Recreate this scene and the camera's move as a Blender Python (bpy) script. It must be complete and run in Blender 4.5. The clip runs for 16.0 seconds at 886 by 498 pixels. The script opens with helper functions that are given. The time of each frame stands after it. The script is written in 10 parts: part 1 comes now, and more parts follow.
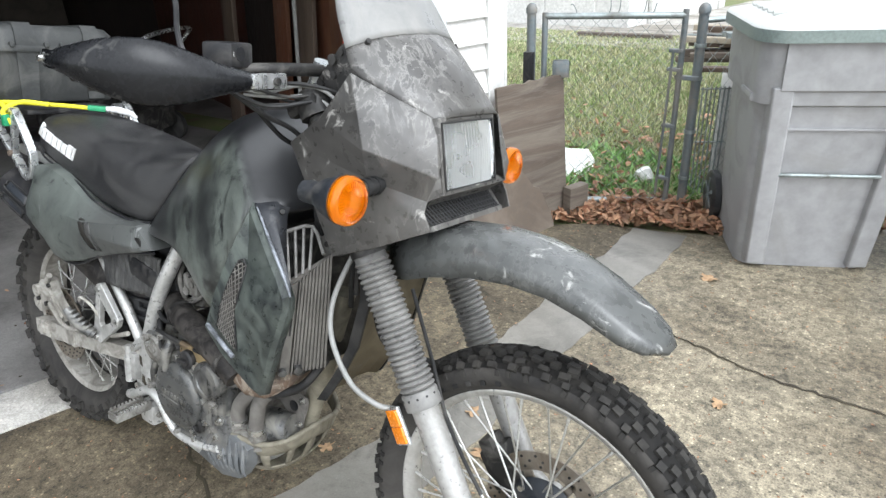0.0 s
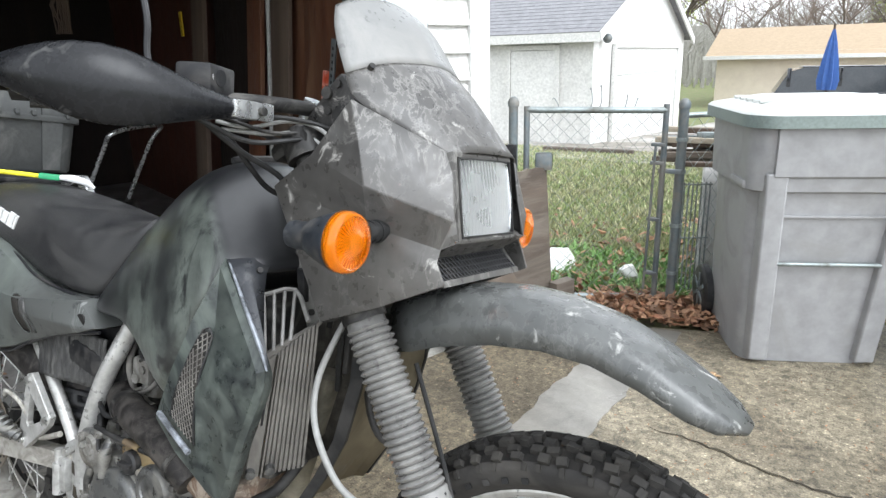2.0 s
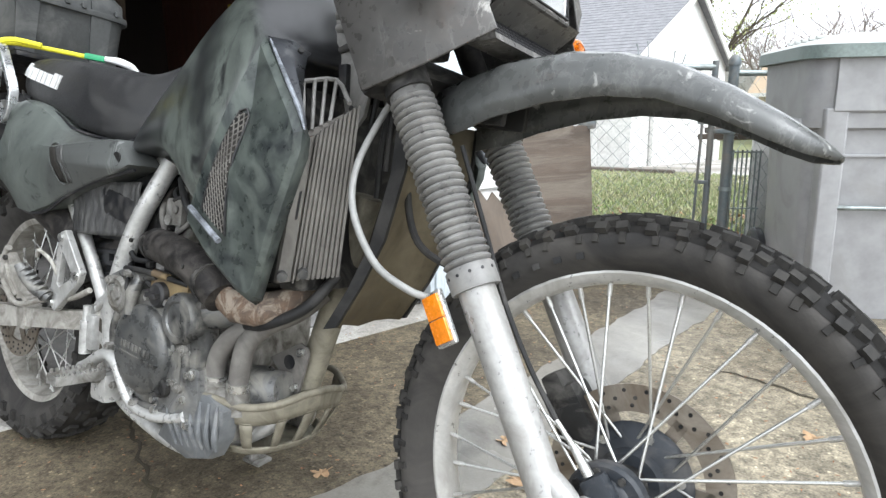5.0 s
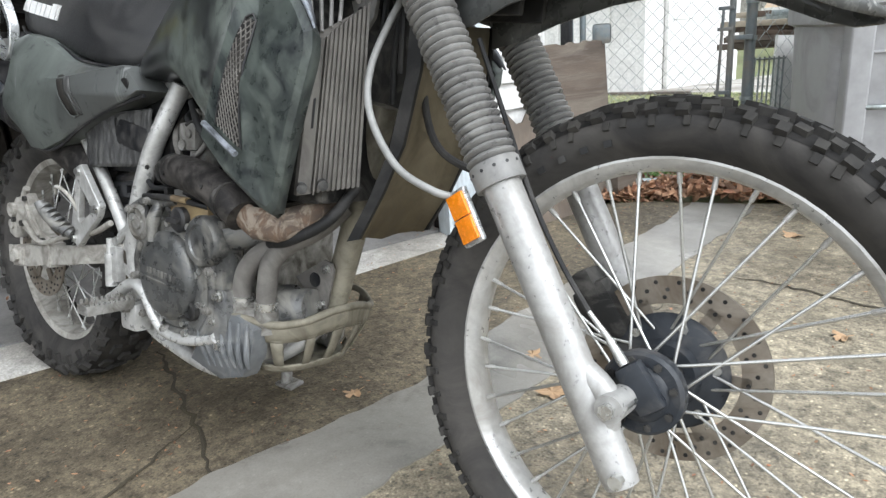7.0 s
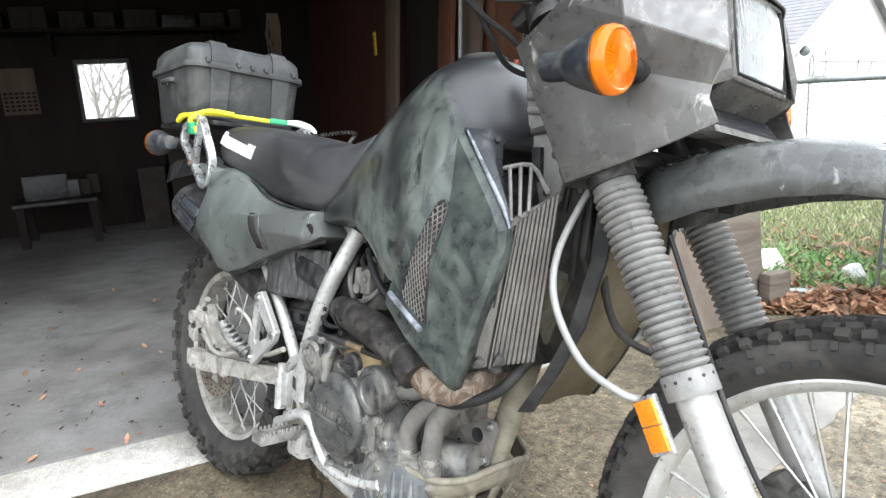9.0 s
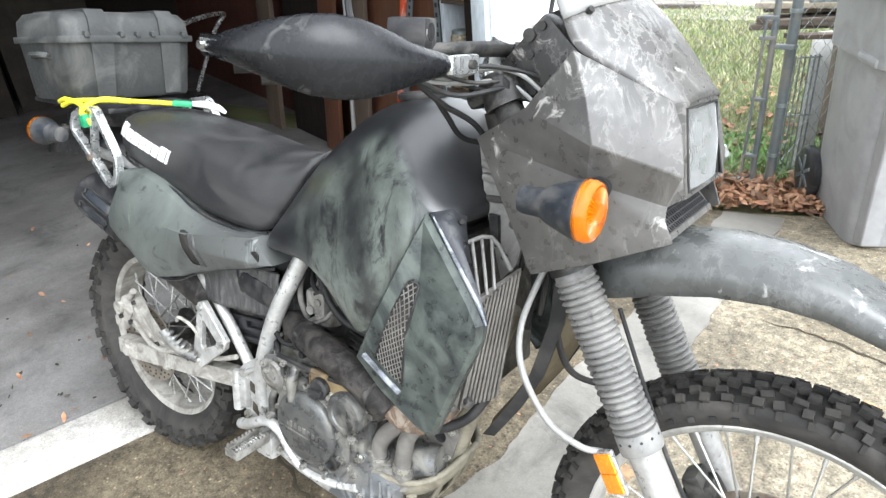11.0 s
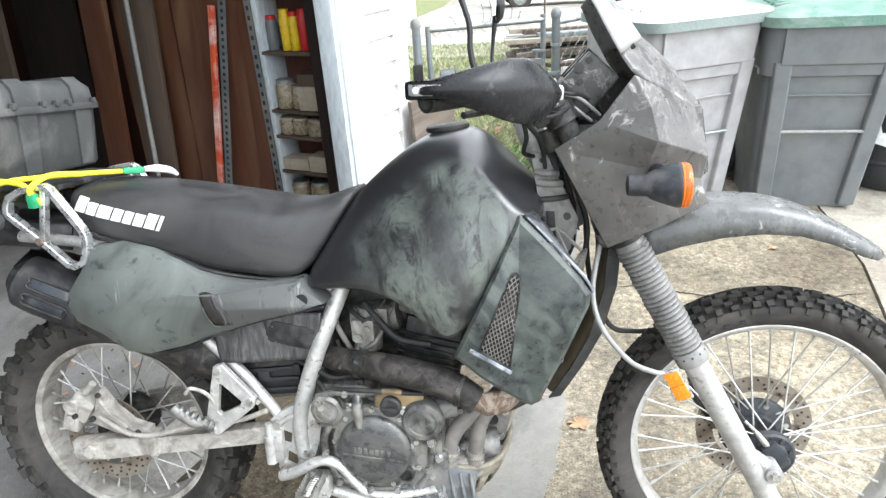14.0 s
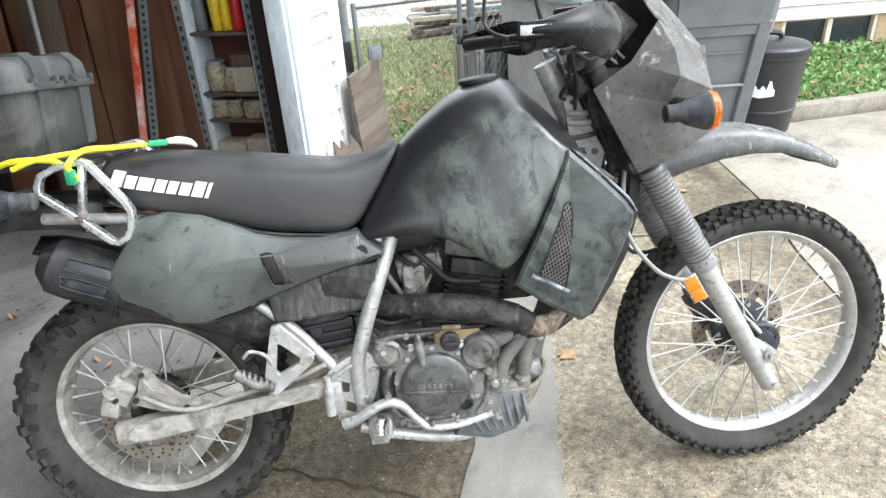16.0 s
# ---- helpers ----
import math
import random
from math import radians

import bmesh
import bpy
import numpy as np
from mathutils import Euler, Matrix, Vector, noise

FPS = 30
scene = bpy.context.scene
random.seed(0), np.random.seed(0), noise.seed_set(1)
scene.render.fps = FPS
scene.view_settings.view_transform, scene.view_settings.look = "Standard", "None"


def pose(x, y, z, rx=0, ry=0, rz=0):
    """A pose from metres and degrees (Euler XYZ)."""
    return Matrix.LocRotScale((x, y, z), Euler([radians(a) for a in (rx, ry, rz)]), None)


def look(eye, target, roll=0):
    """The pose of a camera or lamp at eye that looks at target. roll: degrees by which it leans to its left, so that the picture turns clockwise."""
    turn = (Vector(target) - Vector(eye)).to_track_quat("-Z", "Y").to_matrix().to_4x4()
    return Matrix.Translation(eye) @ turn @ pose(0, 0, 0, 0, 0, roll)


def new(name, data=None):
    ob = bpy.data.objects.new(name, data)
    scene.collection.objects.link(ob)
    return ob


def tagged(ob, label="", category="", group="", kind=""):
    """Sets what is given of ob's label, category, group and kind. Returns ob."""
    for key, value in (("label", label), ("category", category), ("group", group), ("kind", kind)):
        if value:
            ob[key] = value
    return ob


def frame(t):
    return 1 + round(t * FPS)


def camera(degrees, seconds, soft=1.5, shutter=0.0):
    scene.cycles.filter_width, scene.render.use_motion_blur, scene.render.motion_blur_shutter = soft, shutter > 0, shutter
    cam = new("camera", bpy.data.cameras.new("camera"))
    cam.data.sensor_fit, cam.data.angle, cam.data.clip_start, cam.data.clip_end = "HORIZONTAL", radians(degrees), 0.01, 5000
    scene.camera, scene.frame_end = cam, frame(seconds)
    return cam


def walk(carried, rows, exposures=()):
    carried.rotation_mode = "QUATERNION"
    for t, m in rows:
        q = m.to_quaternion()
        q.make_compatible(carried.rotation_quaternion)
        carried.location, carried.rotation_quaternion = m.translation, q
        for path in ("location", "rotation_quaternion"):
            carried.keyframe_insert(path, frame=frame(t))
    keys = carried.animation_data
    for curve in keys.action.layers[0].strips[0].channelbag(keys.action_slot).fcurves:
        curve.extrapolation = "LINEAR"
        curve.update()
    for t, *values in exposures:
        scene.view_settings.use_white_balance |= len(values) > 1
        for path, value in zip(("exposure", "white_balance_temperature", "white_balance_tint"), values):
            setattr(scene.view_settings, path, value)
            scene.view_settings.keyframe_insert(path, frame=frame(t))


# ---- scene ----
from mathutils.bvhtree import BVHTree

cam = camera(68.0, 16.0, soft=1.4)
PATH = [
    (0, (1.871, -0.732, 1.301), (0.815, 0.721, 0.421), -2.6),
    (0.5, (1.875, -0.711, 1.257), (0.901, 0.772, 0.334), -0.0),
    (1, (1.859, -0.666, 1.229), (0.768, 0.779, 0.38), -0.9),
    (1.5, (1.799, -0.664, 1.221), (0.725, 0.876, 0.533), -0.9),
    (2, (1.735, -0.661, 1.157), (0.706, 0.961, 0.599), -1.3),
    (2.5, (1.711, -0.616, 1.063), (0.59, 0.959, 0.552), -0.3),
    (3, (1.734, -0.631, 0.978), (0.536, 0.932, 0.626), -0.0),
    (3.5, (1.732, -0.657, 0.906), (0.503, 0.883, 0.564), -0.6),
    (4, (1.727, -0.693, 0.869), (0.464, 0.826, 0.561), -0.3),
    (4.5, (1.72, -0.701, 0.834), (0.497, 0.84, 0.474), -0.2),
    (4.7, (1.728, -0.699, 0.818), (0.554, 0.872, 0.425), -0.0),
    (6.8, (1.737, -0.696, 0.741), (0.686, 0.876, 0.092), -3.0),
    (7, (1.718, -0.702, 0.743), (0.571, 0.819, 0.133), -4.1),
    (7.5, (1.672, -0.723, 0.761), (0.396, 0.714, 0.209), -3.5),
    (8, (1.635, -0.738, 0.794), (0.259, 0.645, 0.352), -3.3),
    (8.5, (1.63, -0.741, 0.824), (0.202, 0.615, 0.478), -3.4),
    (9, (1.638, -0.728, 0.916), (0.21, 0.608, 0.497), -3.8),
    (9.5, (1.642, -0.711, 1.056), (0.254, 0.573, 0.404), -5.5),
    (9.7, (1.644, -0.708, 1.121), (0.283, 0.552, 0.372), -5.8),
    (11.8, (1.391, -0.849, 1.292), (0.491, 0.667, 0.347), -6.0),
    (12, (1.363, -0.892, 1.295), (0.501, 0.656, 0.368), -6.4),
    (12.5, (1.281, -1.058, 1.308), (0.66, 0.607, 0.391), -6.5),
    (13, (1.194, -1.182, 1.351), (0.643, 0.561, 0.541), -4.0),
    (13.5, (1.124, -1.17, 1.346), (0.625, 0.572, 0.5), -5.0),
    (14, (1.019, -1.135, 1.347), (0.727, 0.64, 0.473), -3.9),
    (14.5, (0.938, -1.156, 1.349), (0.712, 0.636, 0.49), -4.4),
    (15, (0.839, -1.222, 1.346), (0.813, 0.56, 0.439), -5.0),
    (15.5, (0.738, -1.275, 1.328), (0.845, 0.509, 0.429), -3.9),
    (16, (0.644, -1.287, 1.332), (0.755, 0.482, 0.405), -3.8),
]
walk(cam, [(t, look(eye, target, roll)) for t, eye, target, roll in PATH],
     [(0, 0.70), (2, 0.71), (3.5, 0.71), (4.7, 0.78), (7, 0.56), (8, 0.88), (9, 1.22), (9.7, 1.28), (12, 1.41), (13.5, 1.36), (16, 1.17)])

# ---- light: bright overcast day ----
world = bpy.data.worlds.new("overcast_sky")
scene.world = world
world.use_nodes = True
wn, wl = world.node_tree.nodes, world.node_tree.links
sky = wn.new("ShaderNodeTexSky")
sky.sky_type, sky.sun_disc = "NISHITA", False
sky.sun_elevation, sky.sun_rotation = radians(50), radians(100)
sky.air_density, sky.dust_density, sky.ozone_density = 1.0, 4.0, 0.6
soft_sky = wn.new("ShaderNodeHueSaturation")
soft_sky.inputs["Saturation"].default_value = 0.05
even = wn.new("ShaderNodeGamma")
even.inputs["Gamma"].default_value = 0.45
wl.new(sky.outputs[0], even.inputs["Color"])
wl.new(even.outputs[0], soft_sky.inputs["Color"])
cool = wn.new("ShaderNodeMix")
cool.data_type, cool.blend_type = "RGBA", "MULTIPLY"
cool.inputs[0].default_value = 1.0
cool.inputs[7].default_value = (0.95, 1.0, 1.065, 1)
wl.new(soft_sky.outputs[0], cool.inputs[6])
wl.new(cool.outputs[2], wn["Background"].inputs["Color"])
wn["Background"].inputs["Strength"].default_value = 0.15
soft_sky.inputs["Value"].default_value = 5.4
sun_data = bpy.data.lights.new("sun", "SUN")
sun_data.energy, sun_data.angle, sun_data.color = 1.2, radians(40), (0.955, 1.0, 1.04)
sun = new("sun", sun_data)
sun.matrix_world = look((0, 0, 0), (-math.sin(radians(100)) * math.cos(radians(50)) , -math.cos(radians(100)) * math.cos(radians(50)), -math.sin(radians(50))))

# ---- materials ----
def nodes_of(name):
    m = bpy.data.materials.new(name)
    m.use_nodes = True
    n = m.node_tree.nodes
    return m, n, m.node_tree.links, n["Principled BSDF"]


def ramp_node(n, l, src, stops):
    r = n.new("ShaderNodeValToRGB")
    while len(r.color_ramp.elements) < len(stops):
        r.color_ramp.elements.new(0.5)
    for e, (at, col) in zip(r.color_ramp.elements, stops):
        e.position = at
        e.color = (*col, 1) if len(col) == 3 else (col[0], col[0], col[0], 1)
    l.new(src, r.inputs[0])
    return r


def noise_node(n, l, scale, detail=4.0, rough=0.55, warp=0.0, space="Object", stretch=None):
    co = n.new("ShaderNodeTexCoord")
    t = n.new("ShaderNodeTexNoise")
    t.inputs["Scale"].default_value, t.inputs["Detail"].default_value = scale, detail
    t.inputs["Roughness"].default_value, t.inputs["Distortion"].default_value = rough, warp
    if stretch:
        mp = n.new("ShaderNodeMapping")
        mp.inputs["Scale"].default_value = stretch
        l.new(co.outputs[space], mp.inputs[0])
        l.new(mp.outputs[0], t.inputs["Vector"])
    else:
        l.new(co.outputs[space], t.inputs["Vector"])
    return t


def mix_col(n, l, fac, a, b, blend="MIX"):
    m = n.new("ShaderNodeMix")
    m.data_type, m.blend_type = "RGBA", blend
    for sock, v in ((m.inputs[0], fac), (m.inputs[6], a), (m.inputs[7], b)):
        if isinstance(v, (int, float)):
            sock.default_value = v
        elif isinstance(v, tuple):
            sock.default_value = (*v, 1)
        else:
            l.new(v, sock)
    return m.outputs[2]


def surface(name, base, second=None, dirt=None, rough=0.5, metal=0.0, big=3.0, fine=40.0, dirt_amount=0.4, dirt_scale=6.0, bump=0.1, bump_scale=None,
            rough_var=0.15, warp=0.6, stretch=None, coat=0.0, dirt_sharp=0.12, random_tone=0.0, veins=0.0, spec=0.5, straw=None):
    """Two-tone paint or stone with a layer of dirt, fine relief and uneven gloss."""
    m, n, l, p = nodes_of(name)
    second = second or tuple(c * 0.8 for c in base)
    a = noise_node(n, l, big, 5, 0.6, warp, stretch=stretch)
    r = ramp_node(n, l, a.outputs[0], [(0.35, base), (0.65, second)])
    col = r.outputs[0]
    f = noise_node(n, l, fine, 3, 0.6, stretch=stretch)
    fr = ramp_node(n, l, f.outputs[0], [(0.3, (0.82,)), (0.7, (1.12,))])
    col = mix_col(n, l, 1.0, col, fr.outputs[0], "MULTIPLY")
    rr = ramp_node(n, l, f.outputs[0], [(0.3, (max(rough - rough_var, 0.03),)), (0.7, (min(rough + rough_var, 1.0),))])
    rough_out = rr.outputs[0]
    if dirt:
        d = noise_node(n, l, dirt_scale, 8, 0.65, 1.2, stretch=stretch)
        dr = ramp_node(n, l, d.outputs[0], [(0.62 - dirt_amount * 0.3 - dirt_sharp, (0.0,)), (0.62 - dirt_amount * 0.3 + dirt_sharp, (1.0,))])
        col = mix_col(n, l, dr.outputs[0], col, dirt)
        rough_out = mix_col(n, l, dr.outputs[0], rough_out, (0.85, 0.85, 0.85))
    if veins:
        vn = noise_node(n, l, 26, 8, 0.66, 0.5, stretch=(1.0, 1.0, 0.55))
        vr = ramp_node(n, l, vn.outputs[0], [(0.455, (0.0,)), (0.49, (veins,)), (0.505, (veins * 0.3,)), (0.60, (veins * 0.1,))])
        patch = noise_node(n, l, 6, 3, 0.6, 0.8)
        where = ramp_node(n, l, patch.outputs[0], [(0.44, (0.05,)), (0.60, (1.0,))])
        col = mix_col(n, l, mix_col(n, l, 1.0, vr.outputs[0], where.outputs[0], "MULTIPLY"), col, dirt or base)
    if straw:
        geo = n.new("ShaderNodeNewGeometry")
        col = mix_col(n, l, ramp_node(n, l, geo.outputs["Random Per Island"], [(0.45, (0.0,)), (0.80, (1.0,))]).outputs[0], col, straw)
        shade = n.new("ShaderNodeNewGeometry")
        again = n.new("ShaderNodeMath")
        again.operation = "FRACT"
        mult = n.new("ShaderNodeMath")
        mult.operation, mult.inputs[1].default_value = "MULTIPLY", 37.0
        l.new(shade.outputs["Random Per Island"], mult.inputs[0])
        l.new(mult.outputs[0], again.inputs[0])
        col = mix_col(n, l, 1.0, col, ramp_node(n, l, again.outputs[0], [(0.0, (0.45,)), (1.0, (1.45,))]).outputs[0], "MULTIPLY")
    if random_tone:
        info = n.new("ShaderNodeObjectInfo")
        tone = ramp_node(n, l, info.outputs["Random"], [(0.0, (1 - random_tone,)), (1.0, (1 + random_tone,))])
        col = mix_col(n, l, 1.0, col, tone.outputs[0], "MULTIPLY")
    l.new(col, p.inputs["Base Color"])
    l.new(rough_out, p.inputs["Roughness"])
    p.inputs["Metallic"].default_value = metal
    p.inputs["Specular IOR Level"].default_value = spec
    p.inputs["Coat Weight"].default_value = coat
    if bump:
        b = n.new("ShaderNodeBump")
        b.inputs["Strength"].default_value, b.inputs["Distance"].default_value = bump, 0.004
        src = noise_node(n, l, bump_scale or fine, 6, 0.6, stretch=stretch)
        l.new(src.outputs[0], b.inputs["Height"])
        l.new(b.outputs[0], p.inputs["Normal"])
    return m


def aggregate(name, base, second, stone, pebble, stain, rough=0.75, wet=0.0, relief=0.45, grit=0.5):
    """Old concrete with exposed pebbles, stains and worn patches."""
    m, n, l, p = nodes_of(name)
    a = noise_node(n, l, 1.1, 6, 0.6, 0.8)
    col = ramp_node(n, l, a.outputs[0], [(0.35, base), (0.65, second)]).outputs[0]
    s = noise_node(n, l, 0.55, 4, 0.7, 1.0)
    sr = ramp_node(n, l, s.outputs[0], [(0.42, (0.0,)), (0.58, (1.0,))])
    col = mix_col(n, l, sr.outputs[0], col, stain)
    q = noise_node(n, l, 3.2, 9, 0.72, 0.6)
    col = mix_col(n, l, 1.0, col, ramp_node(n, l, q.outputs[0], [(0.33, (0.5,)), (0.47, (0.92,)), (0.6, (1.05,)), (0.72, (1.35,))]).outputs[0], "MULTIPLY")
    q2 = noise_node(n, l, 38, 6, 0.7, 0.4)
    col = mix_col(n, l, stone, col, mix_col(n, l, 1.0, col, ramp_node(n, l, q2.outputs[0], [(0.34, (0.42,)), (0.5, (0.97,)), (0.66, (1.5,))]).outputs[0], "MULTIPLY"))
    co = n.new("ShaderNodeTexCoord")
    v = n.new("ShaderNodeTexVoronoi")
    v.inputs["Scale"].default_value, v.inputs["Randomness"].default_value = pebble, 1.0
    l.new(co.outputs["Object"], v.inputs["Vector"])
    hs = n.new("ShaderNodeSeparateColor")
    l.new(v.outputs["Color"], hs.inputs[0])
    tone = ramp_node(n, l, hs.outputs[0], [(0.0, (0.45,)), (0.4, (0.82,)), (0.75, (1.12,)), (0.92, (1.4,)), (1.0, (2.3,))])
    near = ramp_node(n, l, v.outputs["Distance"], [(0.25, (1.0,)), (0.5, (0.0,))])
    peb = mix_col(n, l, near.outputs[0], (1.0, 1.0, 1.0), tone.outputs[0])
    col = mix_col(n, l, stone, col, mix_col(n, l, 1.0, col, peb, "MULTIPLY"))
    g = noise_node(n, l, 220, 2, 0.6)
    col = mix_col(n, l, grit, col, mix_col(n, l, 1.0, col, ramp_node(n, l, g.outputs[0], [(0.3, (0.4,)), (0.7, (1.7,))]).outputs[0], "MULTIPLY"))
    l.new(col, p.inputs["Base Color"])
    w = noise_node(n, l, 1.6, 4, 0.6, 0.5)
    l.new(ramp_node(n, l, w.outputs[0], [(0.35, (rough - wet,)), (0.65, (min(1, rough + 0.1),))]).outputs[0], p.inputs["Roughness"])
    b = n.new("ShaderNodeBump")
    b.inputs["Strength"].default_value, b.inputs["Distance"].default_value = relief, 0.004
    h = mix_col(n, l, 0.5, near.outputs[0], g.outputs[0])
    l.new(h, b.inputs["Height"])
    l.new(b.outputs[0], p.inputs["Normal"])
    return m


M = {}
M["drive"] = aggregate("driveway_concrete", (0.279, 0.242, 0.174), (0.206, 0.176, 0.124), 1.0, 120, (0.128, 0.105, 0.071), 0.6, 0.24)
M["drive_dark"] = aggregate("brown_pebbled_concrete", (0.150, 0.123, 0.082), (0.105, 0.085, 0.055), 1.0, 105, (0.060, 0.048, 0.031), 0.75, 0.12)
M["drive_far"] = aggregate("smooth_concrete", (0.36, 0.33, 0.275), (0.29, 0.265, 0.22), 0.3, 90, (0.24, 0.21, 0.17), 0.62, 0.2, 0.3)
M["band"] = aggregate("patched_concrete", (0.27, 0.255, 0.226), (0.17, 0.160, 0.141), 0.12, 140, (0.115, 0.106, 0.092), 0.38, 0.2, 0.06, 0.10)
M["slab"] = aggregate("garage_slab_concrete", (0.23, 0.223, 0.215), (0.175, 0.168, 0.16), 0.15, 120, (0.125, 0.118, 0.11), 0.6, 0.15, 0.12, 0.25)
M["lip"] = aggregate("threshold_concrete", (0.44, 0.425, 0.395), (0.34, 0.322, 0.29), 0.35, 110, (0.21, 0.19, 0.16), 0.7, 0.1, 0.25, 0.3)
M["crack"] = surface("crack_dirt", (0.035, 0.028, 0.02), (0.06, 0.05, 0.03), rough=0.95, fine=120, bump=0.5)
M["soil"] = surface("lawn_soil", (0.105, 0.155, 0.045), (0.185, 0.185, 0.085), (0.15, 0.115, 0.07), rough=0.95, big=2.8, fine=60, dirt_scale=6, dirt_amount=0.15, dirt_sharp=0.06, bump=0.6)
M["grass"] = surface("grass_blades", (0.20, 0.31, 0.095), (0.36, 0.37, 0.19), (0.29, 0.24, 0.14), rough=0.55, big=2.6, fine=25, bump=0, rough_var=0.1, dirt_scale=5, dirt_amount=-0.02, dirt_sharp=0.06, straw=(0.46, 0.43, 0.28))
M["ivy"] = surface("ground_cover_leaves", (0.11, 0.25, 0.06), (0.19, 0.33, 0.10), rough=0.5, big=2.0, fine=9, bump=0)
M["leaf"] = surface("dead_leaves", (0.27, 0.105, 0.052), (0.125, 0.052, 0.032), (0.40, 0.24, 0.14), rough=0.6, big=30, fine=90, dirt_scale=18, bump=0.1, straw=(0.30, 0.17, 0.10))
M["siding"] = surface("white_vinyl_siding", (0.68, 0.675, 0.655), (0.63, 0.625, 0.605), rough=0.5, big=2, fine=25, bump=0.05)
M["casing"] = surface("white_painted_trim", (0.58, 0.635, 0.665), (0.54, 0.595, 0.625), rough=0.45, big=3, fine=30, bump=0.05, stretch=(2, 2, 0.6))
M["plywood"] = surface("weathered_plywood", (0.122, 0.094, 0.073), (0.074, 0.057, 0.045), (0.17, 0.145, 0.118), rough=0.8, big=5, fine=60, warp=0.15, dirt_scale=6, bump=0.4, stretch=(0.35, 0.35, 2.2), dirt_amount=0.2)
M["brownboard"] = surface("stained_hardboard", (0.115, 0.043, 0.022), (0.075, 0.030, 0.017), (0.17, 0.085, 0.045), rough=0.5, big=2.5, fine=35, dirt_scale=3, bump=0.1, stretch=(2.5, 2.5, 0.4), dirt_amount=0.15)
M["greyboard"] = surface("old_plank", (0.11, 0.078, 0.055), (0.07, 0.048, 0.036), rough=0.8, big=3, fine=50, bump=0.3, stretch=(4, 4, 0.3))
# the garage's gloom is put into this near-black board colour
M["shadedwood"] = surface("shade_toned_garage_boards", (0.018, 0.012, 0.010), (0.011, 0.008, 0.007), rough=0.8, big=2, fine=30, bump=0.2, stretch=(3, 3, 0.4), spec=0.20)
# cardboard with the shade of the garage's unlit back in its colour
M["shadedcard"] = surface("shade_toned_cardboard", (0.040, 0.034, 0.028), (0.026, 0.022, 0.019), rough=0.85, big=8, fine=40, bump=0.1, spec=0.15)
M["tan_brick"] = surface("tan_foundation_brick", (0.42, 0.31, 0.19), (0.35, 0.26, 0.16), rough=0.85, big=12, fine=50, bump=0.3, random_tone=0.15)
M["shingle"] = surface("grey_shingles", (0.22, 0.22, 0.23), (0.16, 0.16, 0.17), rough=0.9, big=8, fine=30, bump=0.3)
M["tan_wall"] = surface("cream_siding", (0.70, 0.62, 0.51), (0.64, 0.56, 0.46), rough=0.7, bump=0.05)
M["tan_roof"] = surface("tan_shingles", (0.36, 0.275, 0.185), (0.30, 0.23, 0.155), rough=0.9, big=8, fine=40, bump=0.2)
# aerial haze over the far wood is put into this pale grey
M["haze"] = surface("haze_paled_twigs", (0.40, 0.385, 0.355), (0.31, 0.30, 0.275), rough=0.95, big=0.8, fine=4, bump=0)
M["galv"] = surface("galvanised_steel", (0.34, 0.38, 0.38), (0.25, 0.29, 0.29), (0.16, 0.15, 0.13), rough=0.45, metal=0.75, big=8, fine=60, dirt_amount=0.2, bump=0.1)
M["paintsteel"] = surface("grey_painted_steel", (0.17, 0.20, 0.21), (0.12, 0.14, 0.15), (0.24, 0.22, 0.19), rough=0.5, metal=0.3, fine=60, dirt_amount=0.2)
M["bin"] = surface("grey_bin_plastic", (0.32, 0.32, 0.325), (0.285, 0.285, 0.29), (0.26, 0.255, 0.245), rough=0.48, big=2, fine=14, bump=0.04, bump_scale=200, dirt_amount=0.0, dirt_scale=3)
M["bin_dark"] = surface("dark_grey_bin_plastic", (0.145, 0.158, 0.165), (0.125, 0.137, 0.143), (0.17, 0.175, 0.17), rough=0.5, big=2, fine=14, bump=0.04, bump_scale=200, dirt_amount=0.0)
M["lid"] = surface("pale_lid_plastic", (0.52, 0.53, 0.51), (0.46, 0.48, 0.46), rough=0.42, big=3, fine=120, bump=0.05)
M["rim_lid"] = surface("green_grey_lid_edge", (0.20, 0.24, 0.225), (0.16, 0.20, 0.19), rough=0.5, fine=100)
M["green_lid"] = surface("green_lid_plastic", (0.10, 0.20, 0.16), (0.08, 0.17, 0.13), (0.25, 0.30, 0.27), rough=0.4, fine=120, dirt_amount=0.15)
M["blackplastic"] = surface("black_plastic", (0.014, 0.0145, 0.016), (0.020, 0.020, 0.022), (0.08, 0.075, 0.07), rough=0.42, fine=90, dirt_amount=0.06, dirt_scale=9, spec=0.35)
M["guardplastic"] = surface("glossy_black_guard_plastic", (0.009, 0.0095, 0.011), (0.013, 0.0135, 0.015), (0.07, 0.07, 0.068), rough=0.27, fine=90, bump=0.03, rough_var=0.06, spec=0.24, dirt_amount=-0.12, dirt_scale=18, dirt_sharp=0.05)
M["blackbarrel"] = surface("black_can_plastic", (0.018, 0.018, 0.02), (0.025, 0.025, 0.028), rough=0.4, fine=100)
M["whitepaint"] = surface("white_spilt_paint", (0.85, 0.85, 0.83), (0.8, 0.8, 0.78), rough=0.5)
M["whitesheet"] = surface("white_plastic_sheet", (0.82, 0.82, 0.80), (0.72, 0.72, 0.70), rough=0.5, big=6)
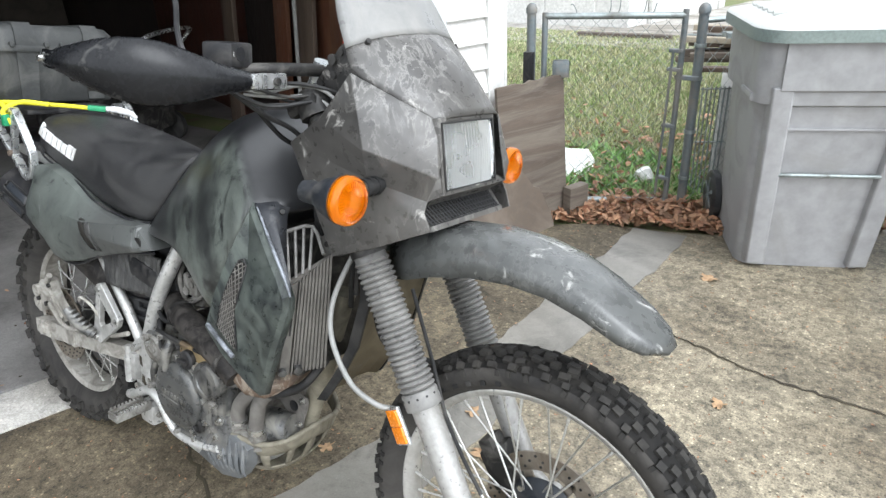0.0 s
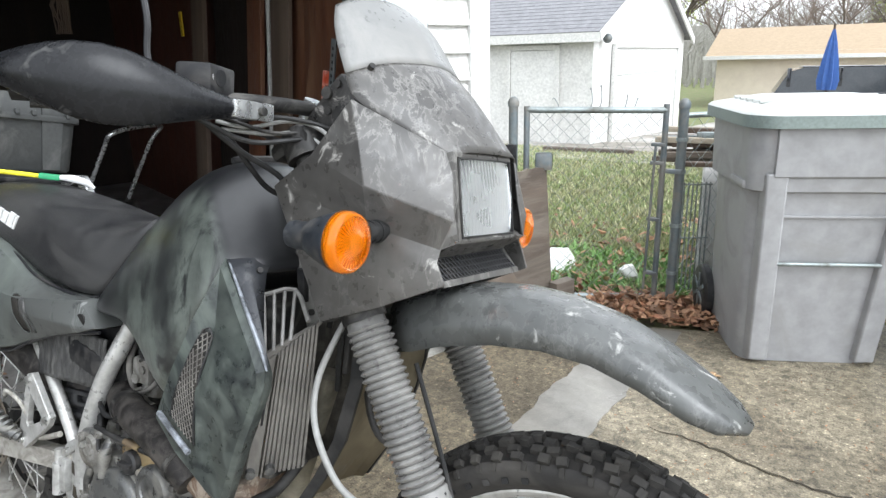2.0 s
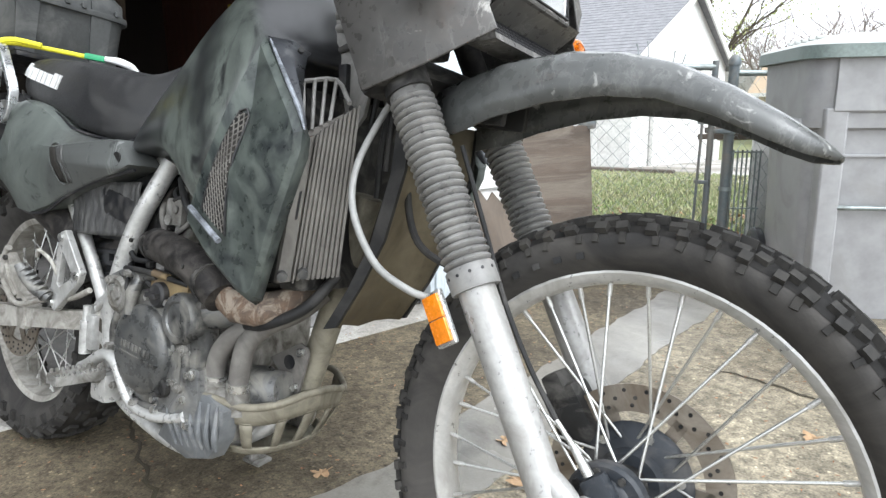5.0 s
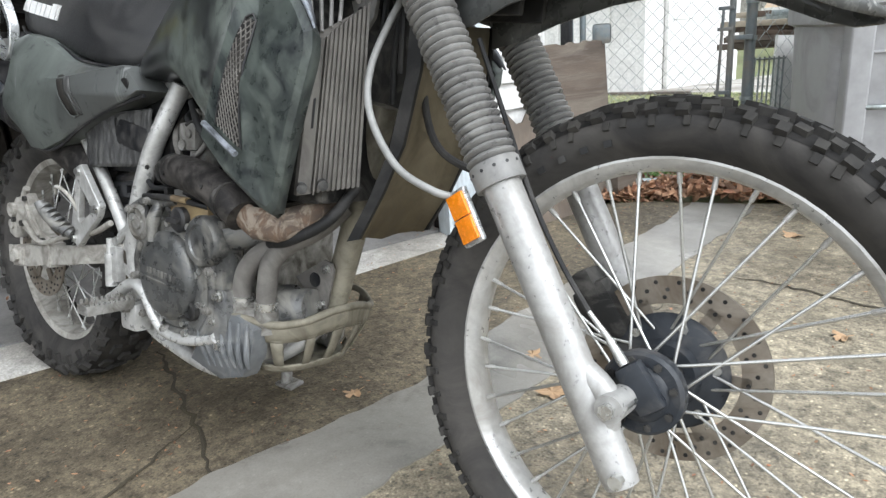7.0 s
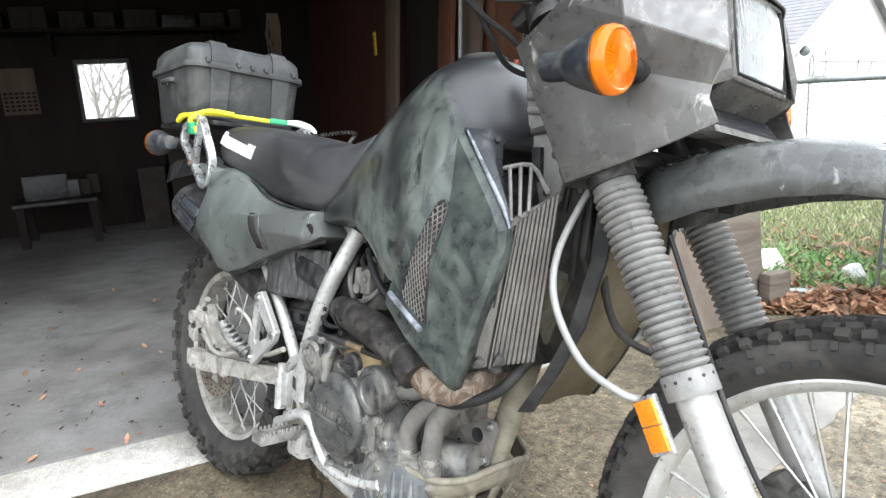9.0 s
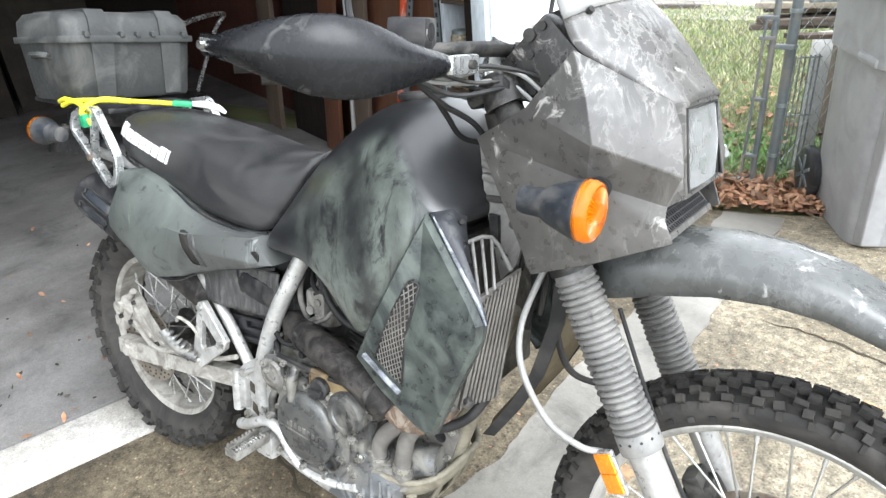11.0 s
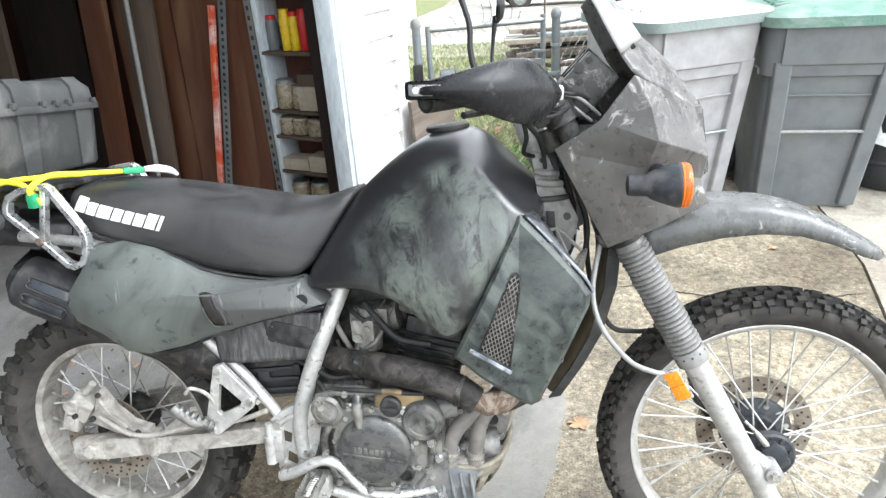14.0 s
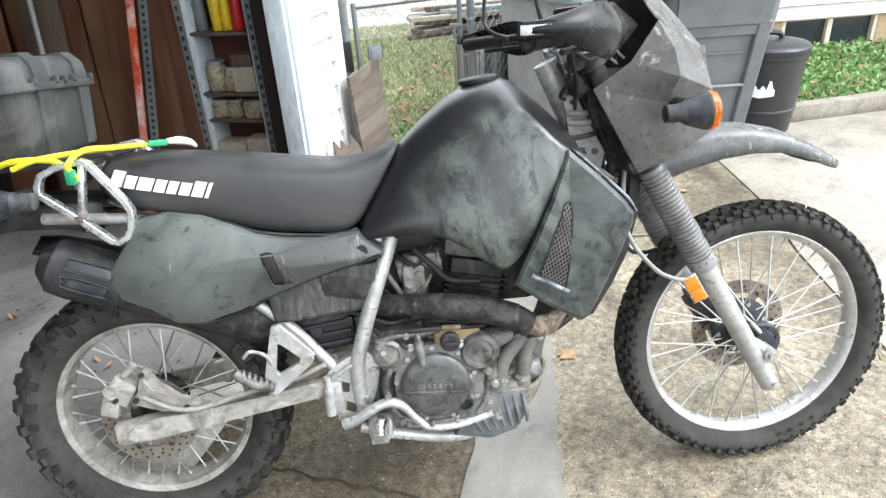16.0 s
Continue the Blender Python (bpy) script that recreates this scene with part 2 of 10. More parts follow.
# motorcycle
M["fairing"] = surface("dusty_black_fairing", (0.084, 0.080, 0.075), (0.046, 0.044, 0.042), (0.34, 0.33, 0.31), rough=0.36, big=5, fine=60, dirt_amount=-0.10, dirt_scale=20, bump=0.05, warp=0.9, dirt_sharp=0.03, veins=0.42, spec=0.45)
M["screen"] = surface("scuffed_grey_screen", (0.185, 0.186, 0.182), (0.150, 0.151, 0.148), (0.25, 0.245, 0.235), rough=0.34, fine=80, dirt_amount=0.05, spec=0.5)
M["mudpod"] = surface("mud_streaked_black_plastic", (0.016, 0.016, 0.017), (0.028, 0.027, 0.026), (0.30, 0.285, 0.265), rough=0.38, big=8, fine=70, dirt_amount=-0.06, dirt_scale=24, dirt_sharp=0.04, veins=0.45, spec=0.45)
M["dustgrey"] = surface("dust_grey_bracket_paint", (0.24, 0.232, 0.22), (0.165, 0.16, 0.15), (0.10, 0.095, 0.09), rough=0.5, big=14, fine=70, dirt_amount=0.05, dirt_scale=24, bump=0.1)
def tank_paint():
    m, n, l, p = nodes_of("black_tank_with_green_overspray")
    co = n.new("ShaderNodeTexCoord")
    sep = n.new("ShaderNodeSeparateXYZ")
    l.new(co.outputs["Object"], sep.inputs[0])

    def step(src, a, b):
        r = n.new("ShaderNodeMapRange")
        r.interpolation_type = "SMOOTHSTEP"
        r.inputs["From Min"].default_value, r.inputs["From Max"].default_value = a, b
        l.new(src, r.inputs["Value"])
        return r.outputs[0]

    def times(a, b, op="MULTIPLY"):
        q = n.new("ShaderNodeMath")
        q.operation = op
        for sock, v in zip(q.inputs, (a, b)):
            if isinstance(v, (int, float)):
                sock.default_value = v
            else:
                l.new(v, sock)
        return q.outputs[0]

    side = times(sep.outputs["Y"], 0.0, "ABSOLUTE")
    ahead = times(times(times(sep.outputs["X"], 0.845, "SUBTRACT"), 0.0, "MAXIMUM"), 0.48)
    edge = times(side, ahead, "SUBTRACT")
    flank = times(times(step(edge, 0.112, 0.150), step(times(sep.outputs["X"], times(sep.outputs["Z"], 0.25), "ADD"), 0.815, 0.935)), step(sep.outputs["Z"], 0.985, 0.93))
    # shadow of a crease slanting down the flank, painted dark between two green lobes
    wander = noise_node(n, l, 14, 4, 0.6, 1.5)
    lean = times(times(sep.outputs["X"], times(sep.outputs["Z"], 0.42), "ADD"), times(wander.outputs[0], 0.10), "ADD")
    crease_shade = times(times(times(lean, 1.232, "SUBTRACT"), 0.0, "ABSOLUTE"), 1.0)
    flank = times(flank, ramp_node(n, l, crease_shade, [(0.008, (0.22,)), (0.040, (1.0,))]).outputs[0])
    cloud = noise_node(n, l, 5.5, 5, 0.55, 0.9)
    smear = noise_node(n, l, 10, 8, 0.7, 2.6, stretch=(1.6, 1.0, 0.7))
    mask = times(flank, ramp_node(n, l, cloud.outputs[0], [(0.30, (0.15,)), (0.58, (1.0,))]).outputs[0])
    mask = times(mask, ramp_node(n, l, smear.outputs[0], [(0.38, (0.06,)), (0.50, (1.0,))]).outputs[0])
    col = mix_col(n, l, mask, (0.017, 0.0175, 0.019), (0.140, 0.160, 0.142))
    dust = noise_node(n, l, 70, 4, 0.6)
    col = mix_col(n, l, 1.0, col, ramp_node(n, l, dust.outputs[0], [(0.3, (0.85,)), (0.7, (1.15,))]).outputs[0], "MULTIPLY")
    l.new(col, p.inputs["Base Color"])
    l.new(mix_col(n, l, mask, (0.33, 0.33, 0.33), (0.42, 0.42, 0.42)), p.inputs["Roughness"])
    p.inputs["Coat Weight"].default_value, p.inputs["Coat Roughness"].default_value = 0.5, 0.30
    p.inputs["Specular IOR Level"].default_value = 0.45
    return m


M["tank"] = tank_paint()
M["clutch"] = surface("dark_clutch_cover", (0.105, 0.108, 0.106), (0.070, 0.072, 0.072), (0.20, 0.19, 0.17), rough=0.30, metal=0.4, big=9, fine=60, dirt_amount=-0.05, dirt_scale=18, bump=0.15, veins=0.25)
M["hubblack"] = surface("black_hub_paint", (0.018, 0.021, 0.026), (0.028, 0.032, 0.038), (0.10, 0.095, 0.09), rough=0.4, fine=80, dirt_amount=0.1, dirt_scale=14, spec=0.30)
M["tankblack"] = surface("satin_black_tank_front", (0.034, 0.036, 0.041), (0.050, 0.053, 0.059), (0.12, 0.12, 0.12), rough=0.36, fine=80, bump=0.02, dirt_amount=-0.05, dirt_scale=22, spec=0.35)
M["shroud"] = surface("sprayed_green_black_shroud", (0.082, 0.096, 0.086), (0.016, 0.019, 0.021), (0.112, 0.128, 0.114), rough=0.34, big=7, fine=60, dirt_amount=0.04, dirt_scale=14, bump=0.03, warp=2.4, spec=0.40)
def cover_paint():
    m, n, l, p = nodes_of("sprayed_green_grey_side_cover")
    co = n.new("ShaderNodeTexCoord")
    sep = n.new("ShaderNodeSeparateXYZ")
    l.new(co.outputs["Object"], sep.inputs[0])
    cloud = noise_node(n, l, 7, 6, 0.6, 1.2)
    add = n.new("ShaderNodeMath")
    add.operation = "MULTIPLY_ADD"
    add.inputs[1].default_value = 0.16
    l.new(cloud.outputs[0], add.inputs[0])
    l.new(sep.outputs["X"], add.inputs[2])
    front = ramp_node(n, l, add.outputs[0], [(0.36, (0.0,)), (0.47, (1.0,))])
    mottle = noise_node(n, l, 4.5, 6, 0.6, 1.4)
    green = ramp_node(n, l, mottle.outputs[0], [(0.36, (0.128, 0.142, 0.130)), (0.56, (0.092, 0.103, 0.095)), (0.66, (0.055, 0.061, 0.058))])
    col = mix_col(n, l, front.outputs[0], green.outputs[0], (0.078, 0.082, 0.079))
    chips = noise_node(n, l, 22, 7, 0.65, 0.8)
    col = mix_col(n, l, ramp_node(n, l, chips.outputs[0], [(0.60, (0.0,)), (0.68, (0.75,))]).outputs[0], col, (0.022, 0.024, 0.024))
    scuff = noise_node(n, l, 30, 3, 0.5, 0.25, stretch=(2.6, 1, 0.16))
    patch = noise_node(n, l, 5, 3, 0.6, 0.8)
    where = ramp_node(n, l, patch.outputs[0], [(0.48, (0.0,)), (0.60, (1.0,))])
    line = ramp_node(n, l, scuff.outputs[0], [(0.66, (0.0,)), (0.69, (0.55,))])
    col = mix_col(n, l, mix_col(n, l, 1.0, line.outputs[0], where.outputs[0], "MULTIPLY"), col, (0.30, 0.31, 0.30))
    l.new(col, p.inputs["Base Color"])
    l.new(ramp_node(n, l, chips.outputs[0], [(0.3, (0.30,)), (0.7, (0.52,))]).outputs[0], p.inputs["Roughness"])
    p.inputs["Specular IOR Level"].default_value = 0.40
    return m


M["cover"] = cover_paint()
M["mudflap"] = surface("mud_brown_flap", (0.150, 0.125, 0.082), (0.115, 0.095, 0.063), (0.19, 0.16, 0.11), rough=0.7, big=7, fine=60, dirt_amount=0.1, dirt_scale=9, bump=0.1, spec=0.25)
M["worn"] = surface("worn_bare_edge", (0.30, 0.32, 0.355), (0.17, 0.185, 0.21), (0.05, 0.055, 0.06), rough=0.35, metal=0.2, fine=60, dirt_amount=0.25, dirt_scale=25)
M["vinyl"] = surface("black_seat_vinyl", (0.017, 0.017, 0.018), (0.024, 0.024, 0.0255), (0.055, 0.054, 0.052), rough=0.40, fine=300, bump=0.12, dirt_amount=0.08, dirt_scale=7, dirt_sharp=0.2, spec=0.5)
M["fender"] = surface("dusty_grey_front_fender", (0.094, 0.097, 0.094), (0.060, 0.063, 0.062), (0.34, 0.34, 0.325), rough=0.30, big=4, fine=40, dirt_amount=-0.13, dirt_scale=20, bump=0.04, warp=1.2, dirt_sharp=0.03, veins=0.26, spec=0.5)
M["rubber"] = surface("tyre_rubber", (0.023, 0.022, 0.0215), (0.034, 0.033, 0.032), (0.080, 0.074, 0.067), rough=0.75, big=9, fine=60, dirt_amount=0.22, dirt_scale=7, dirt_sharp=0.2, bump=0.25, spec=0.2)
M["treadbase"] = surface("tread_groove_rubber", (0.014, 0.0135, 0.013), (0.021, 0.020, 0.019), (0.045, 0.041, 0.036), rough=0.85, big=20, fine=60, dirt_amount=0.1, bump=0.2, spec=0.15)
M["tread"] = surface("tread_rubber", (0.017, 0.0165, 0.016), (0.026, 0.025, 0.024), (0.060, 0.056, 0.050), rough=0.75, big=20, fine=60, dirt_amount=0.15, dirt_scale=16, dirt_sharp=0.2, bump=0.2, spec=0.2)
M["boot"] = surface("dusty_fork_gaiter", (0.185, 0.182, 0.175), (0.125, 0.122, 0.117), (0.25, 0.245, 0.23), rough=0.33, big=8, fine=70, dirt_amount=0.1, dirt_scale=12, spec=0.5)
M["fork"] = surface("silver_painted_fork", (0.41, 0.405, 0.392), (0.35, 0.346, 0.334), (0.27, 0.26, 0.24), rough=0.38, metal=0.3, big=6, fine=90, dirt_amount=0.05, dirt_scale=14, bump=0.06)
M["rim"] = surface("dull_aluminium_rim", (0.60, 0.595, 0.575), (0.50, 0.495, 0.475), (0.38, 0.365, 0.335), rough=0.36, metal=0.5, big=5, fine=70, dirt_amount=0.22)
M["mudrim"] = surface("mud_dusted_aluminium", (0.48, 0.46, 0.42), (0.36, 0.345, 0.31), (0.22, 0.205, 0.18), rough=0.6, metal=0.2, big=9, fine=70, dirt_amount=0.36, dirt_scale=13, dirt_sharp=0.09, bump=0.25)
M["steel"] = surface("spoke_steel", (0.62, 0.62, 0.60), (0.5, 0.5, 0.48), rough=0.3, metal=0.9, fine=60)
M["frame"] = surface("silver_frame_paint", (0.56, 0.558, 0.54), (0.45, 0.447, 0.43), (0.20, 0.19, 0.17), rough=0.33, metal=0.4, big=7, fine=80, dirt_amount=-0.1, dirt_scale=9, dirt_sharp=0.2)
M["alloy"] = surface("dirty_cast_alloy", (0.37, 0.362, 0.342), (0.20, 0.195, 0.182), (0.11, 0.10, 0.083), rough=0.42, metal=0.4, big=16, fine=60, dirt_amount=0.30, dirt_scale=20, bump=0.12)
M["engine"] = surface("oily_grey_engine_case", (0.18, 0.182, 0.18), (0.038, 0.038, 0.037), (0.26, 0.25, 0.222), rough=0.34, metal=0.35, big=9, fine=60, dirt_amount=0.14, dirt_scale=18, bump=0.2, veins=0.35)
M["oilstain"] = surface("oil_browned_alloy", (0.36, 0.27, 0.14), (0.26, 0.19, 0.10), (0.15, 0.11, 0.07), rough=0.5, metal=0.3, big=14, fine=60, dirt_amount=0.3)
M["darkmetal"] = surface("dark_grimy_metal", (0.034, 0.033, 0.032), (0.019, 0.0185, 0.018), (0.14, 0.133, 0.122), rough=0.5, metal=0.3, fine=60, dirt_amount=0.12, dirt_scale=15, bump=0.2, spec=0.30)
M["pipe"] = surface("sooty_exhaust_pipe", (0.034, 0.031, 0.030), (0.017, 0.016, 0.0155), (0.105, 0.095, 0.086), rough=0.55, metal=0.4, big=14, fine=50, dirt_amount=0.12, dirt_scale=22, bump=0.3, veins=0.5, spec=0.3)
M["rust"] = surface("rusty_heat_shield", (0.18, 0.118, 0.08), (0.10, 0.08, 0.066), (0.30, 0.25, 0.20), rough=0.75, metal=0.25, big=28, fine=110, dirt_amount=0.3, dirt_scale=34, dirt_sharp=0.05, bump=0.6)
M["dustpanel"] = surface("dust_caked_black_plastic", (0.062, 0.062, 0.062), (0.034, 0.034, 0.034), (0.14, 0.138, 0.13), rough=0.45, big=26, fine=90, dirt_amount=-0.02, dirt_scale=48, dirt_sharp=0.14, bump=0.6, stretch=(1.8, 1.0, 0.45), veins=0.35)
M["ribguard"] = surface("rubbed_blue_grey_guard", (0.125, 0.132, 0.136), (0.085, 0.090, 0.094), (0.20, 0.20, 0.195), rough=0.45, big=12, fine=60, dirt_amount=0.0, dirt_scale=24, bump=0.1, spec=0.4)
M["skid"] = surface("muddy_skid_plate", (0.27, 0.25, 0.195), (0.20, 0.183, 0.14), (0.13, 0.115, 0.085), rough=0.65, metal=0.15, big=10, fine=60, dirt_amount=0.3, dirt_scale=14, bump=0.2)
M["radguard"] = surface("dusty_ribbed_plastic", (0.142, 0.133, 0.122), (0.096, 0.090, 0.083), (0.20, 0.19, 0.172), rough=0.55, big=6, fine=60, dirt_amount=0.25, dirt_scale=11, spec=0.30)
M["box"] = surface("grey_black_hard_case", (0.052, 0.054, 0.053), (0.037, 0.039, 0.039), (0.10, 0.10, 0.095), rough=0.55, big=5, fine=110, dirt_amount=0.1, dirt_scale=9, bump=0.12, spec=0.3)
M["hose"] = surface("pale_grey_sleeve", (0.29, 0.29, 0.28), (0.21, 0.21, 0.20), rough=0.5, fine=80)
M["black_hose"] = surface("black_rubber_hose", (0.014, 0.014, 0.0145), (0.022, 0.022, 0.022), (0.075, 0.071, 0.067), rough=0.55, fine=80, dirt_amount=0.05, spec=0.30)
M["alu"] = surface("bare_aluminium", (0.66, 0.67, 0.67), (0.56, 0.57, 0.57), rough=0.3, metal=0.8, fine=60)
M["yellow"] = surface("yellow_elastic_cord", (0.75, 0.68, 0.03), (0.65, 0.58, 0.03), rough=0.7, fine=200)
M["greenhook"] = surface("green_plastic_hook", (0.02, 0.28, 0.12), (0.02, 0.22, 0.10), rough=0.4)
M["white"] = surface("white_vinyl_print", (0.78, 0.78, 0.77), (0.70, 0.70, 0.69), rough=0.5, fine=60)
M["orange_reflector"] = surface("amber_reflector", (0.85, 0.25, 0.006), (0.75, 0.20, 0.006), rough=0.2, fine=220, bump=0.3, coat=0.6)
M["red"] = surface("red_plastic", (0.5, 0.02, 0.02), (0.42, 0.015, 0.015), rough=0.4)
M["blue"] = surface("blue_cloth", (0.05, 0.13, 0.38), (0.04, 0.10, 0.30), rough=0.8, big=8)
M["orange_paint"] = surface("orange_red_paint", (0.62, 0.09, 0.03), (0.50, 0.07, 0.03), (0.75, 0.72, 0.68), rough=0.5, dirt_amount=0.15)
M["jar"] = surface("nut_filled_jar", (0.24, 0.18, 0.10), (0.16, 0.12, 0.07), (0.40, 0.36, 0.28), rough=0.25, big=45, fine=120, dirt_scale=40, dirt_amount=0.25)
M["card"] = surface("cream_cardboard", (0.38, 0.33, 0.255), (0.31, 0.268, 0.205), rough=0.8)
M["tanboard"] = surface("tan_hardboard", (0.105, 0.080, 0.060), (0.075, 0.057, 0.043), (0.15, 0.12, 0.095), rough=0.7, big=3, fine=40, dirt_scale=4, dirt_amount=0.2, bump=0.15)
M["yellowcan"] = surface("yellow_tube", (0.72, 0.50, 0.02), (0.62, 0.43, 0.02), rough=0.35)
M["darkred"] = surface("dark_red_wall", (0.085, 0.026, 0.016), (0.055, 0.018, 0.012), rough=0.7, stretch=(3, 3, 0.5))
M["carpaint"] = surface("dark_car_paint", (0.015, 0.017, 0.022), (0.02, 0.022, 0.028), rough=0.15, coat=1.0, bump=0)
M["carglass"] = surface("dark_car_glass", (0.03, 0.035, 0.04), (0.04, 0.045, 0.05), rough=0.05, bump=0)
M["bark"] = surface("grey_bark", (0.15, 0.12, 0.10), (0.10, 0.085, 0.07), rough=0.9, big=6, fine=40, bump=0.4)
M["bud"] = surface("pale_spring_leaves", (0.38, 0.42, 0.16), (0.30, 0.34, 0.13), rough=0.7, big=1.5, bump=0)
M["twig"] = surface("bare_twigs", (0.22, 0.18, 0.155), (0.16, 0.13, 0.115), rough=0.9, bump=0)


def glassy(name, colour, rough=0.05, trans=1.0, ior=1.45, bump=0.0, bump_scale=120):
    m, n, l, p = nodes_of(name)
    p.inputs["Base Color"].default_value = (*colour, 1)
    p.inputs["Roughness"].default_value, p.inputs["Transmission Weight"].default_value, p.inputs["IOR"].default_value = rough, trans, ior
    if bump:
        b = n.new("ShaderNodeBump")
        b.inputs["Strength"].default_value, b.inputs["Distance"].default_value = bump, 0.002
        l.new(noise_node(n, l, bump_scale, 2).outputs[0], b.inputs["Height"])
        l.new(b.outputs[0], p.inputs["Normal"])
    return m


M["lens"] = glassy("amber_lens", (1.0, 0.27, 0.004), 0.08, 0.80, 1.45, 0.3, 160)
M["glass"] = glassy("clear_glass", (0.93, 0.96, 0.96), 0.03)
M["headglass"] = glassy("fluted_headlight_glass", (0.97, 0.98, 0.98), 0.06)
M["reflector"] = surface("headlight_reflector", (0.85, 0.86, 0.87), (0.8, 0.81, 0.82), rough=0.12, metal=1.0, fine=8, bump=0)
M["lampwhite"] = surface("lamp_inner_white", (0.75, 0.74, 0.70), (0.68, 0.67, 0.63), rough=0.4, fine=20, bump=0)
M["headreflector"] = surface("bright_lamp_reflector", (0.78, 0.785, 0.79), (0.68, 0.685, 0.69), rough=0.24, metal=0.95, fine=8, bump=0)

# ---- mesh helpers ----
def mesh_object(name, bm, material, smooth=True, angle=40):
    bmesh.ops.recalc_face_normals(bm, faces=bm.faces)
    me = bpy.data.meshes.new(name)
    bm.to_mesh(me)
    bm.free()
    for m in material if isinstance(material, (list, tuple)) else (material,):
        me.materials.append(m)
    if smooth:
        me.shade_smooth()
        me.set_sharp_from_angle(angle=radians(angle))
    return new(name, me)


def part(name, bm, material, parent, label="", smooth=True, angle=40, place=None):
    ob = mesh_object(name, bm, material, smooth, angle)
    ob.parent = parent
    if place is not None:
        ob.matrix_basis = place
    if label:
        tagged(ob, label)
    return ob


def thing(name, bm, material, label, category, group="", kind="", place=None, smooth=True, angle=40):
    ob = mesh_object(name, bm, material, smooth, angle)
    if place is not None:
        ob.matrix_world = place
    return tagged(ob, label, category, group, kind)


def base(name, label, category, place, group="", kind=""):
    ob = new(name)
    ob.empty_display_size = 0.1
    ob.matrix_world = place
    return tagged(ob, label, category, group, kind)


def box(bm, c, s, bevel=0.0, m=None):
    """A box of size s round c; m: a pose laid over it."""
    r = bmesh.ops.create_cube(bm, size=1.0)
    bmesh.ops.scale(bm, vec=s, verts=r["verts"])
    if bevel:
        es = list({e for v in r["verts"] for e in v.link_edges})
        out = bmesh.ops.bevel(bm, geom=es, offset=bevel, segments=2, affect="EDGES", profile=0.6)
        vs = list({v for f in out["faces"] for v in f.verts} | {v for v in r["verts"] if v.is_valid})
    else:
        vs = r["verts"]
    vs = [v for v in vs if v.is_valid]
    bmesh.ops.translate(bm, vec=c, verts=vs)
    if m is not None:
        bmesh.ops.transform(bm, matrix=m, verts=vs)
    return vs


def cyl(bm, a, b, r, r2=None, n=16, caps=True):
    """A rod from a to b."""
    a, b = Vector(a), Vector(b)
    d = b - a
    m = Matrix.Translation((a + b) / 2) @ d.to_track_quat("Z", "Y").to_matrix().to_4x4()
    return bmesh.ops.create_cone(bm, cap_ends=caps, segments=n, radius1=r, radius2=r if r2 is None else r2, depth=d.length, matrix=m)["verts"]


def smooth_path(pts, steps=6):
    p = [Vector(q) for q in pts]
    p = [p[0] * 2 - p[1], *p, p[-1] * 2 - p[-2]]
    out = []
    for i in range(1, len(p) - 2):
        for k in range(steps):
            t = k / steps
            a, b, c, d = p[i - 1], p[i], p[i + 1], p[i + 2]
            out.append(0.5 * (2 * b + (c - a) * t + (2 * a - 5 * b + 4 * c - d) * t * t + (3 * b - a - 3 * c + d) * t ** 3))
    return out + [p[-2]]


def tube(bm, pts, r, n=10, steps=6, caps=True, flat=1.0):
    """A pipe along a smooth line; r: a radius, or one for each point."""
    path = smooth_path(pts, steps) if steps > 1 else [Vector(q) for q in pts]
    rs = r if isinstance(r, (list, tuple)) else [r] * len(pts)
    up = Vector((0, 0, 1))
    rings = []
    ref = None
    for i, q in enumerate(path):
        d = (path[min(i + 1, len(path) - 1)] - path[max(i - 1, 0)]).normalized()
        if ref is None:
            ref = d.cross(up if abs(d.z) < 0.9 else Vector((1, 0, 0))).normalized()
        ref = (ref - d * ref.dot(d)).normalized()
        side = d.cross(ref)
        f = i / max(1, len(path) - 1) * (len(rs) - 1)
        k = min(int(f), len(rs) - 2) if len(rs) > 1 else 0
        rad = rs[k] + (rs[min(k + 1, len(rs) - 1)] - rs[k]) * (f - k)
        rings.append([bm.verts.new(q + (ref * math.cos(2 * math.pi * j / n) + side * math.sin(2 * math.pi * j / n) * flat) * rad) for j in range(n)])
    for a, b in zip(rings, rings[1:]):
        for j in range(n):
            bm.faces.new((a[j], a[(j + 1) % n], b[(j + 1) % n], b[j]))
    if caps:
        bm.faces.new(rings[0][::-1])
        bm.faces.new(rings[-1])
    return rings


def revolve(bm, profile, n=32, m=None, closed=False):
    """Turns (radius, height) pairs round z; m: a pose laid over it."""
    m = m or Matrix.Identity(4)
    rings = [[bm.verts.new(m @ Vector((r * math.cos(2 * math.pi * j / n), r * math.sin(2 * math.pi * j / n), h))) for j in range(n)] for r, h in profile]
    pairs = list(zip(rings, rings[1:])) + ([(rings[-1], rings[0])] if closed else [])
    for a, b in pairs:
        for j in range(n):
            bm.faces.new((a[j], a[(j + 1) % n], b[(j + 1) % n], b[j]))
    return rings


def caps(bm, rings):
    bm.faces.new(rings[0][::-1])
    bm.faces.new(rings[-1])


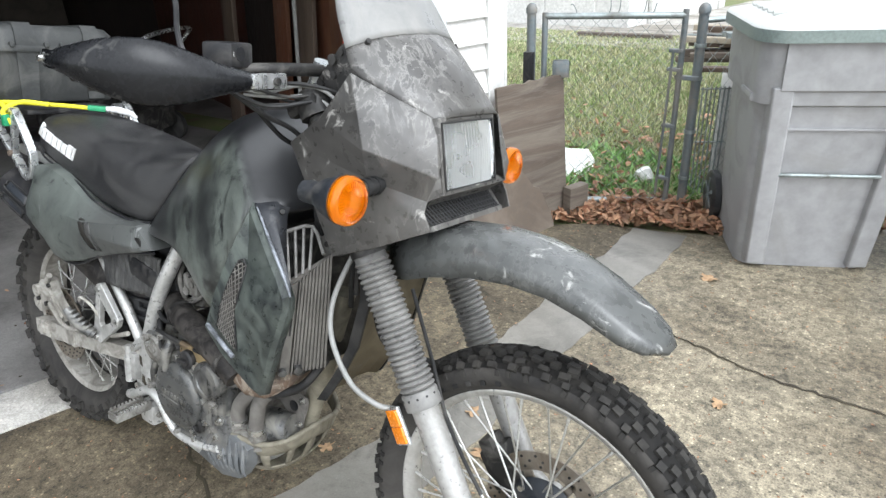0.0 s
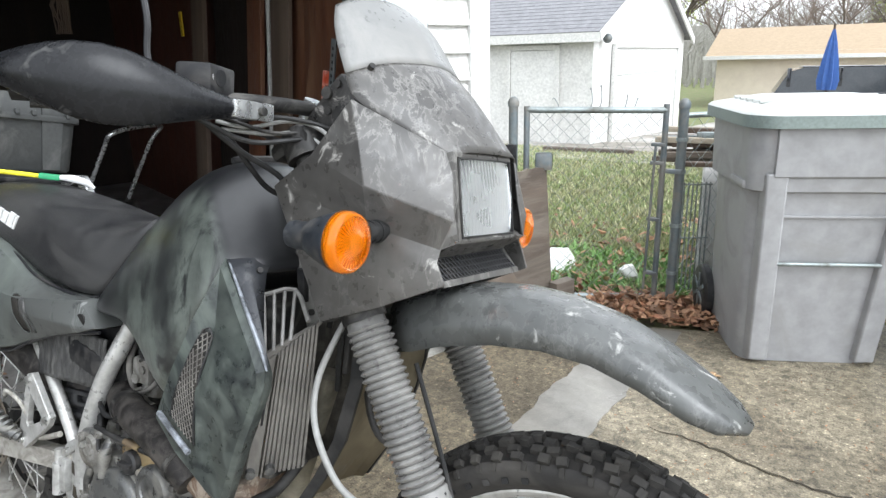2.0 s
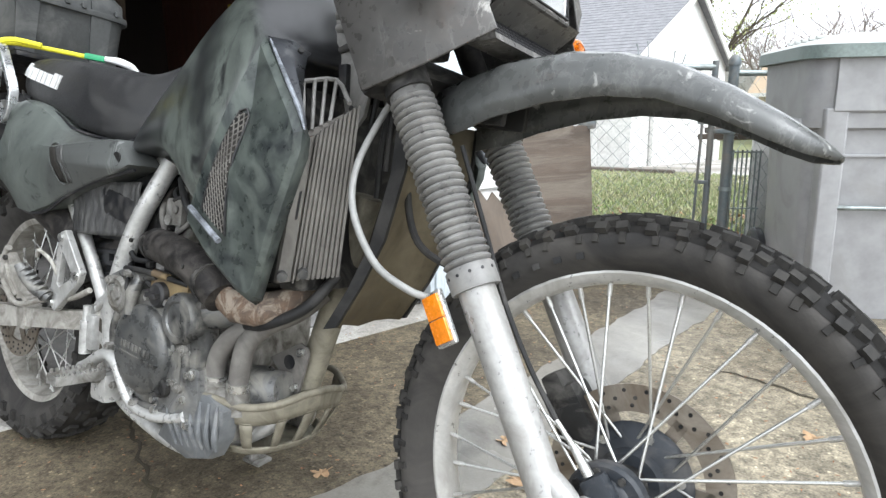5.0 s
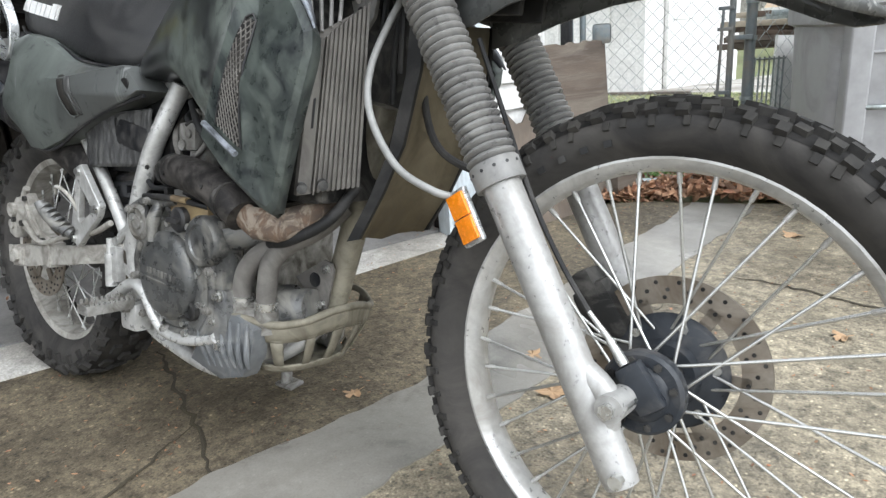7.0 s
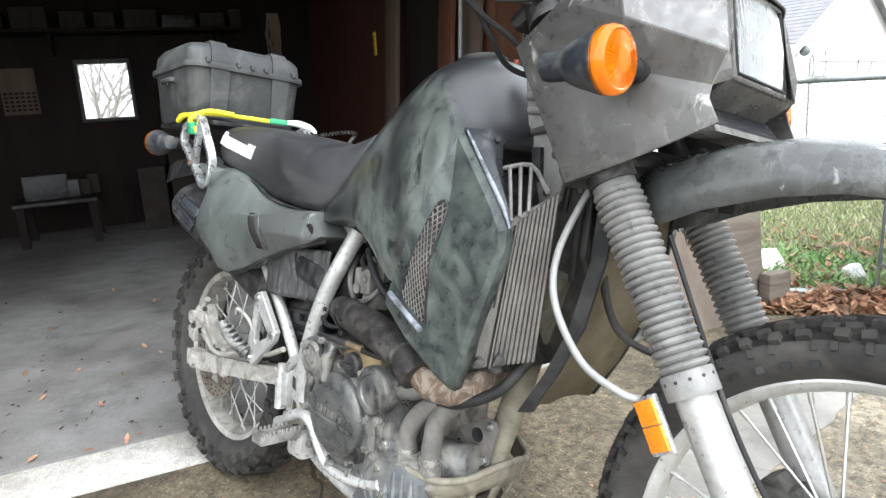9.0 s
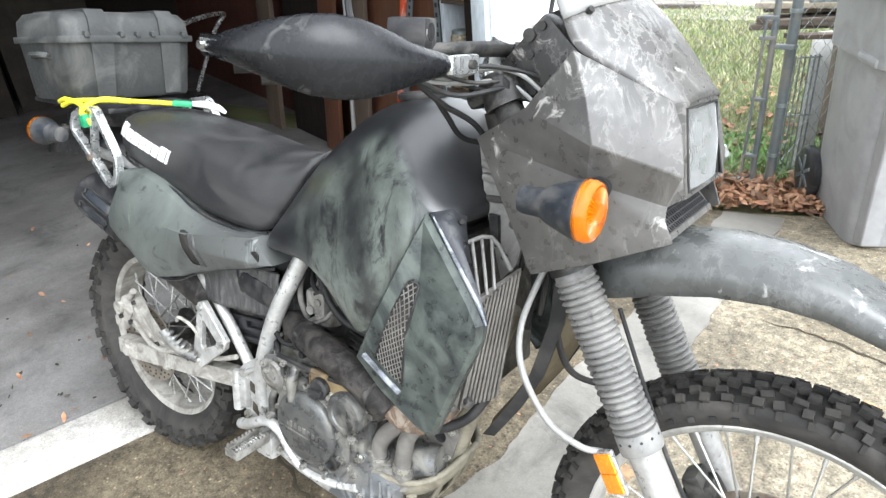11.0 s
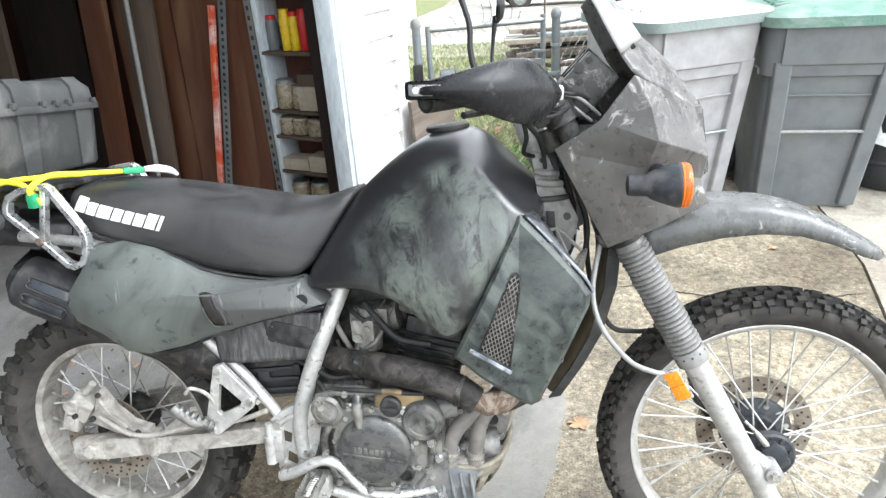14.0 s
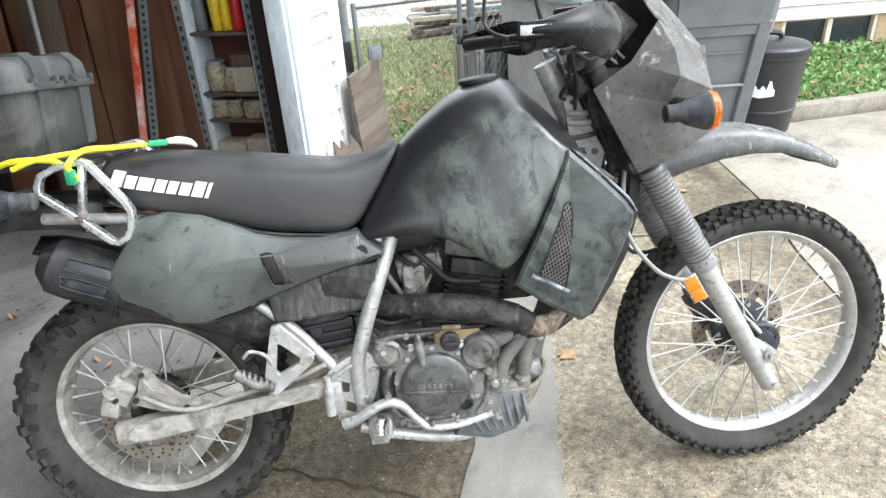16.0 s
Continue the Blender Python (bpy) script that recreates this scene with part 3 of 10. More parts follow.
def prism(bm, outline, y0, y1, bevel=0.0):
    """A plate: an outline of (x, z) between two values of y."""
    a = [bm.verts.new((x, y0, z)) for x, z in outline]
    b = [bm.verts.new((x, y1, z)) for x, z in outline]
    faces = [bm.faces.new(a), bm.faces.new(b[::-1])]
    for i in range(len(a)):
        j = (i + 1) % len(a)
        faces.append(bm.faces.new((a[j], a[i], b[i], b[j])))
    if bevel:
        es = list({e for f in faces[:2] for e in f.edges})
        bmesh.ops.bevel(bm, geom=es, offset=bevel, segments=2, affect="EDGES", profile=0.6)
    return faces


def loft(bm, sections, close_ends=True, closed=True):
    """A skin through sections with as many points each."""
    rings = [[bm.verts.new(p) for p in s] for s in sections]
    n = len(rings[0])
    for a, b in zip(rings, rings[1:]):
        for j in range(n if closed else n - 1):
            bm.faces.new((a[j], a[(j + 1) % n], b[(j + 1) % n], b[j]))
    if close_ends:
        bm.faces.new(rings[0][::-1])
        bm.faces.new(rings[-1])
    return rings


def subdivide(ob, levels=2):
    s = ob.modifiers.new("smooth", "SUBSURF")
    s.levels = s.render_levels = levels
    return ob


def thicken(ob, t, offset=0.0):
    s = ob.modifiers.new("thickness", "SOLIDIFY")
    s.thickness, s.offset = t, offset
    return ob


def rounded(ob, w, seg=2):
    b = ob.modifiers.new("round_edges", "BEVEL")
    b.width, b.segments, b.limit_method, b.angle_limit = w, seg, "ANGLE", radians(35)
    return ob

# ---- ground and driveway ----
def ground_z(x, y):
    if y < 2.3:
        return -0.009 + 0.03 * max(0.0, y - 0.2)
    if y < 4:
        return 0.054 - 0.035 * (y - 2.3)
    return -0.0055 - 0.055 * (min(y, 22) - 4)


DOOR = Vector((0.3249, 0.9457, 0))      # along the garage door line
IN = Vector((-0.9457, 0.3249, 0))       # into the garage
CORNER = Vector((-0.07, -0.09, 0))
GARAGE = Matrix(((DOOR.x, IN.x, 0, CORNER.x), (DOOR.y, IN.y, 0, CORNER.y), (0, 0, 1, 0), (0, 0, 0, 1)))


def in_garage(s, n, z=0.0):
    return GARAGE @ Vector((s, n, z))


def slab_mesh(outline, drop, lift=0.0, cuts=(0.2, 1.0, 2.3)):
    bm = bmesh.new()
    bm.faces.new([bm.verts.new((x, y, 0)) for x, y in outline])
    for c in cuts:
        bmesh.ops.bisect_plane(bm, geom=bm.verts[:] + bm.edges[:] + bm.faces[:], plane_co=(0, c, 0), plane_no=(0, 1, 0))
    for v in bm.verts:
        v.co.z = ground_z(v.co.x, v.co.y) + lift
    top = bm.faces[:]
    out = bmesh.ops.extrude_face_region(bm, geom=top)
    for v in out["geom"]:
        if isinstance(v, bmesh.types.BMVert):
            v.co.z -= drop
    return bm


def setting(name, bm, material, label, category, smooth=False, place=None):
    return thing(name, bm, material, label, category, kind="structure", smooth=smooth, place=place)


rng = random.Random(5)
bm = bmesh.new()
rows_y = [-60, -20, -9, -4, 0.2, 1.0, 2.3, 4, 7, 12, 22, 35, 70, 160]
rows_x = [-160, -60, -25, -10, -4, 0, 4, 10, 25, 60, 160]
gv = [[bm.verts.new((x, y, ground_z(x, y) - 0.03)) for x in rows_x] for y in rows_y]
for a, b in zip(gv, gv[1:]):
    for i in range(len(a) - 1):
        bm.faces.new((a[i], a[i + 1], b[i + 1], b[i]))
setting("ground", bm, M["soil"], "lawn ground with soil and thin spring grass", "ground", smooth=True)

edge = [in_garage(-6, 0), in_garage(1.96, 0)]
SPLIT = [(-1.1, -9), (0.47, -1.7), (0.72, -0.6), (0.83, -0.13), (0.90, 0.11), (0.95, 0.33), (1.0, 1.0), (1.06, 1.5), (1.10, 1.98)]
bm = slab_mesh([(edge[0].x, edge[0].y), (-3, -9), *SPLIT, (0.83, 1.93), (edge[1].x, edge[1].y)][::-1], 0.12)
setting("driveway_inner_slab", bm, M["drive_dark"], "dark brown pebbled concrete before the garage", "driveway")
bm = slab_mesh([*SPLIT[::-1], (1.2, -9), (1.94, -1.0), (2.13, 0.3), (2.2, 0.9), (2.305, 1.42), (2.33, 1.83), (2.335, 2.5), (1.9, 2.45), (1.3, 2.04)], 0.12)
drive = setting("driveway", bm, M["drive"], "old brown concrete driveway slab with exposed pebbles and cracks", "driveway")
bm = slab_mesh([(1.215, -9), (9, -9), (9, 3.15), (3.8, 2.47), (2.95, 2.36), (2.35, 2.5), (2.345, 1.83), (2.32, 1.42), (2.215, 0.9), (2.145, 0.3), (1.955, -1.0)][::-1], 0.12, -0.004)
setting("driveway_second_slab", bm, M["drive_far"], "paler smooth concrete slab beyond a weedy joint", "driveway")
def ragged(pts, step, amount, seed):
    """The outline with uneven, worn edges."""
    r = random.Random(seed)
    out = []
    run = 0.0
    for a, b in zip(pts, pts[1:] + pts[:1]):
        a, b = Vector(a), Vector(b)
        k = max(1, int((b - a).length / step))
        for i in range(k):
            q = a.lerp(b, i / k)
            run += step
            w = amount * (0.5 * math.sin(run * 9.0 + seed) + 0.35 * math.sin(run * 23.0) + 0.25 * math.sin(run * 51.0) + r.uniform(-0.2, 0.2))
            out.append((q.x + w, q.y + w * 0.2))
    return out


bm = slab_mesh(ragged([(0.36, -1.7), (0.62, -1.72), (0.88, -0.6), (0.99, -0.12), (1.05, 0.24), (1.09, 0.45), (1.13, 1.05), (1.18, 1.45), (1.22, 1.98), (0.99, 1.95), (0.95, 1.5), (0.9, 0.98), (0.84, 0.33), (0.79, 0.11), (0.72, -0.13), (0.6, -0.6)], 0.018, 0.014, 12), 0.02, 0.004)
setting("patched_strip", bm, M["band"], "smooth grey mortar strip patched across the driveway", "driveway")


def crack(name, pts, width, label, seed):
    r = random.Random(seed)
    bm = bmesh.new()
    path = []
    for (x0, y0), (x1, y1) in zip(pts, pts[1:]):
        k = max(2, int(math.hypot(x1 - x0, y1 - y0) / 0.025))
        for i in range(k):
            t = i / k
            path.append((x0 + (x1 - x0) * t + r.uniform(-0.008, 0.008), y0 + (y1 - y0) * t + r.uniform(-0.008, 0.008)))
    path.append(pts[-1])
    prev = None
    for i, (x, y) in enumerate(path):
        q = path[min(i + 1, len(path) - 1)]
        p = path[max(i - 1, 0)]
        d = Vector((q[0] - p[0], q[1] - p[1], 0)).normalized()
        w = width * r.uniform(0.35, 1.0) * min(1.0, 0.2 + i / 6, 0.2 + (len(path) - 1 - i) / 6)
        s = Vector((-d.y, d.x, 0)) * w
        z = ground_z(x, y) + 0.0025
        cur = [bm.verts.new(Vector((x, y, z)) + s), bm.verts.new(Vector((x, y, z + 0.001))), bm.verts.new(Vector((x, y, z)) - s)]
        if prev:
            bm.faces.new((prev[0], prev[1], cur[1], cur[0]))
            bm.faces.new((prev[1], prev[2], cur[2], cur[1]))
        prev = cur
    ob = part(name, bm, M["crack"], drive, label, smooth=False)
    return ob


crack("crack", [(1.30, 1.22), (1.42, 1.225), (1.63, 1.165), (1.78, 1.145), (2.02, 1.135), (2.24, 1.20)], 0.006, "dark dirt-filled crack", 1)
crack("crack", [(0.10, 0.13), (0.25, 0.065), (0.47, -0.025), (0.59, -0.08), (0.76, -0.17)], 0.007, "dark dirt-filled crack", 2)
crack("crack", [(0.53, -0.05), (0.60, -0.3), (0.72, -0.6)], 0.005, "dark dirt-filled crack", 3)
crack("crack", [(1.05, 0.62), (1.15, 0.75), (1.2, 0.95)], 0.003, "hairline crack", 6)
bm = slab_mesh([(2.333, 2.42), (2.32, 1.42), (2.14, 0.3), (1.95, -1.0), (1.21, -9), (1.2, -9), (1.938, -1.0), (2.128, 0.3), (2.303, 1.42), (2.328, 1.83)][::-1], 0.03, -0.02)
setting("slab_joint", bm, M["crack"], "dirt-filled joint between two concrete slabs", "joint")

# kerb along the planted bed
bm = bmesh.new()
kerb = [(2.98, 2.40), (3.8, 2.50), (5.5, 2.72), (9.0, 3.2)]
for (x0, y0), (x1, y1) in zip(kerb, kerb[1:]):
    d = Vector((x1 - x0, y1 - y0, 0))
    m = Matrix.Translation(((x0 + x1) / 2, (y0 + y1) / 2 + 0.04, 0.075)) @ d.to_track_quat("X", "Z").to_matrix().to_4x4()
    box(bm, (0, 0, 0), (d.length - 0.006, 0.09, 0.12), 0.012, m)
setting("kerb", bm, M["drive_far"], "low pale concrete edging along a planted bed", "kerb", smooth=True)

# garage floor and threshold, in garage coordinates
bm = bmesh.new()
prof = [(0.0, -0.15), (0.0, -0.004), (0.012, 0.003), (0.17, 0.018), (0.182, 0.016), (0.182, -0.15)]
loft(bm, [[Vector((s, n, z)) for n, z in prof] for s in (-6, -2, 0.0, 1.4, 1.96)])
setting("threshold", bm, M["lip"], "worn pale concrete threshold of the garage", "threshold", smooth=True, place=GARAGE)
bm = bmesh.new()
box(bm, (-0.93, 2.84, -0.06), (5.62, 5.3, 0.16))
setting("garage_floor", bm, M["slab"], "grey concrete garage floor with scattered debris", "floor", place=GARAGE)

# ---- garage shell, in garage coordinates ----
def shell(name, c, s, material, label, category, bevel=0.0):
    bm = bmesh.new()
    box(bm, c, s, bevel)
    return setting(name, bm, material, label, category, place=GARAGE)


shell("wall_front_right", (1.645, 0.19, 1.225), (0.47, 0.11, 2.49), M["shadedwood"], "framed garage front wall beside the door opening", "wall")
shell("wall_front_left", (-3.3, 0.19, 1.225), (0.9, 0.11, 2.49), M["shadedwood"], "framed garage front wall", "wall")
shell("wall_front_header", (-0.71, 0.19, 2.29), (4.236, 0.11, 0.36), M["shadedwood"], "header over the garage door opening", "wall")
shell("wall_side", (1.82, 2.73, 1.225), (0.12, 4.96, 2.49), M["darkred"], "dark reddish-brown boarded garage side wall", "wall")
shell("wall_side_far", (-3.69, 2.73, 1.225), (0.12, 4.96, 2.49), M["shadedwood"], "dark garage side wall", "wall")
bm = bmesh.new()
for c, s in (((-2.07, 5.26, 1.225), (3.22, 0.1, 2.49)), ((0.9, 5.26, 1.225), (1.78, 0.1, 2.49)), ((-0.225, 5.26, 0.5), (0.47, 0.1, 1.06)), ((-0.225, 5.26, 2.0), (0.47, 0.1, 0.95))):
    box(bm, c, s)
setting("wall_back", bm, M["shadedwood"], "dark boarded garage back wall with one small window", "wall", place=GARAGE)
shell("ceiling", (-0.93, 2.7, 2.53), (5.64, 5.2, 0.1), M["shadedwood"], "dark garage ceiling boards", "ceiling")
bm = bmesh.new()
prism(bm, [(-4.1, 2.585), (2.2, 2.585), (-0.95, 4.0)], -0.2, 5.6)
setting("garage_roof", bm, M["shingle"], "shingled gable roof of the garage", "roof", place=GARAGE)

win = base("window_back", "small bright window in a dark frame at the back of the garage", "window", GARAGE, kind="structure")
bm = bmesh.new()
for c, s in (((-0.445, 5.2, 1.28), (0.03, 0.05, 0.56)), ((-0.005, 5.2, 1.28), (0.03, 0.05, 0.56)), ((-0.225, 5.2, 1.545), (0.41, 0.05, 0.03)), ((-0.225, 5.2, 1.015), (0.41, 0.05, 0.03))):
    box(bm, c, s, 0.003)
part("window_frame", bm, M["blackplastic"], win)
bm = bmesh.new()
box(bm, (-0.225, 5.25, 1.28), (0.40, 0.006, 0.50))
pane = part("pane", bm, M["glass"], win)
pane.visible_shadow = False

# casing, siding and corner board at the front
cas = base("trim_door_casing", "white painted casing of the garage door opening", "door frame", GARAGE, kind="structure")
bm = bmesh.new()
box(bm, (1.50, 0.118, 1.07), (0.19, 0.028, 2.14), 0.004)
part("casing_board", bm, M["casing"], cas)
bm = bmesh.new()
box(bm, (1.398, 0.1425, 1.07), (0.02, 0.075, 2.14), 0.003)
part("jamb", bm, M["casing"], cas)
bm = bmesh.new()
box(bm, (1.425, 0.099, 1.07), (0.035, 0.012, 2.14), 0.003)
part("door_stop", bm, M["casing"], cas)

sid = base("siding_front", "white lap siding on the garage front", "siding", GARAGE, kind="structure")


def lap_mesh(length, height):
    bm = bmesh.new()
    prof = [(0.0, 0.0), (-0.027, 0.0), (-0.029, 0.004), (-0.006, height + 0.012), (0.0, height + 0.012)]
    loft(bm, [[Vector((s, n, z)) for n, z in prof] for s in (0.0, length)])
    bmesh.ops.recalc_face_normals(bm, faces=bm.faces)
    me = bpy.data.meshes.new("lap_board")
    bm.to_mesh(me)
    bm.free()
    me.materials.append(M["siding"])
    return me


lap = lap_mesh(0.205, 0.102)
lap_sides = lap_mesh(5.2, 0.102)
for i in range(24):
    ob = new("lap_board", lap)
    ob.parent = sid
    ob.matrix_basis = pose(1.597, 0.134, 0.05 + 0.102 * i)
sid2 = base("siding_side", "white lap siding on the garage side", "siding", GARAGE, kind="structure")
for i in range(24):
    ob = new("lap_board", lap_sides)
    ob.parent = sid2
    ob.matrix_basis = pose(1.881, 0.15, 0.05 + 0.102 * i, 0, 0, 90)
bm = bmesh.new()
box(bm, (1.845, 0.118, 1.25), (0.085, 0.03, 2.42), 0.004)
box(bm, (1.896, 0.147, 1.25), (0.016, 0.088, 2.42), 0.003)
setting("corner_board", bm, M["siding"], "white vinyl corner post of the garage", "trim", place=GARAGE)

# ---- sheets leaning at the corner ----
def ragged_sheet(s0, s1, z1, n0, n1, thick, seed, jag=0.02, right_curve=0.0):
    r = random.Random(seed)
    bm = bmesh.new()
    top = []
    k = 14
    for i in range(k + 1):
        t = i / k
        top.append((s0 + (s1 - s0) * t, z1 - right_curve * t ** 3 + r.uniform(-jag, jag)))
    ring = [(s0, 0.02), *top, (s1 + 0.01, 0.02)]
    def at(s, z, d):
        t = z / z1
        return Vector((s, n0 + (n1 - n0) * t + d, z))
    a = [bm.verts.new(at(s, z, 0)) for s, z in ring]
    b = [bm.verts.new(at(s, z, thick)) for s, z in ring]
    bm.faces.new(a)
    bm.faces.new(b[::-1])
    for i in range(len(a)):
        j = (i + 1) % len(a)
        bm.faces.new((a[j], a[i], b[i], b[j]))
    return bm


thing("plywood_sheet", ragged_sheet(1.80, 2.19, 0.69, 0.0, 0.05, 0.015, 3, 0.006), M["plywood"], "weathered flaking plywood sheet leaning beside the gate", "plywood", place=GARAGE, smooth=False)
thing("hardboard_sheet", ragged_sheet(1.56, 2.03, 0.44, -0.09, 0.06, 0.008, 8, 0.03, 0.3), M["tanboard"], "broken brown hardboard sheet leaning against the siding", "board", place=GARAGE, smooth=False)
bm = bmesh.new()
box(bm, (2.22, -0.03, 0.10), (0.12, 0.05, 0.16), 0.004)
thing("wood_block", bm, M["plywood"], "short weathered wood block by the gate", "wood block", place=GARAGE)

# ---- chain-link gate and fence ----
GATE_L, GATE_R, POST = Vector((0.455, 1.95, 0)), Vector((1.03, 2.245, 0)), Vector((1.093, 2.29, 0))


def chain_link(bm, a, b, z0, z1, pitch=0.03, r=0.0013):
    """Zig-zag wires between two uprights."""
    d = (b - a)
    length = d.length
    d.normalize()
    side = Vector((-d.y, d.x, 0))
    k = int(length / pitch)
    m = int((z1 - z0) / pitch)
    for i in range(k + 1):
        pts = []
        for j in range(m + 1):
            x = (i + (0.46 if (i + j) % 2 else -0.46)) * pitch + 0.5 * pitch
            x = min(max(x, 0.0), length)
            pts.append(a + d * x + side * (0.002 if (i + j) % 2 else -0.002) + Vector((0, 0, z1 - j * pitch)))
        tube(bm, pts, r, 4, 1, False)


gate = base("chain_link_gate", "galvanised chain-link gate with bent wire ends on top", "gate", Matrix.Identity(4))
for p in (GATE_L + Vector((0.05, 0.03, 0)), GATE_R):
    bm = bmesh.new()
    cyl(bm, p + Vector((0, 0, 0.07)), p + Vector((0, 0, 0.95)), 0.013, n=12)
    part("gate_stile", bm, M["paintsteel"], gate)
bm = bmesh.new()
cyl(bm, GATE_L + Vector((0.05, 0.03, 0.935)), GATE_R + Vector((0, 0, 0.925)), 0.014, n=12)
part("top_rail", bm, M["galv"], gate)
bm = bmesh.new()
cyl(bm, GATE_L + Vector((0.05, 0.03, 0.085)), GATE_R + Vector((0, 0, 0.085)), 0.014, n=12)
part("bottom_rail", bm, M["galv"], gate)
bm = bmesh.new()
chain_link(bm, GATE_L + Vector((0.06, 0.03, 0)), GATE_R, 0.09, 0.93)
tagged(part("chain_link", bm, M["galv"], gate, "woven galvanised wire"), kind="stuff")
for t, k in ((0.28, 0.05), (0.5, 0.09), (0.56, 0.1), (0.72, 0.06), (0.78, 0.045)):
    bm = bmesh.new()
    p = GATE_L.lerp(GATE_R, t) + Vector((0, 0, 0.93))
    tube(bm, [p, p + Vector((0.012, 0, k * 0.4)), p + Vector((-0.02 + 0.05 * t, 0, k)), p + Vector((-0.04 + 0.08 * t, 0, k * 0.95))], 0.0022, 5, 4)
    part("wire_end", bm, M["galv"], gate)
bm = bmesh.new()
cyl(bm, GATE_R + Vector((-0.045, -0.02, 0.12)), GATE_R + Vector((-0.03, -0.02, 0.78)), 0.006, n=8)
for z in (0.2, 0.45, 0.7, 0.78):
    box(bm, GATE_R + Vector((-0.02, -0.01, z)), (0.06, 0.03, 0.014), 0.002)
part("tension_bar", bm, M["paintsteel"], gate)

fence = base("chain_link_fence", "galvanised chain-link fence with domed posts", "fence", Matrix.Identity(4))
for p, h, r in ((POST, 0.95, 0.021), (GATE_L, 0.97, 0.02)):
    bm = bmesh.new()
    cyl(bm, p + Vector((0, 0, -0.03)), p + Vector((0, 0, h)), r, n=16)
    part("post", bm, M["paintsteel"], fence)
    bm = bmesh.new()
    rings = revolve(bm, [(r + 0.004, -0.02), (r + 0.005, 0.0), (r * 0.9, 0.014), (r * 0.4, 0.022)], 16, Matrix.Translation(p + Vector((0, 0, h))))
    caps(bm, rings)
    part("post_cap", bm, M["paintsteel"], fence)
for a, b in ((POST, Vector((1.95, 3.3, 0))), (Vector((1.95, 3.3, 0)), Vector((2.9, 4.3, 0)))):
    bm = bmesh.new()
    cyl(bm, a + Vector((0, 0, 0.9)), b + Vector((0, 0, 0.9)), 0.012, n=10)
    part("top_rail", bm, M["galv"], fence)
    bm = bmesh.new()
    chain_link(bm, a, b, 0.06, 0.89, 0.035)
    tagged(part("chain_link", bm, M["galv"], fence, "woven galvanised wire"), kind="stuff")
for z in (0.2, 0.42, 0.66, 0.8):
    bm = bmesh.new()
    revolve(bm, [(0.0225, -0.008), (0.026, -0.008), (0.026, 0.008), (0.0225, 0.008)], 16, Matrix.Translation(POST + Vector((0, 0, z))), closed=True)
    part("tension_band", bm, M["galv"], fence)
bm = bmesh.new()
box(bm, (POST + GATE_R) / 2 + Vector((0, -0.015, 0.665)), (0.10, 0.03, 0.018), 0.003)
part("fork_latch", bm, M["paintsteel"], fence)
bm = bmesh.new()
box(bm, GATE_L + Vector((0.0, -0.02, 0.72)), (0.045, 0.03, 0.14), 0.006)
part("hinge", bm, M["blackplastic"], fence)
plate = bmesh.new()
box(plate, (0, 0, 0), (0.075, 0.012, 0.078), 0.012)
box(plate, (0, -0.007, 0), (0.05, 0.004, 0.052), 0.002)
thing("meter_plate", plate, M["paintsteel"], "small grey plastic plate wired to the gate", "plate", place=pose(0.586, 1.985, 0.716, 0, 0, 27))

# ---- wheeled bins ----
def ring_rect(w, d, z, r, cx=0.0, cy=0.0, k=5):
    out = []
    for sx, sy, a0 in ((1, 1, 0), (-1, 1, 90), (-1, -1, 180), (1, -1, 270)):
        for i in range(k + 1):
            a = radians(a0 + 90 * i / k)
            out.append(Vector((cx + sx * (w / 2 - r) + r * math.cos(a), cy + sy * (d / 2 - r) + r * math.sin(a), z)))
    return out


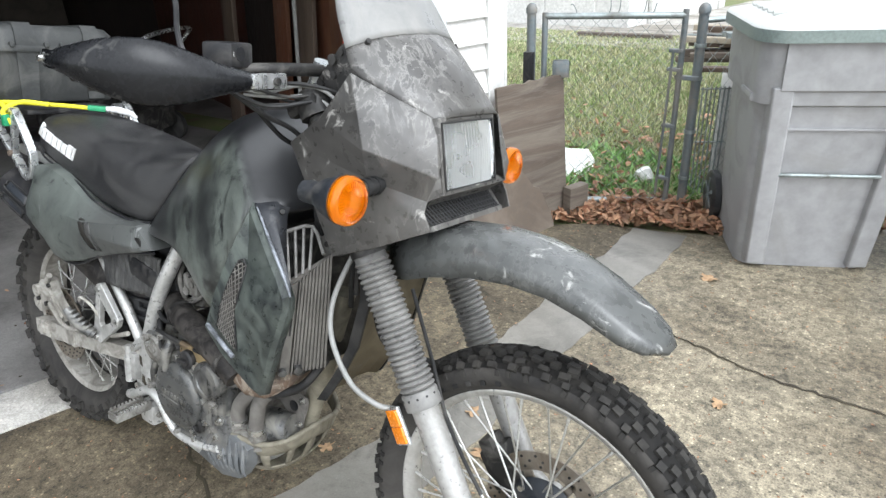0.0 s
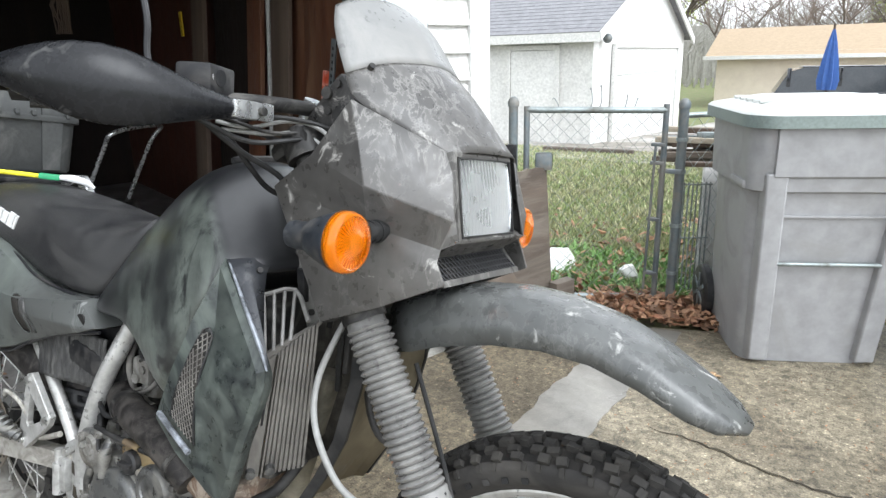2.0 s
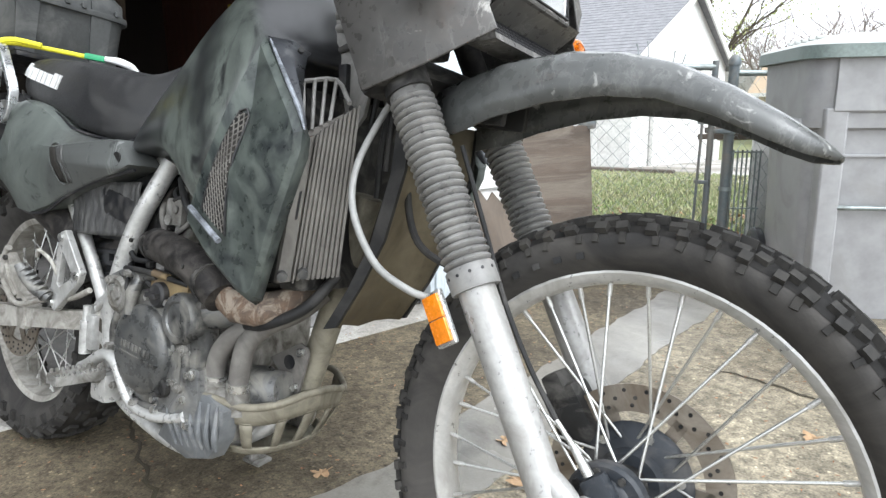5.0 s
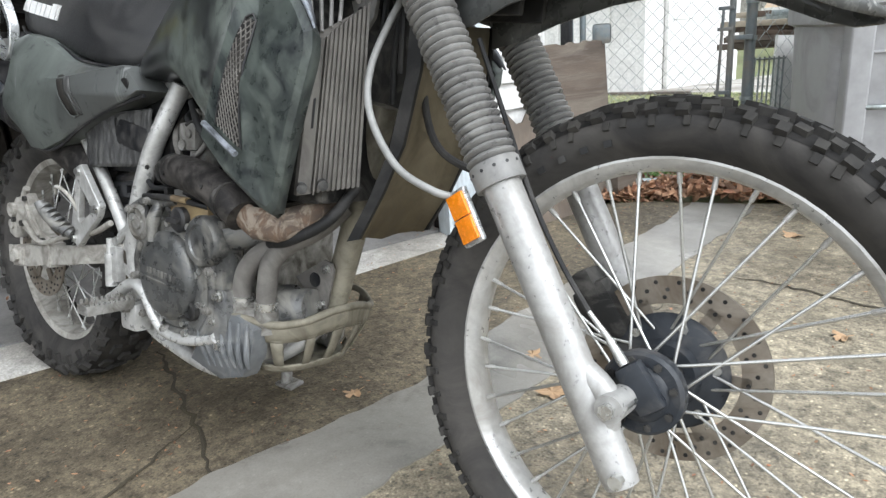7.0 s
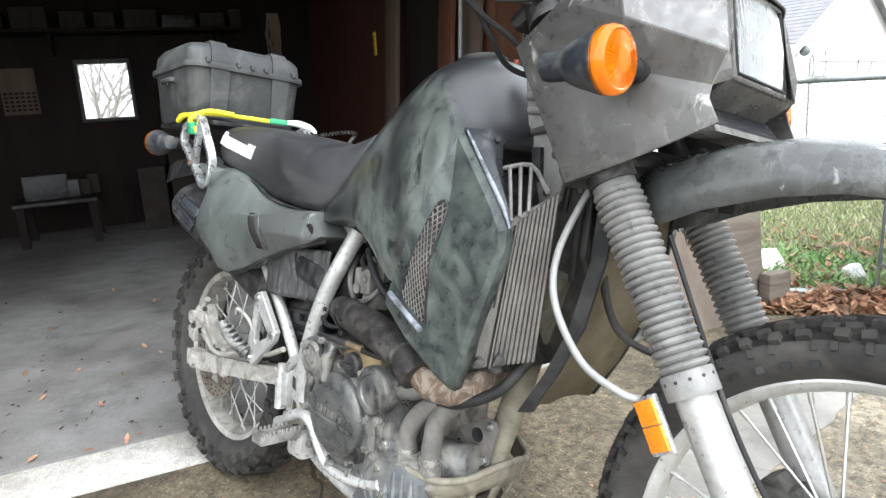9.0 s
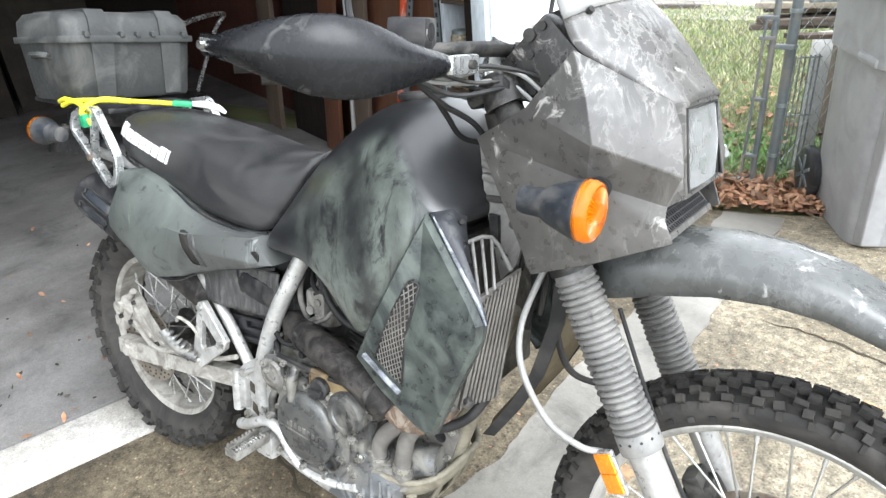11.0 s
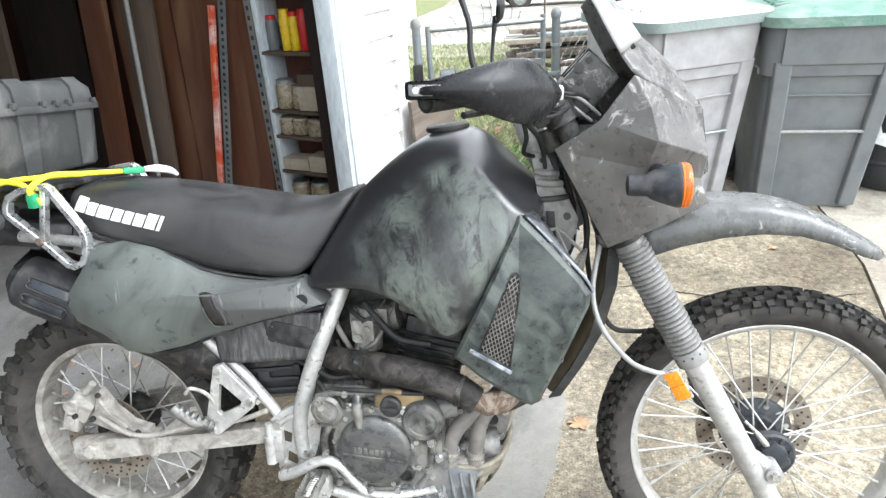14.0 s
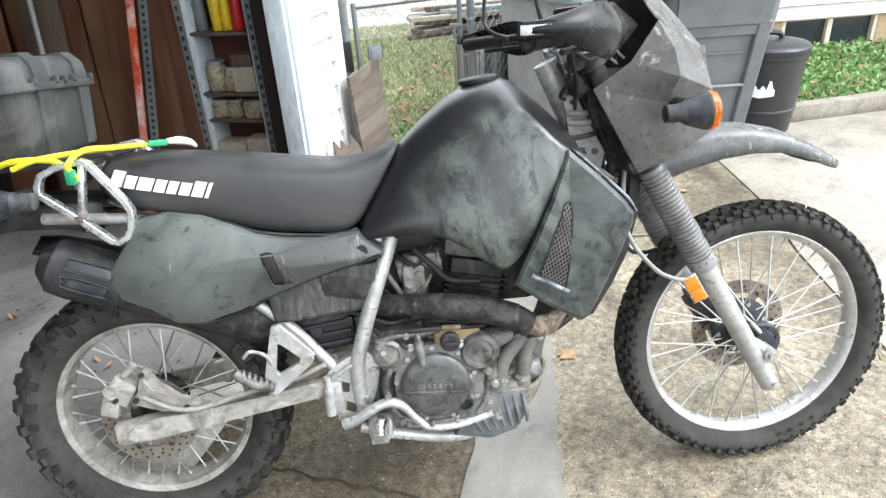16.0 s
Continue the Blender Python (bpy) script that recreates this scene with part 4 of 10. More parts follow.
def wheeled_bin(place, body_mat, lid_mat, edge_mat, label, h, w0, d0, w1, d1, shift, recess=True):
    b = base("wheeled_bin", label, "bin", place, "wheeled bins")
    bm = bmesh.new()
    lean = lambda z: shift * (1 - z / h)
    secs = []
    for z, fw in ((0.0, 0.0), (0.03, 0.02), (h * 0.45, 0.42), (h * 0.72, 0.70), (h * 0.73, 0.74), (h * 0.80, 0.82), (h, 1.0)):
        w, d = w0 + (w1 - w0) * fw, d0 + (d1 - d0) * fw
        if z >= h * 0.73:
            w, d = w + 0.035, d + 0.035
        secs.append(ring_rect(w, d, z, 0.07 + 0.02 * fw, 0, lean(z)))
    loft(bm, secs)
    part("body", bm, body_mat, b)
    # recessed front panel between two ribs, with ledges and a catch bar
    face = lambda z: lean(z) - (d0 + (d1 - d0) * z / h) / 2
    half = lambda z: (w0 + (w1 - w0) * z / h) * 0.5
    for sx in (-1, 1):
        bm = bmesh.new()
        secs = []
        for z in (0.015, h * 0.25, h * 0.5, h * 0.80):
            x, y, wide = sx * (half(z) - 0.062), face(z), 0.042
            secs.append([Vector((x - wide, y + 0.02, z)), Vector((x + wide, y + 0.02, z)), Vector((x + wide * 0.8, y - 0.026, z)), Vector((x - wide * 0.8, y - 0.026, z))])
        loft(bm, secs)
        ob = part("front_rib", bm, body_mat, b, angle=30)
        rounded(ob, 0.006, 2)
    bm = bmesh.new()
    secs = []
    for z, out in ((h * 0.775, 0.012), (h * 0.79, 0.030), (h * 0.90, 0.032), (h * 0.975, 0.030)):
        x, y = half(z) - 0.05, face(z) - 0.012
        secs.append([Vector((-x, y + 0.03, z)), Vector((x, y + 0.03, z)), Vector((x, y - out + 0.012, z)), Vector((-x, y - out + 0.012, z))])
    loft(bm, secs)
    part("upper_collar", bm, body_mat, b, angle=30)
    for z in (0.63,):
        bm = bmesh.new()
        box(bm, (0, face(z * h) - 0.002, z * h), ((half(z * h) - 0.10) * 2, 0.016, 0.008), 0.003)
        part("front_ledge", bm, body_mat, b)
    for sx in (-1, 1):
        bm = bmesh.new()
        box(bm, (sx * (half(h * 0.7) + 0.004), lean(h * 0.7) - d0 * 0.30, h * 0.745), (0.05, 0.15, 0.035), 0.014, None)
        part("side_grip", bm, body_mat, b)
    z = h * 0.44
    y = lean(z) - (d0 + (d1 - d0) * 0.44) / 2
    bm = bmesh.new()
    cyl(bm, (-w0 * 0.36, y - 0.018, z), (w0 * 0.36, y - 0.018, z), 0.008, n=12)
    part("catch_bar", bm, M["galv"] if recess else M["hose"], b)
    # lid
    bm = bmesh.new()
    lw, ld = w1 + 0.09, d1 + 0.10
    loft(bm, [ring_rect(lw - 0.02, ld - 0.02, h - 0.03, 0.10), ring_rect(lw, ld, h - 0.028, 0.11), ring_rect(lw, ld, h + 0.012, 0.11)], close_ends=False)
    part("lid_edge", bm, edge_mat, b)
    bm = bmesh.new()
    loft(bm, [ring_rect(lw, ld, h + 0.012, 0.11), ring_rect(lw - 0.02, ld - 0.02, h + 0.022, 0.10), ring_rect(lw * 0.55, ld * 0.55, h + 0.055, 0.06), ring_rect(lw * 0.3, ld * 0.3, h + 0.057, 0.04)])
    part("lid", bm, lid_mat, b)
    for i in range(-2, 3):
        for sx in (-1, 1):
            bm = bmesh.new()
            box(bm, (sx * lw * 0.24, i * ld * 0.11, h + 0.046), (lw * 0.30, 0.018, 0.012), 0.004, None)
            part("lid_rib", bm, lid_mat, b)
    for sx in (-1, 1):
        bm = bmesh.new()
        y = lean(0.1) + d0 / 2 - 0.0
        m = pose(sx * (w0 / 2 + 0.02), y, 0.115, 0, 90, 0)
        rings = revolve(bm, [(0.05, -0.02), (0.1, -0.022), (0.115, -0.012), (0.115, 0.012), (0.1, 0.022), (0.05, 0.02)], 24, m)
        caps(bm, rings)
        wheel = part("wheel", bm, M["blackplastic"], b)
        bm = bmesh.new()
        for i in range(6):
            a = i * math.pi / 3
            box(bm, (0.045, 0, 0), (0.07, 0.016, 0.05), 0.002, m @ pose(0, 0, 0, 0, 0, i * 60))
        part("wheel_spoke", bm, M["paintsteel"], wheel)
    bm = bmesh.new()
    cyl(bm, (-w0 / 2, lean(0.1) + d0 / 2, 0.115), (w0 / 2, lean(0.1) + d0 / 2, 0.115), 0.012)
    part("axle", bm, M["galv"], b)
    return b


BIN_1 = pose(1.602, 2.092, 0.045, 0, 0, 25)
bin_1 = wheeled_bin(BIN_1, M["bin"], M["lid"], M["rim_lid"], "pale grey wheeled refuse bin with a ribbed lid", 0.90, 0.49, 0.46, 0.565, 0.545, 0.05)
BIN_2 = pose(2.27, 2.13, 0.045, 0, 0, -3)
bin_2 = wheeled_bin(BIN_2, M["bin_dark"], M["green_lid"], M["green_lid"], "dark grey wheeled bin with a green lid", 0.88, 0.49, 0.44, 0.565, 0.53, 0.09, False)


def bars(parent, cols, w, h, gap, material, m):
    """Plain bars for writing that is not to be read."""
    bm = bmesh.new()
    for i in range(cols):
        box(bm, (i * (w + gap), 0, 0), (w, 0.002, h * (0.8 + 0.2 * ((i * 7) % 3) / 2)), 0, m)
    part("marking", bm, material, parent, "pale stencilled marking", smooth=False)


bm = bmesh.new()
box(bm, (0.09, -0.185, 0.60), (0.085, 0.004, 0.035), 0.002, None)
sticker = part("sticker", bm, M["white"], bin_2, "white label with print")
bars(sticker, 5, 0.007, 0.016, 0.005, M["paintsteel"], pose(0.064, -0.1875, 0.60))
bars(bin_2, 2, 0.03, 0.045, 0.012, M["hose"], pose(-0.17, -0.19, 0.63))

barrel = base("round_bin", "black plastic round bin with a splash of white paint", "bin", pose(2.77, 2.33, 0.052) @ Matrix.Diagonal((1.06, 1.06, 1.06, 1)))
bm = bmesh.new()
caps(bm, revolve(bm, [(0.165, 0.0), (0.172, 0.012), (0.182, 0.12), (0.188, 0.125), (0.188, 0.135), (0.184, 0.14), (0.198, 0.40), (0.204, 0.405), (0.204, 0.43), (0.198, 0.435)], 40))
part("body", bm, M["blackbarrel"], barrel)
bm = bmesh.new()
caps(bm, revolve(bm, [(0.21, 0.425), (0.213, 0.43), (0.213, 0.452), (0.20, 0.465), (0.12, 0.478), (0.05, 0.482)], 40))
part("lid", bm, M["blackbarrel"], barrel)
bm = bmesh.new()
tube(bm, [(-0.075, 0, 0.47), (-0.06, 0, 0.505), (0.0, 0, 0.515), (0.06, 0, 0.505), (0.075, 0, 0.47)], 0.014, 8)
part("lid_handle", bm, M["blackbarrel"], barrel)
for a in (-58, 122):
    bm = bmesh.new()
    box(bm, (0, -0.215, 0.37), (0.09, 0.03, 0.05), 0.01, pose(0, 0, 0, 0, 0, a))
    part("handle", bm, M["blackbarrel"], barrel)
bm = bmesh.new()
prev = None
for i in range(15):
    a = radians(-142 + 3.0 * i)
    top = 0.27 + (0.035 if i in (2, 3, 11, 12) else 0.012 * math.sin(i * 1.7))
    low = 0.215 + 0.012 * abs(i - 7) / 7
    cur = [bm.verts.new((0.196 * math.cos(a), 0.196 * math.sin(a), low)), bm.verts.new((0.198 * math.cos(a), 0.198 * math.sin(a), top))]
    if prev:
        bm.faces.new((prev[0], cur[0], cur[1], prev[1]))
    prev = cur
part("paint_splash", bm, M["whitepaint"], barrel, "white paint splash")

# ---- the motorcycle, in its own leaning frame: x ahead, y to its left, z up ----
BIKE = Matrix.Translation((0, -0.035, 0)) @ pose(0, 0, 0, -10.5, 0, 0)
bike = base("motorcycle", "dusty grey-green dual-sport motorcycle leaning on its side stand", "motorcycle", BIKE)


def mirror_y(bm):
    geom = bm.verts[:] + bm.edges[:] + bm.faces[:]
    out = bmesh.ops.duplicate(bm, geom=geom)
    vs = [g for g in out["geom"] if isinstance(g, bmesh.types.BMVert)]
    for v in vs:
        v.co.y = -v.co.y
    bmesh.ops.reverse_faces(bm, faces=[g for g in out["geom"] if isinstance(g, bmesh.types.BMFace)])
    bmesh.ops.remove_doubles(bm, verts=bm.verts, dist=0.0005)


def pillow(bm, outline, y_edge, y_rim, y_mid, back, inset=0.10, mid=0.5, centre=None):
    """A moulded panel: an outline in x and z that rises from y_edge to y_mid; back closes it."""
    cx = sum(p[0] for p in outline) / len(outline) if centre is None else centre[0]
    cz = sum(p[1] for p in outline) / len(outline) if centre is None else centre[1]
    rings = [[bm.verts.new((x, back, z)) for x, z in outline]]
    rings.append([bm.verts.new((x, y_edge, z)) for x, z in outline])
    for k, y in ((inset * 0.35, y_edge + (y_rim - y_edge) * 0.75), (inset, y_rim), (mid, y_mid)):
        near = [k * min(1.0, 0.11 / math.hypot(x - cx, z - cz)) if k < mid else k for x, z in outline]
        rings.append([bm.verts.new((x + (cx - x) * f, y, z + (cz - z) * f)) for (x, z), f in zip(outline, near)])
    for a, b in zip(rings, rings[1:]):
        for i in range(len(a)):
            j = (i + 1) % len(a)
            bm.faces.new((a[i], a[j], b[j], b[i]))
    c = bm.verts.new((cx, y_mid * 1.01, cz))
    for i in range(len(outline)):
        bm.faces.new((rings[-1][i], rings[-1][(i + 1) % len(outline)], c))
    bm.faces.new(rings[0][::-1])


# wheels
def rod_mesh(name, material, n=6):
    bm = bmesh.new()
    bmesh.ops.create_cone(bm, cap_ends=True, segments=n, radius1=1, radius2=1, depth=1)
    me = bpy.data.meshes.new(name)
    bm.to_mesh(me)
    bm.free()
    me.materials.append(material)
    me.shade_smooth()
    return me


def rod_pose(a, b, r):
    a, b = Vector(a), Vector(b)
    d = b - a
    return Matrix.Translation((a + b) / 2) @ d.to_track_quat("Z", "Y").to_matrix().to_4x4() @ Matrix.Diagonal((r, r, d.length, 1))


def knob(bm, m, sx, sy, sz):
    vs = [bm.verts.new(m @ Vector((x * sx * (0.5 if z < 0 else 0.42), y * sy * (0.5 if z < 0 else 0.42), z * sz))) for z in (-1, 1) for x, y in ((-1, -1), (1, -1), (1, 1), (-1, 1))]
    for f in ((4, 5, 6, 7), (0, 1, 5, 4), (1, 2, 6, 5), (2, 3, 7, 6), (3, 0, 4, 7)):
        bm.faces.new([vs[i] for i in f])


def spoked_wheel(name, label, c, R, half, rim_r, rim_half, rim_mat, count, hub_r, flange_r, hub_half, rows, block, seed):
    m = Matrix.Translation(c) @ pose(0, 0, 0, 90, 0, 0)
    bm = bmesh.new()
    p = [(rim_r - 0.004, rim_half - 0.004), (rim_r, rim_half - 0.001), (rim_r + 0.001, rim_half), (rim_r - 0.002, rim_half + 0.0005), (rim_r - 0.012, rim_half - 0.006), (rim_r - 0.014, rim_half * 0.5), (rim_r - 0.017, 0.0)]
    prof = p + [(r, -h) for r, h in p[-2::-1]]
    revolve(bm, prof + [(rim_r - 0.008, -rim_half * 0.6), (rim_r - 0.008, rim_half * 0.6)], 72, m, closed=True)
    wheel = part(name, bm, rim_mat, bike, label)
    bm = bmesh.new()
    r0 = rim_r - 0.004
    side = [(r0, rim_half - 0.003), (rim_r + 0.003, rim_half + 0.001), (rim_r + 0.006, rim_half + 0.006), (rim_r + 0.014, half * 0.84), (rim_r + 0.022, half * 0.94), (rim_r + 0.032, half * 0.99), (R - 0.032, half), (R - 0.024, half * 0.93), (R - 0.016, half * 0.72), (R - 0.011, half * 0.4), (R - 0.009, 0.0)]
    prof = side + [(r, -h) for r, h in side[-2::-1]]
    revolve(bm, prof, 72, m)
    part("tyre", bm, M["rubber"], wheel, "worn knobbly black rubber tyre", angle=60)
    bm = bmesh.new()
    rr = random.Random(seed)
    for y, radius, n, off, tilt, s in rows:
        for i in range(n):
            a = 360.0 * (i + off) / n + rr.uniform(-1.25, 1.25)
            k = m @ pose(0, 0, 0, 0, 0, a) @ Matrix.Translation((radius, 0, y)) @ pose(0, 0, 0, 0, 90 + tilt, 0)
            knob(bm, k @ pose(0, 0, 0, 0, 0, rr.uniform(-13, 13)), s[0] * rr.uniform(0.82, 1.16), s[1] * rr.uniform(0.80, 1.16), s[2] * rr.uniform(0.85, 1.0))
    crown = bmesh.new()
    arc = [(r + 0.0006, h * 1.004) for r, h in side[-4:]]
    revolve(crown, arc + [(r, -h) for r, h in arc[-2::-1]], 72, m)
    part("tread_base", crown, M["treadbase"], wheel, "dark rubber between the tread blocks", angle=60)
    tagged(part("tread_block", bm, M["tread"], wheel, "worn black rubber tread blocks", angle=30), kind="stuff")
    bm = bmesh.new()
    caps(bm, revolve(bm, [(0.02, -hub_half - 0.012), (hub_r * 0.8, -hub_half - 0.01), (flange_r, -hub_half - 0.003), (flange_r, -hub_half + 0.004), (hub_r, -hub_half + 0.01), (hub_r * 0.85, 0), (hub_r, hub_half - 0.01), (flange_r, hub_half - 0.004), (flange_r, hub_half + 0.003), (hub_r * 0.8, hub_half + 0.01), (0.02, hub_half + 0.012)], 28, m))
    part("hub", bm, M["darkmetal"], wheel)
    spoke = rod_mesh("spoke", M["steel"])
    nipple = rod_mesh("nipple", M["rim"])
    for i in range(count):
        a = 2 * math.pi * i / count
        s = 1 if i % 2 else -1
        lean_by = 0.62 if (i // 2) % 2 else -0.62
        hub = Vector(c) + Vector((flange_r * 0.95 * math.cos(a + lean_by), s * hub_half, flange_r * 0.95 * math.sin(a + lean_by)))
        end = Vector(c) + Vector(((rim_r - 0.015) * math.cos(a), s * 0.004, (rim_r - 0.015) * math.sin(a)))
        ob = new("spoke", spoke)
        ob.parent = wheel
        ob.matrix_basis = rod_pose(hub, end, 0.0021)
        nip = new("nipple", nipple)
        nip.parent = wheel
        nip.matrix_basis = rod_pose(end, end.lerp(hub, 0.07), 0.0034)
    return wheel


FRONT, REAR = Vector((1.488, 0, 0.330)), Vector((0.016, 0, 0.306))
fw = spoked_wheel("front_wheel", "spoked front wheel with a pale aluminium rim", FRONT, 0.343, 0.047, 0.272, 0.025, M["rim"], 36, 0.028, 0.038, 0.036,
                  [(0.0, 0.336, 60, 0.0, 0, (0.017, 0.022, 0.0080)), (0.016, 0.334, 60, 0.5, -12, (0.013, 0.021, 0.0080)), (-0.016, 0.334, 60, 0.5, 12, (0.013, 0.021, 0.0080)),
                   (0.0295, 0.328, 60, 0.0, -28, (0.013, 0.020, 0.0085)), (-0.0295, 0.328, 60, 0.0, 28, (0.013, 0.020, 0.0085)), (0.0400, 0.322, 60, 0.5, -46, (0.013, 0.016, 0.0095)), (-0.0400, 0.322, 60, 0.5, 46, (0.013, 0.016, 0.0095)),
                   (0.0455, 0.3125, 60, 0.5, -76, (0.014, 0.009, 0.0040)), (-0.0455, 0.3125, 60, 0.5, 76, (0.014, 0.009, 0.0040))], None, 4)
rw = spoked_wheel("rear_wheel", "mud-dusted spoked rear wheel", REAR, 0.320, 0.066, 0.224, 0.040, M["mudrim"], 36, 0.034, 0.055, 0.045,
                  [(0.0, 0.310, 30, 0.0, 0, (0.022, 0.034, 0.009)), (0.030, 0.306, 30, 0.5, -12, (0.022, 0.034, 0.010)), (-0.030, 0.306, 30, 0.5, 12, (0.022, 0.034, 0.010)),
                   (0.057, 0.290, 30, 0.0, -48, (0.028, 0.032, 0.018)), (-0.057, 0.290, 30, 0.0, 48, (0.028, 0.032, 0.018)),
                   (0.065, 0.268, 30, 0.0, -82, (0.026, 0.018, 0.008)), (-0.065, 0.268, 30, 0.0, 82, (0.026, 0.018, 0.008)),
                   (0.060, 0.283, 30, 0.5, -62, (0.018, 0.022, 0.012)), (-0.060, 0.283, 30, 0.5, 62, (0.018, 0.022, 0.012))], None, 9)


for k, a0 in enumerate((104, 110, 116, 122, 128, 286, 292, 298, 304)):
    bm = bmesh.new()
    box(bm, (0, 0, 0), (0.008, 0.010, 0.002), 0, Matrix.Translation(FRONT) @ pose(0, 0, 0, 0, -a0, 0) @ pose(0.2925, -0.0462, 0, 90, 0, 0))
    part("sidewall_marking", bm, M["black_hose"], fw, "raised plain tyre marking", smooth=False)


def disc(parent, c, y, r_out, r_in, label, material):
    m = Matrix.Translation((c.x, y, c.z)) @ pose(0, 0, 0, 90, 0, 0)
    bm = bmesh.new()
    revolve(bm, [(r_in, -0.002), (r_out, -0.002), (r_out, 0.002), (r_in, 0.002)], 56, m, closed=True)
    ob = part("brake_disc", bm, material, parent, label)
    for i in range(6):
        bm = bmesh.new()
        box(bm, ((r_in + 0.045) / 2 + 0.004, 0, 0), (r_in - 0.03, 0.018, 0.004), 0, m @ pose(0, 0, 0, 0, 0, i * 60))
        part("disc_arm", bm, material, parent)
    bm = bmesh.new()
    for k, (rad, n) in enumerate(((r_out - 0.008, 24), (r_out - 0.018, 24), (r_out - 0.028, 18))):
        for i in range(n):
            q = m @ pose(0, 0, 0, 0, 0, 360 * (i + 0.5 * (k % 2)) / n)
            cyl(bm, q @ Vector((rad, 0, -0.0032)), q @ Vector((rad, 0, 0.0032)), 0.0028, n=8)
    tagged(part("disc_hole", bm, M["darkmetal"], parent, "drilled holes"), kind="stuff")
    return ob


M["disc"] = surface("stained_disc_steel", (0.36, 0.32, 0.27), (0.27, 0.24, 0.2), (0.20, 0.16, 0.12), rough=0.42, metal=0.7, big=9, fine=70, dirt_amount=0.3)
disc(fw, FRONT, 0.052, 0.122, 0.086, "drilled steel front brake disc", M["disc"])
disc(rw, REAR, -0.078, 0.108, 0.07, "stained steel rear brake disc", M["disc"])
bm = bmesh.new()
caps(bm, revolve(bm, [(0.048, -0.012), (0.050, -0.008), (0.050, 0.006), (0.046, 0.010), (0.034, 0.010), (0.031, 0.014), (0.024, 0.016), (0.018, 0.012), (0.008, 0.012)], 28, Matrix.Translation((FRONT.x, -0.056, FRONT.z)) @ pose(0, 0, 0, 90, 0, 0)))
part("speedometer_drive", bm, M["hubblack"], fw, "black finned speedometer drive")
bm = bmesh.new()
caps(bm, revolve(bm, [(0.074, 0.0), (0.076, 0.004), (0.070, 0.012), (0.045, 0.018), (0.04, 0.03)], 36, Matrix.Translation((FRONT.x, 0.046, FRONT.z)) @ pose(0, 0, 0, 90, 0, 0)))
part("disc_carrier", bm, M["hubblack"], fw, "black disc carrier")
for i in range(6):
    a = (i + 0.25) * math.pi / 3
    bm = bmesh.new()
    cyl(bm, (FRONT.x + 0.062 * math.cos(a), 0.036, FRONT.z + 0.062 * math.sin(a)), (FRONT.x + 0.062 * math.cos(a), 0.03, FRONT.z + 0.062 * math.sin(a)), 0.006, n=10)
    part("disc_bolt", bm, M["steel"], fw)
bm = bmesh.new()
box(bm, (0, 0, 0), (0.034, 0.020, 0.060), 0.007, pose(1.492, -0.078, 0.342, 0, -38, 0))
part("drive_gearbox", bm, M["hubblack"], fw)
bm = bmesh.new()
cyl(bm, (1.472, -0.082, 0.366), (1.452, -0.082, 0.392), 0.0065, 0.005, 12)
cyl(bm, (1.452, -0.082, 0.392), (1.425, -0.083, 0.42), 0.004, 0.003, 10)
part("cable_fitting", bm, M["steel"], fw)
bm = bmesh.new()
tube(bm, [(1.425, -0.083, 0.42), (1.385, -0.085, 0.475), (1.345, -0.088, 0.545), (1.30, -0.07, 0.62), (1.24, -0.06, 0.74)], 0.0035, 8)
part("speedometer_cable", bm, M["black_hose"], fw)
for i in range(8):
    a = (i + 0.4) * math.pi / 4
    q = Vector((FRONT.x + 0.040 * math.cos(a), -0.0655, FRONT.z + 0.040 * math.sin(a)))
    bm = bmesh.new()
    cyl(bm, q, q + Vector((0, -0.0045, 0)), 0.0048, n=6)
    part("drive_bolt", bm, M["darkmetal"], fw)

# forks
def along_fork(z, y):
    return Vector((1.305 + (0.575 - z) * 0.55, y, z))


